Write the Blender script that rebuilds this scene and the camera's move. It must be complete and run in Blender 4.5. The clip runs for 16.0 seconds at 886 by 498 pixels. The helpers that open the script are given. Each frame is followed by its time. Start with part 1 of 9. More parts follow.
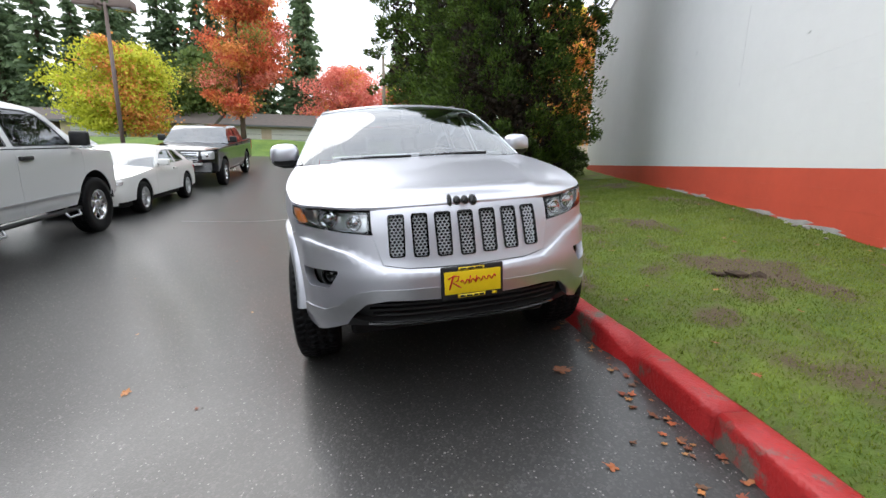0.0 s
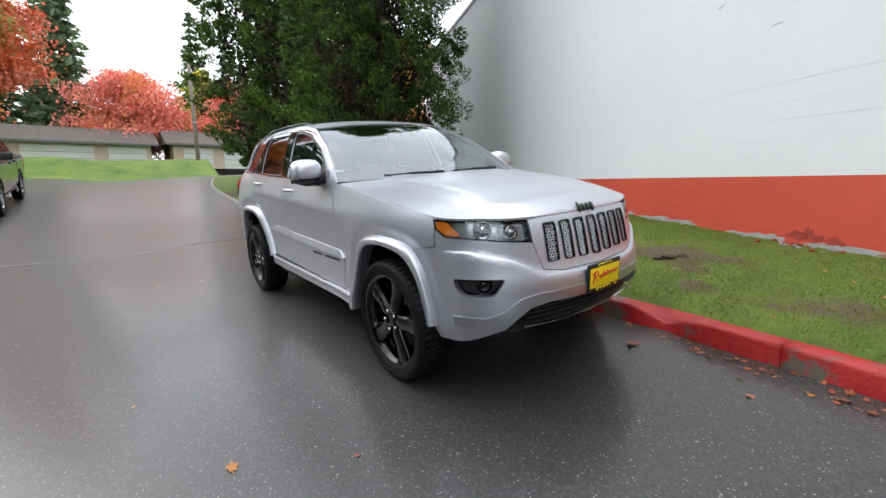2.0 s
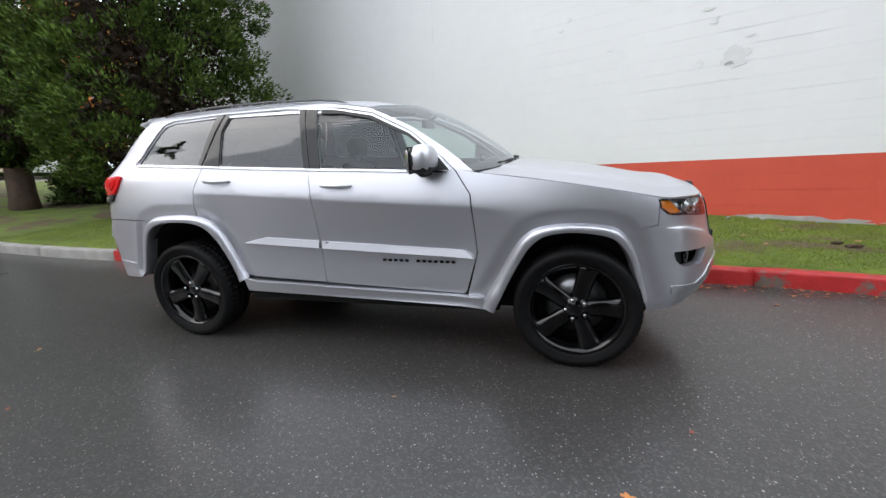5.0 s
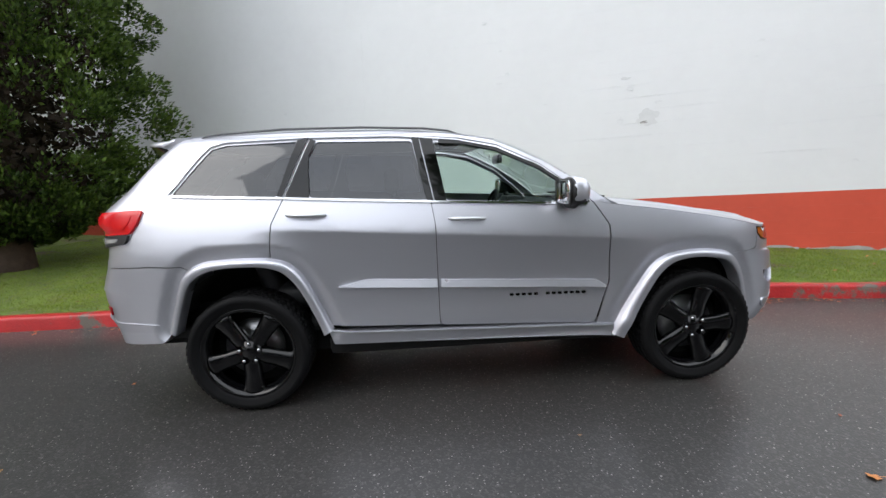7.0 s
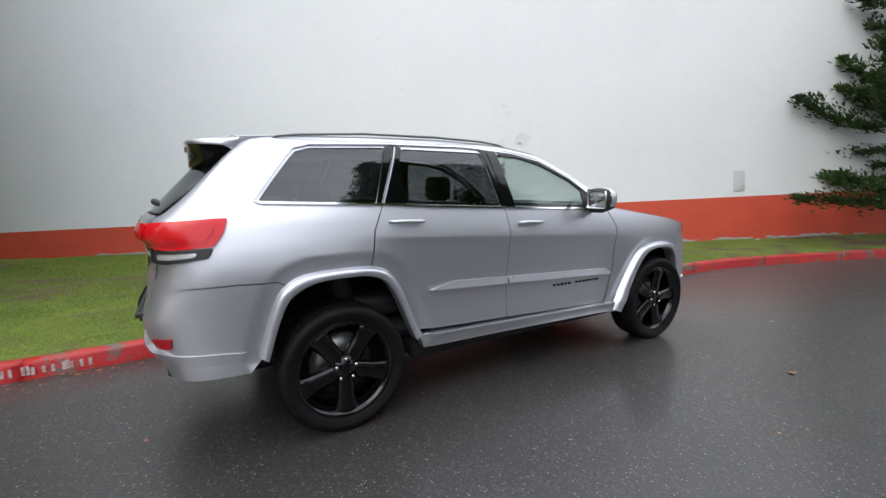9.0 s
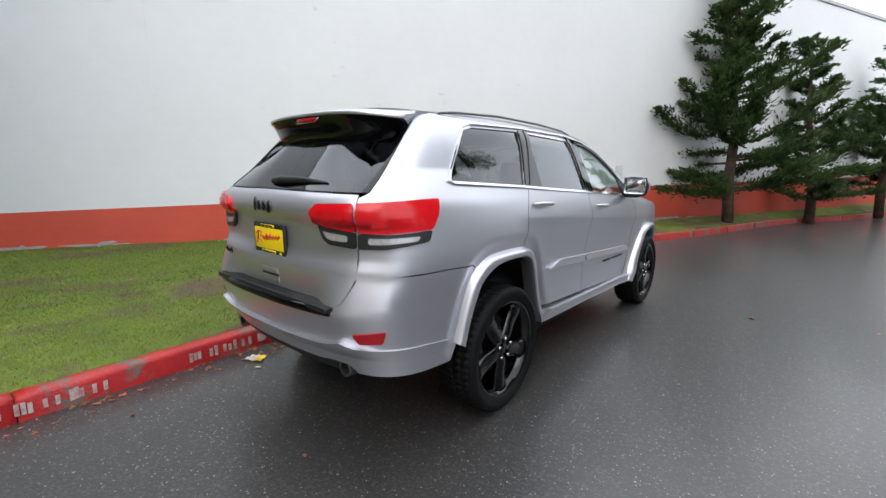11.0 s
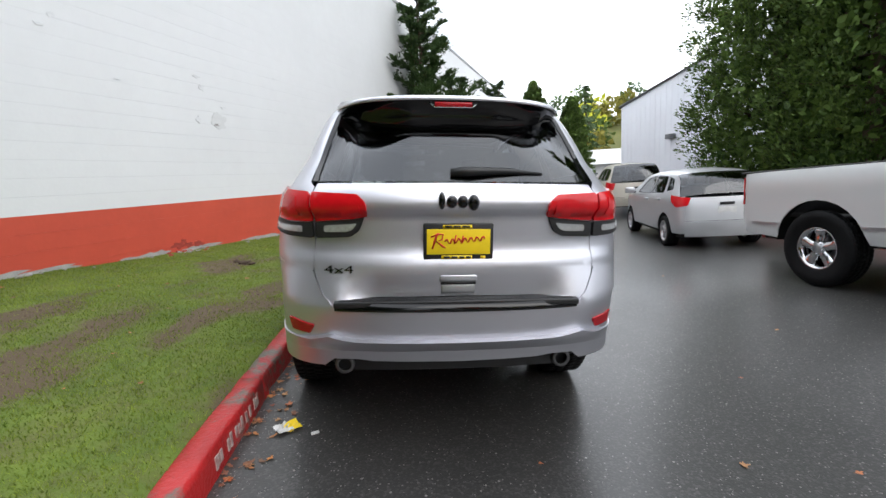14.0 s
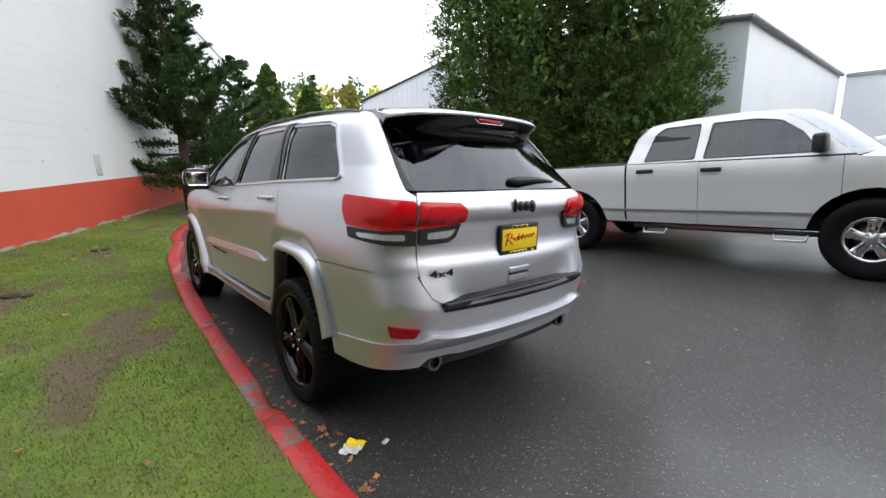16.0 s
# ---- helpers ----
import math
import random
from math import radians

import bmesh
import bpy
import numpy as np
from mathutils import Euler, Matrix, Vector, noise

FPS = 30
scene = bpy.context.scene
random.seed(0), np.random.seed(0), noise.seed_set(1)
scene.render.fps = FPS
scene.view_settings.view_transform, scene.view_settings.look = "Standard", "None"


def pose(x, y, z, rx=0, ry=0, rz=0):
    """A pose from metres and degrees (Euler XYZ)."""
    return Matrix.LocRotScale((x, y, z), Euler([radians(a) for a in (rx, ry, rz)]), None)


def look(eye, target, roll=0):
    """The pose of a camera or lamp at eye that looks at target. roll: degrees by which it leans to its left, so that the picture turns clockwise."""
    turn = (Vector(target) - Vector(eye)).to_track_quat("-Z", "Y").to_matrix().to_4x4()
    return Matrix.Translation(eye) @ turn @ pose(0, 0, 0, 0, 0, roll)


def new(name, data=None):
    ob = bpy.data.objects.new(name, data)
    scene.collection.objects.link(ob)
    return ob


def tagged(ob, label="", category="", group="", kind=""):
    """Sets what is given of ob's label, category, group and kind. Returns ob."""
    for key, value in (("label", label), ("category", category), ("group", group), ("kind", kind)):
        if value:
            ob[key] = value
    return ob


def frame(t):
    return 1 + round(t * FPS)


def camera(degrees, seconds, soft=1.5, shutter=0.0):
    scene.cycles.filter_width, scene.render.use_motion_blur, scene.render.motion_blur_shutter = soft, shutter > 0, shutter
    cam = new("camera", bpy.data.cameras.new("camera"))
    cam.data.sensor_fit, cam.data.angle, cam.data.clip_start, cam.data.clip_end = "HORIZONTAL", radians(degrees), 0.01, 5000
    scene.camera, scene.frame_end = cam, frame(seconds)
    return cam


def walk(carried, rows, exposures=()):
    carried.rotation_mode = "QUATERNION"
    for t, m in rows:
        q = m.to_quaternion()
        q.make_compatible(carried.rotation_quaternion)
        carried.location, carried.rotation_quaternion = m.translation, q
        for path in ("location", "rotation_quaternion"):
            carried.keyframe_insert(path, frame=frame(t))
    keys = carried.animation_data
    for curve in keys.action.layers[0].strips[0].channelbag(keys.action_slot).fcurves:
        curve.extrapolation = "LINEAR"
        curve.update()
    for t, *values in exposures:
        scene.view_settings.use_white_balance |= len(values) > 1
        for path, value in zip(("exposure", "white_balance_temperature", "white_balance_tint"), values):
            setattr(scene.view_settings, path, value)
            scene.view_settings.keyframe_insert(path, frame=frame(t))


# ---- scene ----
cam = camera(91.7, 16.0)
PATH = [
    (0, (-0.663, -4.294, 1.175), (-0.201, -2.388, 0.784), 0.8),
    (0.5, (-1.083, -4.237, 1.163), (-0.388, -2.394, 0.817), 0.9),
    (1, (-1.490, -4.101, 1.143), (-0.620, -2.322, 0.867), -0.1),
    (1.5, (-1.868, -3.907, 1.148), (-0.826, -2.226, 0.851), 0.2),
    (2, (-2.239, -3.683, 1.142), (-1.025, -2.124, 0.834), -0.4),
    (2.5, (-2.574, -3.375, 1.143), (-1.234, -1.925, 0.825), -0.8),
    (3, (-2.873, -3.046, 1.121), (-1.329, -1.814, 0.808), -0.4),
    (3.5, (-3.095, -2.681, 1.112), (-1.452, -1.584, 0.801), -0.8),
    (4, (-3.264, -2.272, 1.133), (-1.559, -1.268, 0.842), -1.4),
    (4.2, (-3.338, -2.107, 1.132), (-1.585, -1.195, 0.823), -1.2),
    (6.3, (-3.602, -0.236, 1.141), (-1.613, -0.136, 0.953), -3.4),
    (6.5, (-3.604, -0.057, 1.138), (-1.610, -0.033, 0.990), -2.6),
    (7, (-3.623, 0.402, 1.148), (-1.636, 0.266, 0.961), -2.3),
    (7.5, (-3.595, 0.839, 1.143), (-1.634, 0.488, 0.963), -2.4),
    (8, (-3.564, 1.302, 1.160), (-1.659, 0.721, 0.975), -3.1),
    (8.5, (-3.492, 1.744, 1.175), (-1.633, 1.027, 1.001), -4.0),
    (9, (-3.354, 2.150, 1.196), (-1.622, 1.165, 1.017), -2.8),
    (9.5, (-3.172, 2.569, 1.239), (-1.552, 1.428, 0.969), -3.8),
    (10, (-2.904, 2.932, 1.201), (-1.375, 1.669, 0.942), -3.9),
    (10.2, (-2.782, 3.063, 1.213), (-1.288, 1.759, 0.955), -3.3),
    (12.3, (-1.282, 4.164, 1.252), (-0.509, 2.342, 0.966), -4.1),
    (12.5, (-1.119, 4.206, 1.254), (-0.421, 2.354, 0.967), -4.4),
    (13, (-0.707, 4.277, 1.277), (-0.214, 2.358, 1.007), -3.9),
    (13.5, (-0.290, 4.346, 1.311), (-0.088, 2.385, 0.977), -4.6),
    (14, (0.150, 4.319, 1.319), (-0.003, 2.352, 0.989), -3.6),
    (14.5, (0.596, 4.282, 1.361), (0.099, 2.394, 0.925), -2.8),
    (15, (0.969, 4.235, 1.437), (0.192, 2.448, 0.988), -0.8),
    (15.5, (1.346, 4.100, 1.459), (0.363, 2.404, 1.062), -2.0),
    (16, (1.722, 3.931, 1.509), (0.481, 2.427, 1.066), -2.2),
]
walk(cam, [(t, look(eye, target, roll)) for t, eye, target, roll in PATH])


# ---- world, sun, exposure ----
world = bpy.data.worlds.new("overcast_sky")
scene.world = world
world.use_nodes = True
wt = world.node_tree
wt.nodes.clear()
w_out = wt.nodes.new("ShaderNodeOutputWorld")
w_bg = wt.nodes.new("ShaderNodeBackground")
w_sky = wt.nodes.new("ShaderNodeTexSky")
w_sky.sky_type, w_sky.sun_disc = "NISHITA", False
w_sky.sun_elevation, w_sky.sun_rotation = radians(42), radians(331)
w_sky.air_density, w_sky.dust_density, w_sky.ozone_density = 1.0, 3.0, 1.0
w_co = wt.nodes.new("ShaderNodeTexCoord")
w_map = wt.nodes.new("ShaderNodeMapping")
w_map.inputs["Scale"].default_value = (1.2, 1.2, 3.5)
w_noise = wt.nodes.new("ShaderNodeTexNoise")
w_noise.inputs["Scale"].default_value, w_noise.inputs["Detail"].default_value = 2.2, 5.0
w_ramp = wt.nodes.new("ShaderNodeValToRGB")
w_ramp.color_ramp.elements[0].position, w_ramp.color_ramp.elements[0].color = 0.32, (7.4, 7.9, 8.7, 1)
w_ramp.color_ramp.elements[1].position, w_ramp.color_ramp.elements[1].color = 0.7, (10.2, 10.5, 10.9, 1)
w_mix = wt.nodes.new("ShaderNodeMix")
w_mix.data_type = "RGBA"
w_mix.inputs["Factor"].default_value = 0.9
w_bg.inputs["Strength"].default_value = 0.13
wt.links.new(w_co.outputs["Generated"], w_map.inputs["Vector"])
wt.links.new(w_map.outputs["Vector"], w_noise.inputs["Vector"])
wt.links.new(w_noise.outputs["Fac"], w_ramp.inputs["Fac"])
wt.links.new(w_sky.outputs["Color"], w_mix.inputs["A"])
wt.links.new(w_ramp.outputs["Color"], w_mix.inputs["B"])
w_sep = wt.nodes.new("ShaderNodeSeparateXYZ")
w_grad = wt.nodes.new("ShaderNodeMapRange")
w_grad.inputs["From Min"].default_value, w_grad.inputs["From Max"].default_value = 0.0, 1.0
w_grad.inputs["To Min"].default_value, w_grad.inputs["To Max"].default_value = 1.08, 1.30
w_scale = wt.nodes.new("ShaderNodeVectorMath")
w_scale.operation = "SCALE"
wt.links.new(w_co.outputs["Generated"], w_sep.inputs["Vector"])
wt.links.new(w_sep.outputs["Z"], w_grad.inputs["Value"])
wt.links.new(w_mix.outputs["Result"], w_scale.inputs[0])
w_side = wt.nodes.new("ShaderNodeMapRange")
w_side.inputs["From Min"].default_value, w_side.inputs["From Max"].default_value = -1.0, 1.0
w_side.inputs["To Min"].default_value, w_side.inputs["To Max"].default_value = 1.12, 0.98
w_prod = wt.nodes.new("ShaderNodeMath")
w_prod.operation = "MULTIPLY"
wt.links.new(w_sep.outputs["Y"], w_side.inputs["Value"])
wt.links.new(w_side.outputs["Result"], w_prod.inputs[0])
wt.links.new(w_grad.outputs["Result"], w_prod.inputs[1])
wt.links.new(w_prod.outputs[0], w_scale.inputs["Scale"])
wt.links.new(w_scale.outputs["Vector"], w_bg.inputs["Color"])
wt.links.new(w_bg.outputs["Background"], w_out.inputs["Surface"])

sun = new("sun", bpy.data.lights.new("sun", "SUN"))
sun.data.energy, sun.data.angle, sun.data.color = 0.5, radians(40), (1.0, 0.97, 0.93)
sun.matrix_world = look((-5, 9, 9.5), (0, 0, 0))
scene.view_settings.exposure = 0.68

# ---- materials ----


def material(name, color, rough=0.5, metal=0.0, vary=0.0, scale=8.0, bump=0.0, bump_scale=40.0, color2=None, coat=0.0, spec=0.5, piece=0.0, coords="Object"):
    """A Principled surface with variation at two scales and fine relief. piece: variation from object to object."""
    m = bpy.data.materials.new(name)
    m.use_nodes = True
    nt = m.node_tree
    p = nt.nodes["Principled BSDF"]
    p.inputs["Base Color"].default_value = (*color, 1)
    p.inputs["Roughness"].default_value, p.inputs["Metallic"].default_value = rough, metal
    p.inputs["Coat Weight"].default_value, p.inputs["Specular IOR Level"].default_value = coat, spec
    p.inputs["Coat Roughness"].default_value = 0.04
    co = nt.nodes.new("ShaderNodeTexCoord")
    if vary or color2:
        n1, n2 = nt.nodes.new("ShaderNodeTexNoise"), nt.nodes.new("ShaderNodeTexNoise")
        n1.inputs["Scale"].default_value, n2.inputs["Scale"].default_value = scale, scale * 7.3
        n1.inputs["Detail"].default_value, n2.inputs["Detail"].default_value = 5, 4
        for n in (n1, n2):
            nt.links.new(co.outputs[coords], n.inputs["Vector"])
        add = nt.nodes.new("ShaderNodeMath")
        add.operation = "MULTIPLY_ADD"
        nt.links.new(n2.outputs["Fac"], add.inputs[0])
        add.inputs[1].default_value = 0.45
        nt.links.new(n1.outputs["Fac"], add.inputs[2])
        ramp = nt.nodes.new("ShaderNodeMapRange")
        ramp.inputs["From Min"].default_value, ramp.inputs["From Max"].default_value = 0.42, 1.02
        nt.links.new(add.outputs[0], ramp.inputs["Value"])
        mix = nt.nodes.new("ShaderNodeMix")
        mix.data_type = "RGBA"
        c2 = color2 or tuple(c * (1 + vary) for c in color)
        c1 = color if color2 else tuple(c * (1 - vary) for c in color)
        mix.inputs["A"].default_value, mix.inputs["B"].default_value = (*c1, 1), (*c2, 1)
        nt.links.new(ramp.outputs["Result"], mix.inputs["Factor"])
        last = mix.outputs["Result"]
        if piece:
            info = nt.nodes.new("ShaderNodeObjectInfo")
            hsv = nt.nodes.new("ShaderNodeHueSaturation")
            rng = nt.nodes.new("ShaderNodeMapRange")
            rng.inputs["To Min"].default_value, rng.inputs["To Max"].default_value = 1 - piece, 1 + piece
            nt.links.new(info.outputs["Random"], rng.inputs["Value"])
            nt.links.new(rng.outputs["Result"], hsv.inputs["Value"])
            nt.links.new(last, hsv.inputs["Color"])
            last = hsv.outputs["Color"]
        nt.links.new(last, p.inputs["Base Color"])
    if bump:
        nb = nt.nodes.new("ShaderNodeTexNoise")
        nb.inputs["Scale"].default_value, nb.inputs["Detail"].default_value = bump_scale, 6
        nt.links.new(co.outputs[coords], nb.inputs["Vector"])
        b = nt.nodes.new("ShaderNodeBump")
        b.inputs["Strength"].default_value, b.inputs["Distance"].default_value = bump, 0.01
        nt.links.new(nb.outputs["Fac"], b.inputs["Height"])
        nt.links.new(b.outputs["Normal"], p.inputs["Normal"])
    return m


def leaf_material(name, dark, light, rough=0.55, sub=0.0):
    """Foliage: colour varies from clump to clump and leaf to leaf, and some light comes through."""
    m = bpy.data.materials.new(name)
    m.use_nodes = True
    nt = m.node_tree
    p = nt.nodes["Principled BSDF"]
    p.inputs["Roughness"].default_value = rough
    p.inputs["Specular IOR Level"].default_value = 0.25
    geo = nt.nodes.new("ShaderNodeNewGeometry")
    co = nt.nodes.new("ShaderNodeTexCoord")
    n = nt.nodes.new("ShaderNodeTexNoise")
    n.inputs["Scale"].default_value, n.inputs["Detail"].default_value = 0.9, 3
    nt.links.new(co.outputs["Object"], n.inputs["Vector"])
    add = nt.nodes.new("ShaderNodeMath")
    add.operation = "MULTIPLY_ADD"
    add.inputs[1].default_value = 0.55
    nt.links.new(geo.outputs["Random Per Island"], add.inputs[0])
    nt.links.new(n.outputs["Fac"], add.inputs[2])
    rng = nt.nodes.new("ShaderNodeMapRange")
    rng.inputs["From Min"].default_value, rng.inputs["From Max"].default_value = 0.4, 1.15
    nt.links.new(add.outputs[0], rng.inputs["Value"])
    mix = nt.nodes.new("ShaderNodeMix")
    mix.data_type = "RGBA"
    mix.inputs["A"].default_value, mix.inputs["B"].default_value = (*dark, 1), (*light, 1)
    nt.links.new(rng.outputs["Result"], mix.inputs["Factor"])
    nt.links.new(mix.outputs["Result"], p.inputs["Base Color"])
    tr = nt.nodes.new("ShaderNodeBsdfTranslucent")
    nt.links.new(mix.outputs["Result"], tr.inputs["Color"])
    ms = nt.nodes.new("ShaderNodeMixShader")
    ms.inputs["Fac"].default_value = 0.3
    nt.links.new(p.outputs["BSDF"], ms.inputs[1])
    nt.links.new(tr.outputs["BSDF"], ms.inputs[2])
    nt.links.new(ms.outputs["Shader"], nt.nodes["Material Output"].inputs["Surface"])
    return m


def glass(name, tint, rough=0.0, f0=0.06):
    """A thin pane: what lies behind shows through the tint, and gloss grows towards grazing angles."""
    m = bpy.data.materials.new(name)
    m.use_nodes = True
    nt = m.node_tree
    nt.nodes.remove(nt.nodes["Principled BSDF"])
    tr, gl, lw, ms = (nt.nodes.new(k) for k in ("ShaderNodeBsdfTransparent", "ShaderNodeBsdfGlossy", "ShaderNodeLayerWeight", "ShaderNodeMixShader"))
    pw, fr = nt.nodes.new("ShaderNodeMath"), nt.nodes.new("ShaderNodeMapRange")
    pw.operation = "POWER"
    pw.inputs[1].default_value = 4.2
    tr.inputs["Color"].default_value = (*tint, 1)
    gl.inputs["Roughness"].default_value = rough
    gl.inputs["Color"].default_value = (0.95, 0.97, 1.0, 1)
    lw.inputs["Blend"].default_value = 0.5
    fr.inputs["To Min"].default_value, fr.inputs["To Max"].default_value = f0, 0.95
    nt.links.new(lw.outputs["Facing"], pw.inputs[0])
    nt.links.new(pw.outputs[0], fr.inputs["Value"])
    nt.links.new(fr.outputs[0], ms.inputs["Fac"])
    nt.links.new(tr.outputs[0], ms.inputs[1])
    nt.links.new(gl.outputs[0], ms.inputs[2])
    nt.links.new(ms.outputs[0], nt.nodes["Material Output"].inputs["Surface"])
    return m


def asphalt_material():
    m = material("wet_asphalt", (0.026, 0.026, 0.027), rough=0.3, spec=0.45)
    nt = m.node_tree
    p = nt.nodes["Principled BSDF"]
    co = nt.nodes["Texture Coordinate"]

    def tex(kind, scale, **kw):
        n = nt.nodes.new(kind)
        n.inputs["Scale"].default_value = scale
        nt.links.new(co.outputs["Object"], n.inputs["Vector"])
        for k, v in kw.items():
            n.inputs[k].default_value = v
        return n

    def ramp(src, a, b, lo=0.0, hi=1.0):
        r = nt.nodes.new("ShaderNodeMapRange")
        r.inputs["From Min"].default_value, r.inputs["From Max"].default_value = a, b
        r.inputs["To Min"].default_value, r.inputs["To Max"].default_value = lo, hi
        nt.links.new(src, r.inputs["Value"])
        return r.outputs["Result"]

    def mixed(fac, a, b):
        x = nt.nodes.new("ShaderNodeMix")
        x.data_type = "RGBA"
        nt.links.new(fac, x.inputs["Factor"])
        for key, v in (("A", a), ("B", b)):
            if isinstance(v, tuple):
                x.inputs[key].default_value = (*v, 1)
            else:
                nt.links.new(v, x.inputs[key])
        return x.outputs["Result"]

    big = tex("ShaderNodeTexNoise", 0.55, Detail=6.0, Roughness=0.6)
    mid = tex("ShaderNodeTexNoise", 5.0, Detail=5.0)
    grit = tex("ShaderNodeTexVoronoi", 95.0)
    stone = tex("ShaderNodeTexVoronoi", 66.0)
    pebble = tex("ShaderNodeTexVoronoi", 31.0)
    base = mixed(ramp(big.outputs["Fac"], 0.35, 0.7), (0.010, 0.0094, 0.0088), (0.018, 0.0170, 0.0160))
    base = mixed(ramp(mid.outputs["Fac"], 0.3, 0.8, 0, 0.35), base, (0.028, 0.0265, 0.025))
    base = mixed(ramp(grit.outputs["Color"], 0.55, 1.0, 0, 0.7), base, (0.075, 0.0715, 0.067))
    for cells, share, size, tone in ((stone, 0.76, 0.32, (0.19, 0.182, 0.170)), (pebble, 0.86, 0.22, (0.24, 0.23, 0.215))):
        pick = nt.nodes.new("ShaderNodeMath")
        pick.operation = "MULTIPLY"
        nt.links.new(ramp(cells.outputs["Color"], share, share + 0.04), pick.inputs[0])
        nt.links.new(ramp(cells.outputs["Distance"], size, size - 0.08), pick.inputs[1])
        base = mixed(pick.outputs[0], base, tone)
    nt.links.new(base, p.inputs["Base Color"])
    nt.links.new(ramp(big.outputs["Fac"], 0.3, 0.72, 0.52, 0.64), p.inputs["Roughness"])
    p.inputs["Specular IOR Level"].default_value = 0.65
    p.inputs["Coat IOR"].default_value = 1.52
    nt.links.new(ramp(big.outputs["Fac"], 0.34, 0.66, 0.75, 0.55), p.inputs["Coat Weight"])
    nt.links.new(ramp(big.outputs["Fac"], 0.3, 0.7, 0.19, 0.27), p.inputs["Coat Roughness"])
    b = nt.nodes.new("ShaderNodeBump")
    b.inputs["Strength"].default_value, b.inputs["Distance"].default_value = 0.26, 0.004
    b.invert = True
    nt.links.new(grit.outputs["Distance"], b.inputs["Height"])
    nt.links.new(b.outputs["Normal"], p.inputs["Normal"])
    return m


M_ASPHALT = asphalt_material()
M_GRASS = material("lawn", (0.045, 0.105, 0.014), rough=0.9, scale=0.9, color2=(0.16, 0.235, 0.035), bump=0.6, bump_scale=60)
M_SOIL = material("soil", (0.055, 0.036, 0.022), rough=0.95, vary=0.5, scale=9, bump=0.8, bump_scale=50)
M_WALL = material("white_wall_paint", (0.74, 0.75, 0.76), rough=0.75, vary=0.035, scale=0.7, bump=0.12, bump_scale=22)
M_WALLRED = material("red_wall_paint", (0.58, 0.078, 0.042), rough=0.6, vary=0.09, scale=1.5, bump=0.15, bump_scale=25)
M_KERBRED = material("red_kerb_paint", (0.50, 0.022, 0.022), rough=0.45, vary=0.22, scale=5, bump=0.5, bump_scale=45, piece=0.08)
M_CONC = material("grey_concrete", (0.26, 0.25, 0.235), rough=0.85, vary=0.22, scale=6, bump=0.5, bump_scale=50)
M_BARK = material("bark", (0.075, 0.05, 0.036), rough=0.95, vary=0.4, scale=6, bump=1.0, bump_scale=25)
M_WHITE = material("road_paint", (0.55, 0.55, 0.54), rough=0.6, vary=0.2, scale=9)
M_METALGREY = material("galvanised_metal", (0.33, 0.33, 0.34), rough=0.5, metal=0.6, vary=0.12, scale=5)
M_BROWNPOLE = material("brown_painted_pole", (0.15, 0.11, 0.095), rough=0.6, vary=0.1, scale=5)
M_WOOD = material("weathered_wood", (0.20, 0.165, 0.125), rough=0.85, vary=0.25, scale=5, bump=0.5, bump_scale=30)

# ---- building blocks ----


def mesh_from(name, verts, faces, mat=None, smooth=False):
    me = bpy.data.meshes.new(name)
    me.from_pydata([tuple(v) for v in verts], [], [tuple(f) for f in faces])
    if mat:
        me.materials.append(mat)
    if smooth:
        me.polygons.foreach_set("use_smooth", [True] * len(me.polygons))
    me.update()
    return me


def part(name, data, mat, parent, label="", smooth=True, m=None):
    """Links a bmesh or a mesh as one mesh object under a thing or a part."""
    if isinstance(data, bmesh.types.BMesh):
        me = bpy.data.meshes.new(name)
        for f in data.faces:
            f.smooth = smooth
        data.to_mesh(me)
        data.free()
    else:
        me = data
    if mat and not me.materials:
        me.materials.append(mat)
    ob = new(name, me)
    if parent:
        ob.parent = parent
    if m is not None:
        ob.matrix_basis = m
    if label:
        ob["label"] = label
    return ob


def thing(name, label, category, group="", kind="", m=None):
    ob = tagged(new(name), label, category, group, kind)
    ob.empty_display_size = 0.1
    if m is not None:
        ob.matrix_basis = m
    return ob


def bm_box(bm, x0, y0, z0, x1, y1, z1, bevel=0.0, seg=2):
    r = bmesh.ops.create_cube(bm, size=1.0, matrix=Matrix.LocRotScale(((x0 + x1) / 2, (y0 + y1) / 2, (z0 + z1) / 2), None, (abs(x1 - x0), abs(y1 - y0), abs(z1 - z0))))
    if bevel:
        es = list({e for v in r["verts"] for e in v.link_edges})
        bmesh.ops.bevel(bm, geom=es, offset=bevel, segments=seg, affect="EDGES", profile=0.5)
    return r


def box(x0, y0, z0, x1, y1, z1, bevel=0.0, seg=2):
    bm = bmesh.new()
    bm_box(bm, x0, y0, z0, x1, y1, z1, bevel, seg)
    return bm


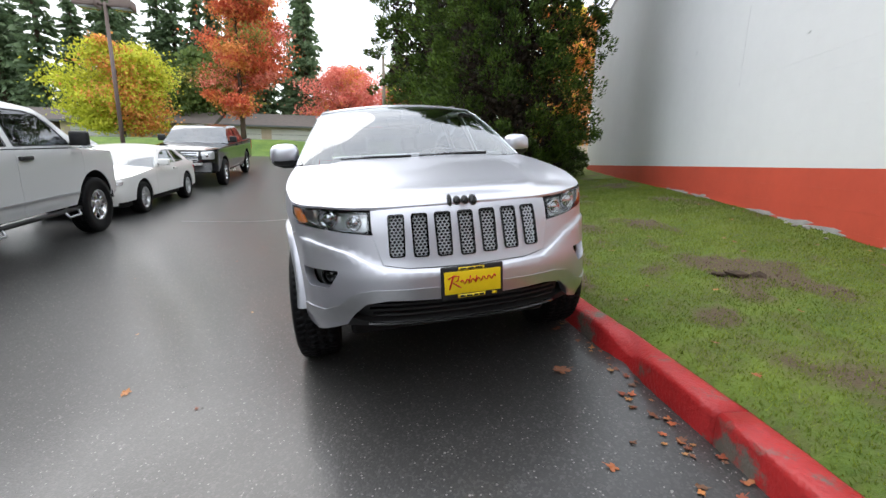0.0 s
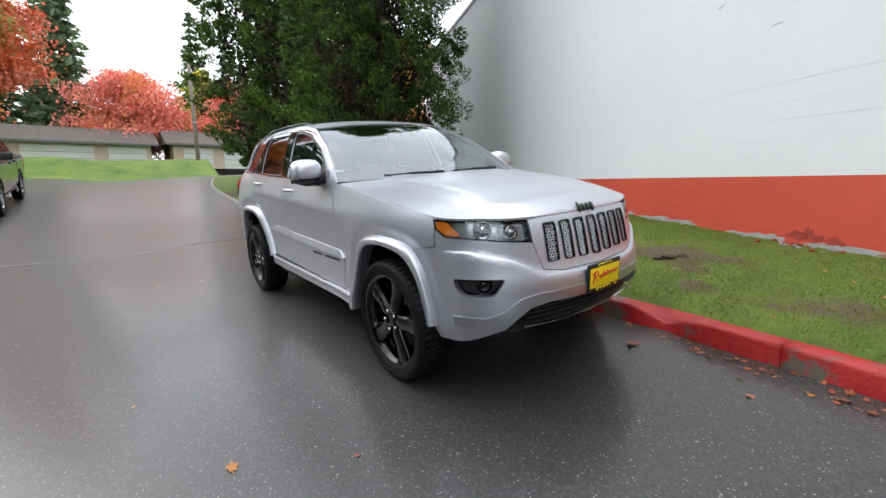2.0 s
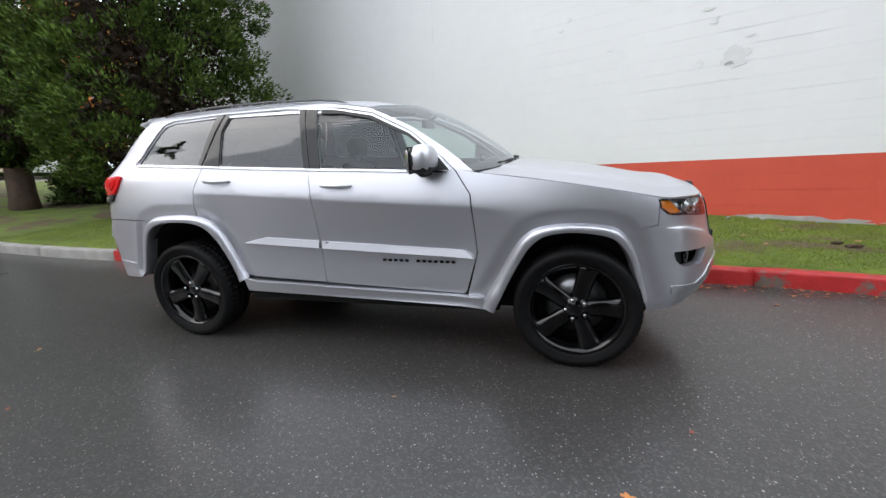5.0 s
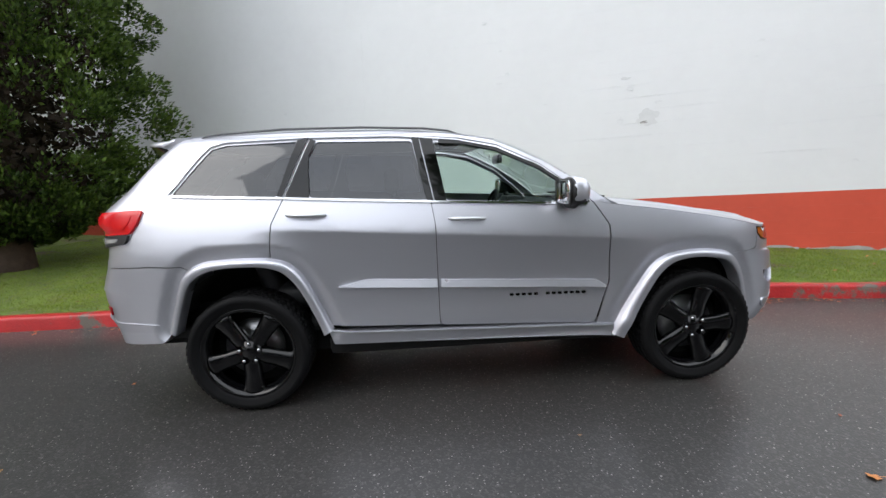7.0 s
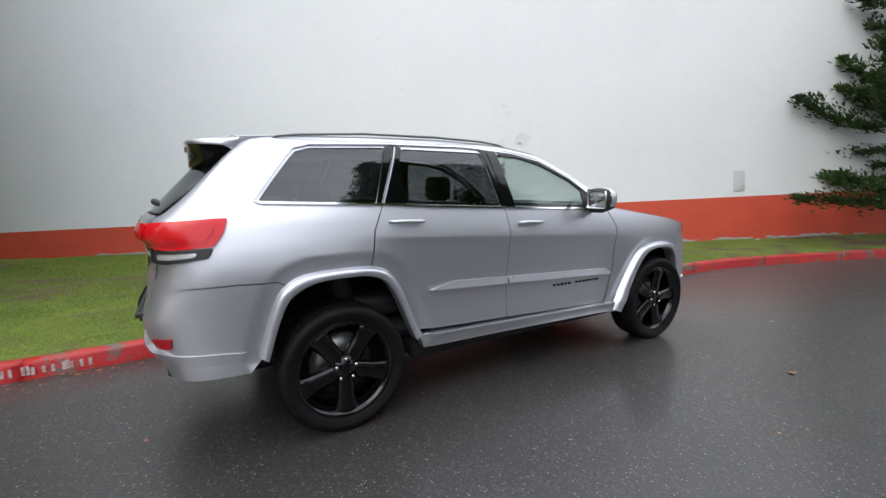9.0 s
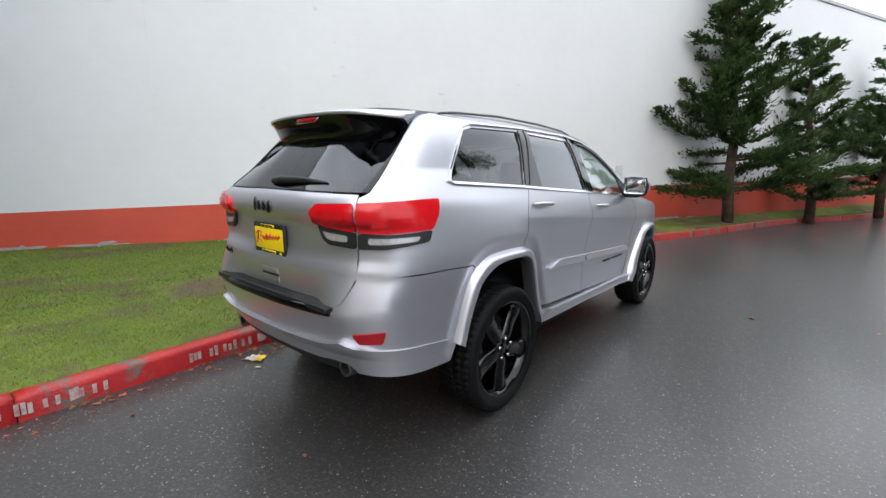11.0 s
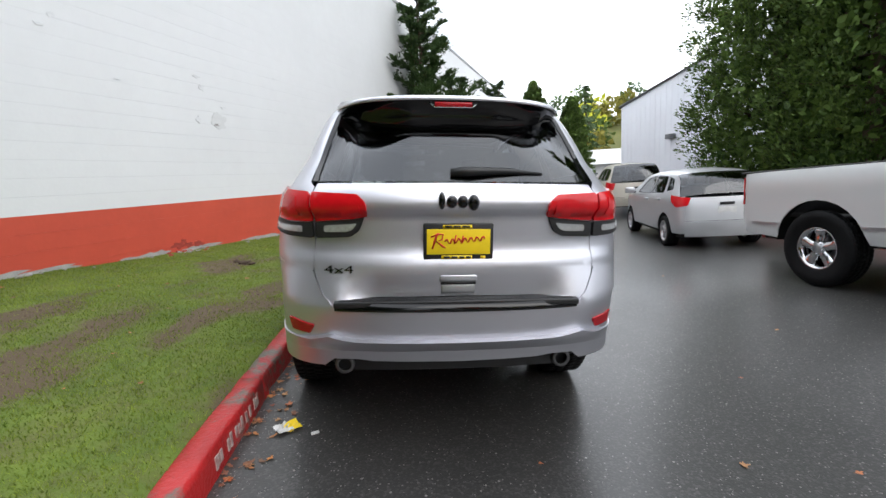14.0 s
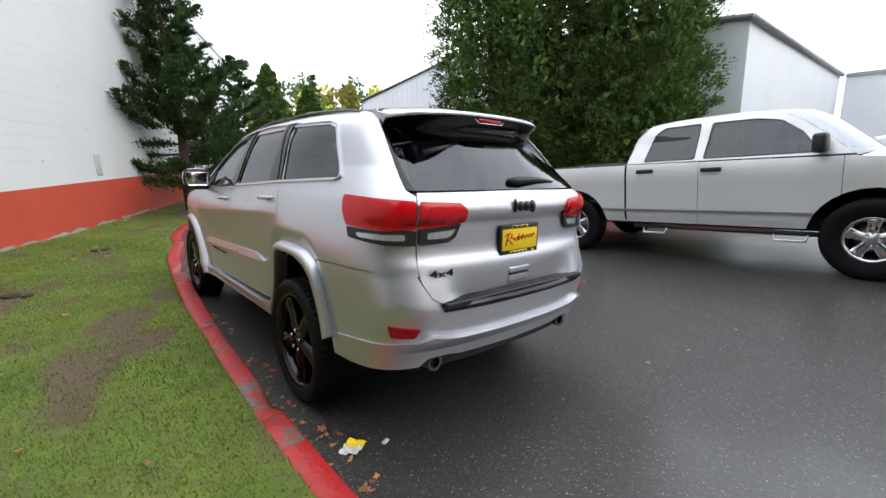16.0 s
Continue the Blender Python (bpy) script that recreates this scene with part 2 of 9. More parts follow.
def bm_tube(bm, points, radii, n=10, cap=True):
    """A tapered tube through points."""
    rings = []
    pts = [Vector(p) for p in points]
    for i, p in enumerate(pts):
        d = (pts[min(i + 1, len(pts) - 1)] - pts[max(i - 1, 0)]).normalized()
        a = d.orthogonal().normalized() if abs(d.z) > 0.9 else d.cross(Vector((0, 0, 1))).normalized()
        b = d.cross(a).normalized()
        r = radii[i] if isinstance(radii, (list, tuple)) else radii
        rings.append([bm.verts.new(p + r * (math.cos(t) * a + math.sin(t) * b)) for t in (2 * math.pi * k / n for k in range(n))])
    for r0, r1 in zip(rings, rings[1:]):
        best = min(range(n), key=lambda k: (r1[k].co - r0[0].co).length)
        for k in range(n):
            bm.faces.new((r0[k], r0[(k + 1) % n], r1[(k + 1 + best) % n], r1[(k + best) % n]))
    if cap:
        bm.faces.new(rings[0][::-1])
        bm.faces.new(rings[-1])
    return rings


def tube(points, radii, n=10):
    bm = bmesh.new()
    bm_tube(bm, points, radii, n)
    bmesh.ops.recalc_face_normals(bm, faces=bm.faces)
    return bm


def lathe(profile, n=48, axis="x"):
    """Turns a closed or open profile of (along, radius) round an axis."""
    verts, faces = [], []
    k = len(profile)
    for i in range(n):
        a = 2 * math.pi * i / n
        for h, r in profile:
            verts.append((h, r * math.cos(a), r * math.sin(a)) if axis == "x" else (r * math.cos(a), r * math.sin(a), h))
    for i in range(n):
        j = (i + 1) % n
        for q in range(k - 1):
            faces.append((i * k + q, j * k + q, j * k + q + 1, i * k + q + 1))
    bm = bmesh.new()
    vs = [bm.verts.new(v) for v in verts]
    for f in faces:
        bm.faces.new([vs[q] for q in f])
    bmesh.ops.remove_doubles(bm, verts=bm.verts, dist=1e-5)
    bmesh.ops.recalc_face_normals(bm, faces=bm.faces)
    return bm


def lerp_table(table, x):
    if x <= table[0][0]:
        return table[0][1]
    for (a, p), (b, q) in zip(table, table[1:]):
        if x <= b:
            return p + (q - p) * (x - a) / (b - a)
    return table[-1][1]


def smooth_table(table, x):
    """Catmull-Rom through a table of (x, value)."""
    n = len(table)
    if x <= table[0][0]:
        return table[0][1]
    if x >= table[-1][0]:
        return table[-1][1]
    i = max(k for k in range(n - 1) if table[k][0] <= x)
    (x1, y1), (x2, y2) = table[i], table[i + 1]
    m1 = (y2 - table[i - 1][1]) / (x2 - table[i - 1][0]) if i else (y2 - y1) / (x2 - x1)
    m2 = (table[i + 2][1] - y1) / (table[i + 2][0] - x1) if i + 2 < n else (y2 - y1) / (x2 - x1)
    h = x2 - x1
    t = (x - x1) / h
    return (2 * t**3 - 3 * t**2 + 1) * y1 + (t**3 - 2 * t**2 + t) * h * m1 + (3 * t**2 - 2 * t**3) * y2 + (t**3 - t**2) * h * m2


def step01(t):
    t = min(1.0, max(0.0, t))
    return t * t * (3 - 2 * t)

# ---- ground ----
KERB = [(-32, -10.6), (-27, -8.0), (-22.8, -5.9), (-18, -3.7), (-15.2, -2.5), (-12.9, -1.72), (-8.8, -0.58), (-5.6, 0.40), (-4.3, 0.56), (-3.4, 0.76), (-2.6, 0.86), (-1.6, 0.94), (0.5, 1.07), (2.2, 1.09), (3.5, 1.06), (6.2, 1.08), (8.8, 1.17), (11.8, 1.24), (15.3, 1.33), (17.3, 1.45), (19.8, 1.9), (22, 2.7), (23.4, 4.6), (24.2, 7.5), (24.7, 12.0)]


def wall_x(y):
    return 3.17 + 0.43 * (y + 3.43)


ROAD_NEAR = [(-45, 0.0), (-10, 0.0), (0, 0.0), (5, 0.0), (8, 0.08), (11, 0.23), (14.7, 0.55), (24, 1.39), (30, 1.49), (60, 1.5)]
ROAD_FAR = [(-45, -0.34), (-10, -0.34), (-4, -0.33), (3.1, 0.04), (5.5, 0.11), (11.2, 0.38), (14.7, 0.70), (24, 1.41), (30, 1.49), (60, 1.5)]


def road_z(x, y):
    """Height of the asphalt: it falls from the kerb to a dip along the lane and climbs to the junction."""
    k = step01((-1.3 - x) / 3.2)
    return (1 - k) * (0.070 * max(-6.0, min(2.5, x)) - 0.020 + smooth_table(ROAD_NEAR, y)) + k * smooth_table(ROAD_FAR, y)


def kerb_x(y):
    return smooth_table(KERB, y)


def lawn_z(x, y):
    """Height of the verge between the kerb and the wall."""
    kx = kerb_x(y)
    wz = smooth_table([(-36, 0.0), (-20, 0.1), (-10, 0.25), (-7, 0.30), (-5, 0.36), (-2.8, 0.44), (-1.5, 0.5), (1.3, 0.63), (3, 0.68), (5.2, 0.72), (13, 0.95), (24, 1.5)], y)
    edge = road_z(kx, y) + 0.14
    t = (x - kx) / max(0.4, wall_x(y) - kx)
    bumps = 0.018 * noise.noise((x * 1.3, y * 1.3, 0.3)) + 0.008 * noise.noise((x * 5, y * 5, 1.7))
    return edge + (wz - edge) * min(1.4, max(0.0, t)) + bumps * min(1, max(0, (x - kx - 0.2) * 3))


def grid_sheet(name, xs, ys, fz, mat, keep=None):
    verts = [(x, y, fz(x, y)) for y in ys for x in xs]
    nx = len(xs)
    faces = []
    for j in range(len(ys) - 1):
        for i in range(nx - 1):
            if keep is None or keep((xs[i] + xs[i + 1]) / 2, (ys[j] + ys[j + 1]) / 2):
                a = j * nx + i
                faces.append((a, a + 1, a + nx + 1, a + nx))
    return mesh_from(name, verts, faces, mat, True)


def spread(lo, hi, fine_lo, fine_hi, fine, grow=1.35):
    """Coordinates with fine steps in the middle and growing ones outward."""
    mid = list(np.arange(fine_lo, fine_hi + 1e-6, fine))
    out, s, v = [], fine, fine_lo
    while v > lo:
        s *= grow
        v -= s
        out.append(max(v, lo))
    up, s, v = [], fine, fine_hi
    while v < hi:
        s *= grow
        v += s
        up.append(min(v, hi))
    return [float(v) for v in out[::-1] + mid + up]


ground = tagged(part("ground", grid_sheet("ground", spread(-900, 900, -14, 14, 0.4), spread(-900, 900, -40, 30, 0.5), lambda x, y: road_z(x, y), M_ASPHALT), None, None),
                "dark wet asphalt lane with pale grit and damp sheen", "road", kind="structure")

# verge of lawn between kerb and wall, one sheet in strips across
verge_v, verge_f = [], []
VY = [float(v) for v in np.arange(-32, 23.6, 0.2)]
NV = 44
for j, y in enumerate(VY):
    kx = kerb_x(y) + 0.14 - 0.075 * step01((y + 1.0) / 1.5)
    wx = wall_x(y) - 0.0 if y < 13.2 else 30.0
    wx = max(wx, kx + 0.3)
    for i in range(NV):
        u = i / (NV - 1)
        x = kx + (wx - kx) * (u if y < 13.2 else u ** 2)
        z = lawn_z(x, y)
        if i == 0:
            z -= 0.05
        elif i < 3 and y > -0.5:
            z += 0.018
        verge_v.append((x, y, z))
for j in range(len(VY) - 1):
    for i in range(NV - 1):
        a = j * NV + i
        verge_f.append((a, a + 1, a + NV + 1, a + NV))


def lawn_material():
    m = material("patchy_lawn", (0.060, 0.105, 0.013), rough=0.95, scale=2.2, color2=(0.150, 0.205, 0.026), bump=0.9, bump_scale=70)
    nt = m.node_tree
    p = nt.nodes["Principled BSDF"]
    co = nt.nodes["Texture Coordinate"]
    src = p.inputs["Base Color"].links[0].from_socket
    n = nt.nodes.new("ShaderNodeTexNoise")
    n.inputs["Scale"].default_value, n.inputs["Detail"].default_value, n.inputs["Roughness"].default_value = 5.0, 8, 0.75
    at = nt.nodes.new("ShaderNodeAttribute")
    at.attribute_name = "bare"
    add = nt.nodes.new("ShaderNodeMath")
    add.operation = "ADD"
    nt.links.new(at.outputs["Fac"], add.inputs[0])
    nt.links.new(n.outputs["Fac"], add.inputs[1])
    nt.links.new(co.outputs["Object"], n.inputs["Vector"])
    r = nt.nodes.new("ShaderNodeMapRange")
    r.inputs["From Min"].default_value, r.inputs["From Max"].default_value = 0.45, 0.84
    nt.links.new(add.outputs[0], r.inputs["Value"])
    x = nt.nodes.new("ShaderNodeMix")
    x.data_type = "RGBA"
    x.inputs["B"].default_value = (0.100, 0.072, 0.042, 1)
    nt.links.new(r.outputs["Result"], x.inputs["Factor"])
    nt.links.new(src, x.inputs["A"])
    nt.links.new(x.outputs["Result"], p.inputs["Base Color"])
    return m


M_LAWN = lawn_material()


BARE_SPOTS = ((2.38, -1.16, 0.5, 0.35), (1.71, 1.66, 0.3, 0.25), (1.54, 0.27, 0.25, 0.25), (2.66, -2.0, 0.45, 0.4), (2.35, -1.62, 0.4, 0.3), (1.65, 1.28, 0.25, 0.2), (2.47, 1.67, 0.35, 0.3), (1.72, -2.19, 0.22, 0.16), (3.1, 0.6, 0.5, 0.3))


def bare(x, y):
    """How bare the soil is, 0 to 1: a trodden strip along the middle of the verge and scattered patches."""
    mid = (x - kerb_x(y)) / max(0.5, wall_x(y) - kerb_x(y))
    strip = max(0.0, 1 - abs(mid - 0.42 - 0.12 * noise.noise((y * 0.4, 0, 9))) / 0.22)
    v = 0.8 * noise.noise((x * 0.9, y * 0.6, 4.0)) + 0.75 * noise.noise((x * 2.9, y * 2.3, 7.0)) + 0.36 * strip - 0.14
    for px, py, rx, ry in [(a, b, 0.72 * c, 0.72 * d) for a, b, c, d in BARE_SPOTS]:
        v += 0.50 * math.exp(-((x - px) / rx) ** 2 - ((y - py) / ry) ** 2)
    return 0.85 * step01((v - 0.08) / 0.6)


verge_me = mesh_from("lawn_verge", verge_v, verge_f, M_LAWN, True)
verge_at = verge_me.attributes.new("bare", "FLOAT", "POINT")
verge_at.data.foreach_set("value", [bare(p[0], p[1]) for p in verge_v])
verge = tagged(part("lawn_verge", verge_me, None, None), "patchy green lawn with bare brown soil patches", "lawn", kind="structure")

# kerb of cast stones along the verge
def kerb_points():
    pts = []
    y = -32.0
    while y < 23.9:
        pts.append((kerb_x(y), y))
        y += 0.1
    return pts


def kerb_run(ya, yb, chip=None, seed=0):
    """One kerb stone that follows the kerb line from ya to yb."""
    bm = bmesh.new()
    rnd = random.Random(seed)
    rows = []
    n = max(2, int((yb - ya) / 0.12))
    prof = [(0.0, -0.1), (0.0, 0.115), (0.006, 0.137), (0.022, 0.15), (0.13, 0.15), (0.15, 0.14), (0.155, -0.05)]
    for i in range(n + 1):
        y = ya + 0.004 + (yb - ya - 0.008) * i / n
        x = kerb_x(y)
        dx = (kerb_x(y + 0.05) - kerb_x(y - 0.05)) / 0.1
        nv = Vector((1, -dx, 0)).normalized()
        base = Vector((x, y, road_z(x, y)))
        row = []
        for q, (o, h) in enumerate(prof):
            drop = 0.0
            if chip and abs(y - chip[0]) < chip[1] and 0 < q < 4:
                drop = chip[2] * (1 - abs(y - chip[0]) / chip[1]) * (0.7 + 0.6 * rnd.random())
            w = 0.004 * noise.noise((x * 9 + q, y * 9, h * 9))
            row.append(bm.verts.new(base + nv * (o + w + drop * 0.8) + Vector((0, 0, h - drop + w))))
        rows.append(row)
    for a, b in zip(rows, rows[1:]):
        for q in range(len(prof) - 1):
            bm.faces.new((a[q], b[q], b[q + 1], a[q + 1]))
    bm.faces.new(rows[0])
    bm.faces.new(rows[-1][::-1])
    bmesh.ops.recalc_face_normals(bm, faces=bm.faces)
    return bm


def worn_red():
    """Red paint that has worn off to concrete in places."""
    m = material("worn_red_paint", (0.38, 0.016, 0.017), rough=0.42, vary=0.2, scale=5, bump=0.6, bump_scale=45, piece=0.06)
    nt = m.node_tree
    p = nt.nodes["Principled BSDF"]
    co = nt.nodes["Texture Coordinate"]
    src = p.inputs["Base Color"].links[0].from_socket
    n = nt.nodes.new("ShaderNodeTexNoise")
    n.inputs["Scale"].default_value, n.inputs["Detail"].default_value, n.inputs["Roughness"].default_value = 3.4, 8, 0.72
    nt.links.new(co.outputs["Object"], n.inputs["Vector"])
    r = nt.nodes.new("ShaderNodeMapRange")
    r.inputs["From Min"].default_value, r.inputs["From Max"].default_value = 0.525, 0.60
    nt.links.new(n.outputs["Fac"], r.inputs["Value"])
    x = nt.nodes.new("ShaderNodeMix")
    x.data_type = "RGBA"
    x.inputs["B"].default_value = (0.13, 0.115, 0.095, 1)
    nt.links.new(r.outputs["Result"], x.inputs["Factor"])
    nt.links.new(src, x.inputs["A"])
    nt.links.new(x.outputs["Result"], p.inputs["Base Color"])
    return m


M_KERBWORN = worn_red()
kerb = thing("kerb", "cast kerb, red-painted and worn, grey further on", "kerb", kind="structure")
y, k = -32.0, 0
while y < 23.4:
    length = 3.0 if y < -12 else 1.6
    yb = min(23.6, y + length)
    chip = (-2.28, 0.26, 0.085) if y < -2.28 < yb else ((1.62, 0.14, 0.05) if y < 1.62 < yb else None)
    part("kerb_stone", kerb_run(y, yb, chip, k), M_KERBWORN if yb < 6.3 else M_CONC, kerb)
    y, k = yb, k + 1

# ---- painted block wall ----
WALL_DIR = Vector((-0.3950, -0.9187, 0)).normalized()
WALL_NORMAL = Vector((-0.9187, 0.3950, 0)).normalized()
WALL_ORIGIN = Vector((3.17, -3.43, 0))
ROOF_Z, BAND_Z = 6.95, 1.18
WALL_S0, WALL_S1 = -19.4, 29.6


def wall_pose(s, z=0.0, out=0.0):
    """A pose on the wall: x along it towards the far end, y out of it, z up."""
    o = WALL_ORIGIN + WALL_DIR * s + WALL_NORMAL * out
    return Matrix(((WALL_DIR.x, WALL_NORMAL.x, 0, o.x), (WALL_DIR.y, WALL_NORMAL.y, 0, o.y), (0, 0, 1, z), (0, 0, 0, 1)))


building = thing("wall_east", "long painted block wall, white above a red band", "wall", kind="structure")
COURSE = 0.2030


def course_mesh(name, z0, z1, mat, seed):
    """One course of painted blocks: rounded edges above and below, and a face that is not quite true."""
    rows, faces = [], []
    n = 170
    prof = [(-0.35, z0), (-0.0054, z0 + 0.0004), (-0.0052, z0 + 0.0025), (-0.005, z0 + 0.006), (-0.005, z1 - 0.006), (-0.0052, z1 - 0.0025), (-0.0054, z1 - 0.0004), (-0.35, z1)]
    for i in range(n + 1):
        s = WALL_S0 + (WALL_S1 - WALL_S0) * i / n
        w = 0.0007 * noise.noise((s * 0.8, seed * 3.1, 0.0))
        rows += [(s, o + (w if o > -0.3 else 0.0), z) for o, z in prof]
    k = len(prof)
    for i in range(n):
        for q in range(k):
            a, b = i * k + q, i * k + (q + 1) % k
            faces.append((a, b, b + k, a + k))
    faces += [tuple(range(k)), tuple(range(n * k + k - 1, n * k - 1, -1))]
    return mesh_from(name, rows, faces, mat)


band = part("red_band", box(WALL_S0, -0.35, -2.6, WALL_S1, -0.006, BAND_Z - 6 * COURSE), M_WALLRED, building, "red painted lower band", smooth=False, m=wall_pose(0))
for k in range(6):
    part("block_course", course_mesh("block_course", BAND_Z - (6 - k) * COURSE, BAND_Z - (5 - k) * COURSE, M_WALLRED, k), None, building, smooth=False, m=wall_pose(0))
k = 0
while BAND_Z + k * COURSE < ROOF_Z - 0.01:
    part("block_course", course_mesh("block_course", BAND_Z + k * COURSE, min(ROOF_Z, BAND_Z + (k + 1) * COURSE), M_WALL, 20 + k), None, building, smooth=False, m=wall_pose(0))
    k += 1
bm = box(WALL_S0 - 0.03, -0.4, ROOF_Z, WALL_S1 + 0.03, 0.03, ROOF_Z + 0.12, 0.01)
part("coping", bm, M_METALGREY, building, "grey metal coping", smooth=False, m=wall_pose(0))
bm = box(WALL_S0, -14, -2.6, WALL_S0 + 0.3, -0.35, ROOF_Z)
part("end_wall", bm, M_WALL, building, smooth=False, m=wall_pose(0))
bm = box(WALL_S1 - 0.3, -14, -2.6, WALL_S1, -0.35, ROOF_Z)
part("end_wall", bm, M_WALL, building, smooth=False, m=wall_pose(0))
bm = box(WALL_S0, -14, ROOF_Z - 0.3, WALL_S1, -0.4, ROOF_Z - 0.05)
part("roof", bm, M_METALGREY, building, smooth=False, m=wall_pose(0))

# ---- vehicle tools ----
from mathutils.geometry import delaunay_2d_cdt

M_SILVER = material("silver_metallic_paint", (0.590, 0.595, 0.645), rough=0.42, metal=0.90, coat=0.5, vary=0.03, scale=300)
M_BLACKTRIM = material("black_plastic_trim", (0.012, 0.012, 0.013), rough=0.5, vary=0.2, scale=20)
M_GLOSSBLACK = material("gloss_black", (0.0025, 0.0025, 0.003), rough=0.05, spec=0.42, vary=0.1, scale=10)
M_RAIL = material("grey_roof_rail", (0.10, 0.10, 0.105), rough=0.4, metal=0.5, vary=0.1, scale=20)
M_RUBBER = material("tyre_rubber", (0.007, 0.007, 0.0075), rough=0.6, spec=0.12, vary=0.25, scale=12, bump=0.2, bump_scale=60)
M_CHROME = material("chrome", (0.60, 0.61, 0.63), rough=0.09, metal=1.0, vary=0.03, scale=20)
M_SATIN = material("satin_silver", (0.55, 0.56, 0.58), rough=0.3, metal=0.9, vary=0.05, scale=20)
M_DARKIN = material("dark_interior", (0.014, 0.014, 0.016), rough=0.8, vary=0.3, scale=14)
M_SEAT = material("black_seat_leather", (0.018, 0.018, 0.02), rough=0.55, vary=0.2, scale=16)
# near-black for the underbody, and for shade painted into gaps and recesses
M_SHADOW = material("black_underbody_shade", (0.006, 0.006, 0.006), rough=0.9, vary=0.3, scale=8)
M_LAMPRED = material("red_lamp_lens", (0.55, 0.007, 0.012), rough=0.18, coat=0.25, spec=0.3, vary=0.1, scale=30)
M_LAMPDARKRED = material("dark_red_lens", (0.34, 0.006, 0.012), rough=0.15, coat=0.2, spec=0.3, vary=0.1, scale=30)
M_LAMPCLEAR = material("clear_lamp_reflector", (0.58, 0.59, 0.60), rough=0.25, metal=0.6, vary=0.2, scale=60)
M_HEADREF = material("bright_lamp_reflector", (0.75, 0.76, 0.77), rough=0.22, metal=0.7, vary=0.25, scale=60)
M_AMBER = material("amber_lens", (0.75, 0.20, 0.02), rough=0.1, coat=1.0, vary=0.1, scale=30)
M_YELLOW = material("yellow_plate", (0.86, 0.62, 0.01), rough=0.4, vary=0.05, scale=20)
M_PLATERED = material("red_print", (0.62, 0.03, 0.02), rough=0.5, vary=0.05, scale=20)
M_DISC = material("brake_disc_steel", (0.35, 0.35, 0.36), rough=0.35, metal=0.9, vary=0.15, scale=30)
M_CLEARGLASS = glass("clear_green_glass", (0.74, 0.84, 0.80), f0=0.05)
M_TINTGLASS = glass("privacy_glass", (0.10, 0.10, 0.115), f0=0.07)
M_SCREENGLASS = glass("windscreen_glass", (0.62, 0.70, 0.68), f0=0.20)
M_LENS = glass("lamp_lens", (0.9, 0.92, 0.93))


def catmull(pts, n=16):
    out = []
    P = [Vector(p) for p in pts]
    for i in range(len(P) - 1):
        p0, p1, p2, p3 = P[max(i - 1, 0)], P[i], P[i + 1], P[min(i + 2, len(P) - 1)]
        for k in range(n):
            t = k / n
            out.append(0.5 * ((2 * p1) + (p2 - p0) * t + (2 * p0 - 5 * p1 + 4 * p2 - p3) * t * t + (3 * p1 - p0 - 3 * p2 + p3) * t ** 3))
    out.append(P[-1])
    return out


def rounded(poly, r=0.02, n=4, skip=()):
    """Rounds the corners of a closed outline."""
    out = []
    k = len(poly)
    for i, p in enumerate(poly):
        a, b, c = Vector(poly[i - 1]), Vector(p), Vector(poly[(i + 1) % k])
        ra = min(r, (a - b).length * 0.45)
        rc = min(r, (c - b).length * 0.45)
        if r <= 0 or i in skip:
            out.append(tuple(b))
            continue
        s, e = b + (a - b).normalized() * ra, b + (c - b).normalized() * rc
        for q in range(n + 1):
            t = q / n
            v = s * (1 - t) ** 2 + b * 2 * t * (1 - t) + e * t * t
            out.append((v.x, v.y))
    return out


def ribbon(path, w):
    """A narrow closed outline along an open path."""
    P = [Vector(p) for p in path]
    left, right = [], []
    for i, p in enumerate(P):
        d = (P[min(i + 1, len(P) - 1)] - P[max(i - 1, 0)]).normalized()
        nrm = Vector((-d.y, d.x))
        left.append(tuple(p + nrm * w / 2))
        right.append(tuple(p - nrm * w / 2))
    return left + right[::-1]


def inside(poly, x, y):
    c = False
    j = len(poly) - 1
    for i in range(len(poly)):
        xi, yi = poly[i]
        xj, yj = poly[j]
        if (yi > y) != (yj > y) and x < (xj - xi) * (y - yi) / (yj - yi) + xi:
            c = not c
        j = i
    return c


def resample(poly, h):
    out = []
    for a, b in zip(poly, poly[1:] + poly[:1]):
        L = math.dist(a, b)
        if L < 1e-6:
            continue
        k = max(1, int(math.ceil(L / h)))
        for q in range(k):
            out.append((a[0] + (b[0] - a[0]) * q / k, a[1] + (b[1] - a[1]) * q / k))
    return out


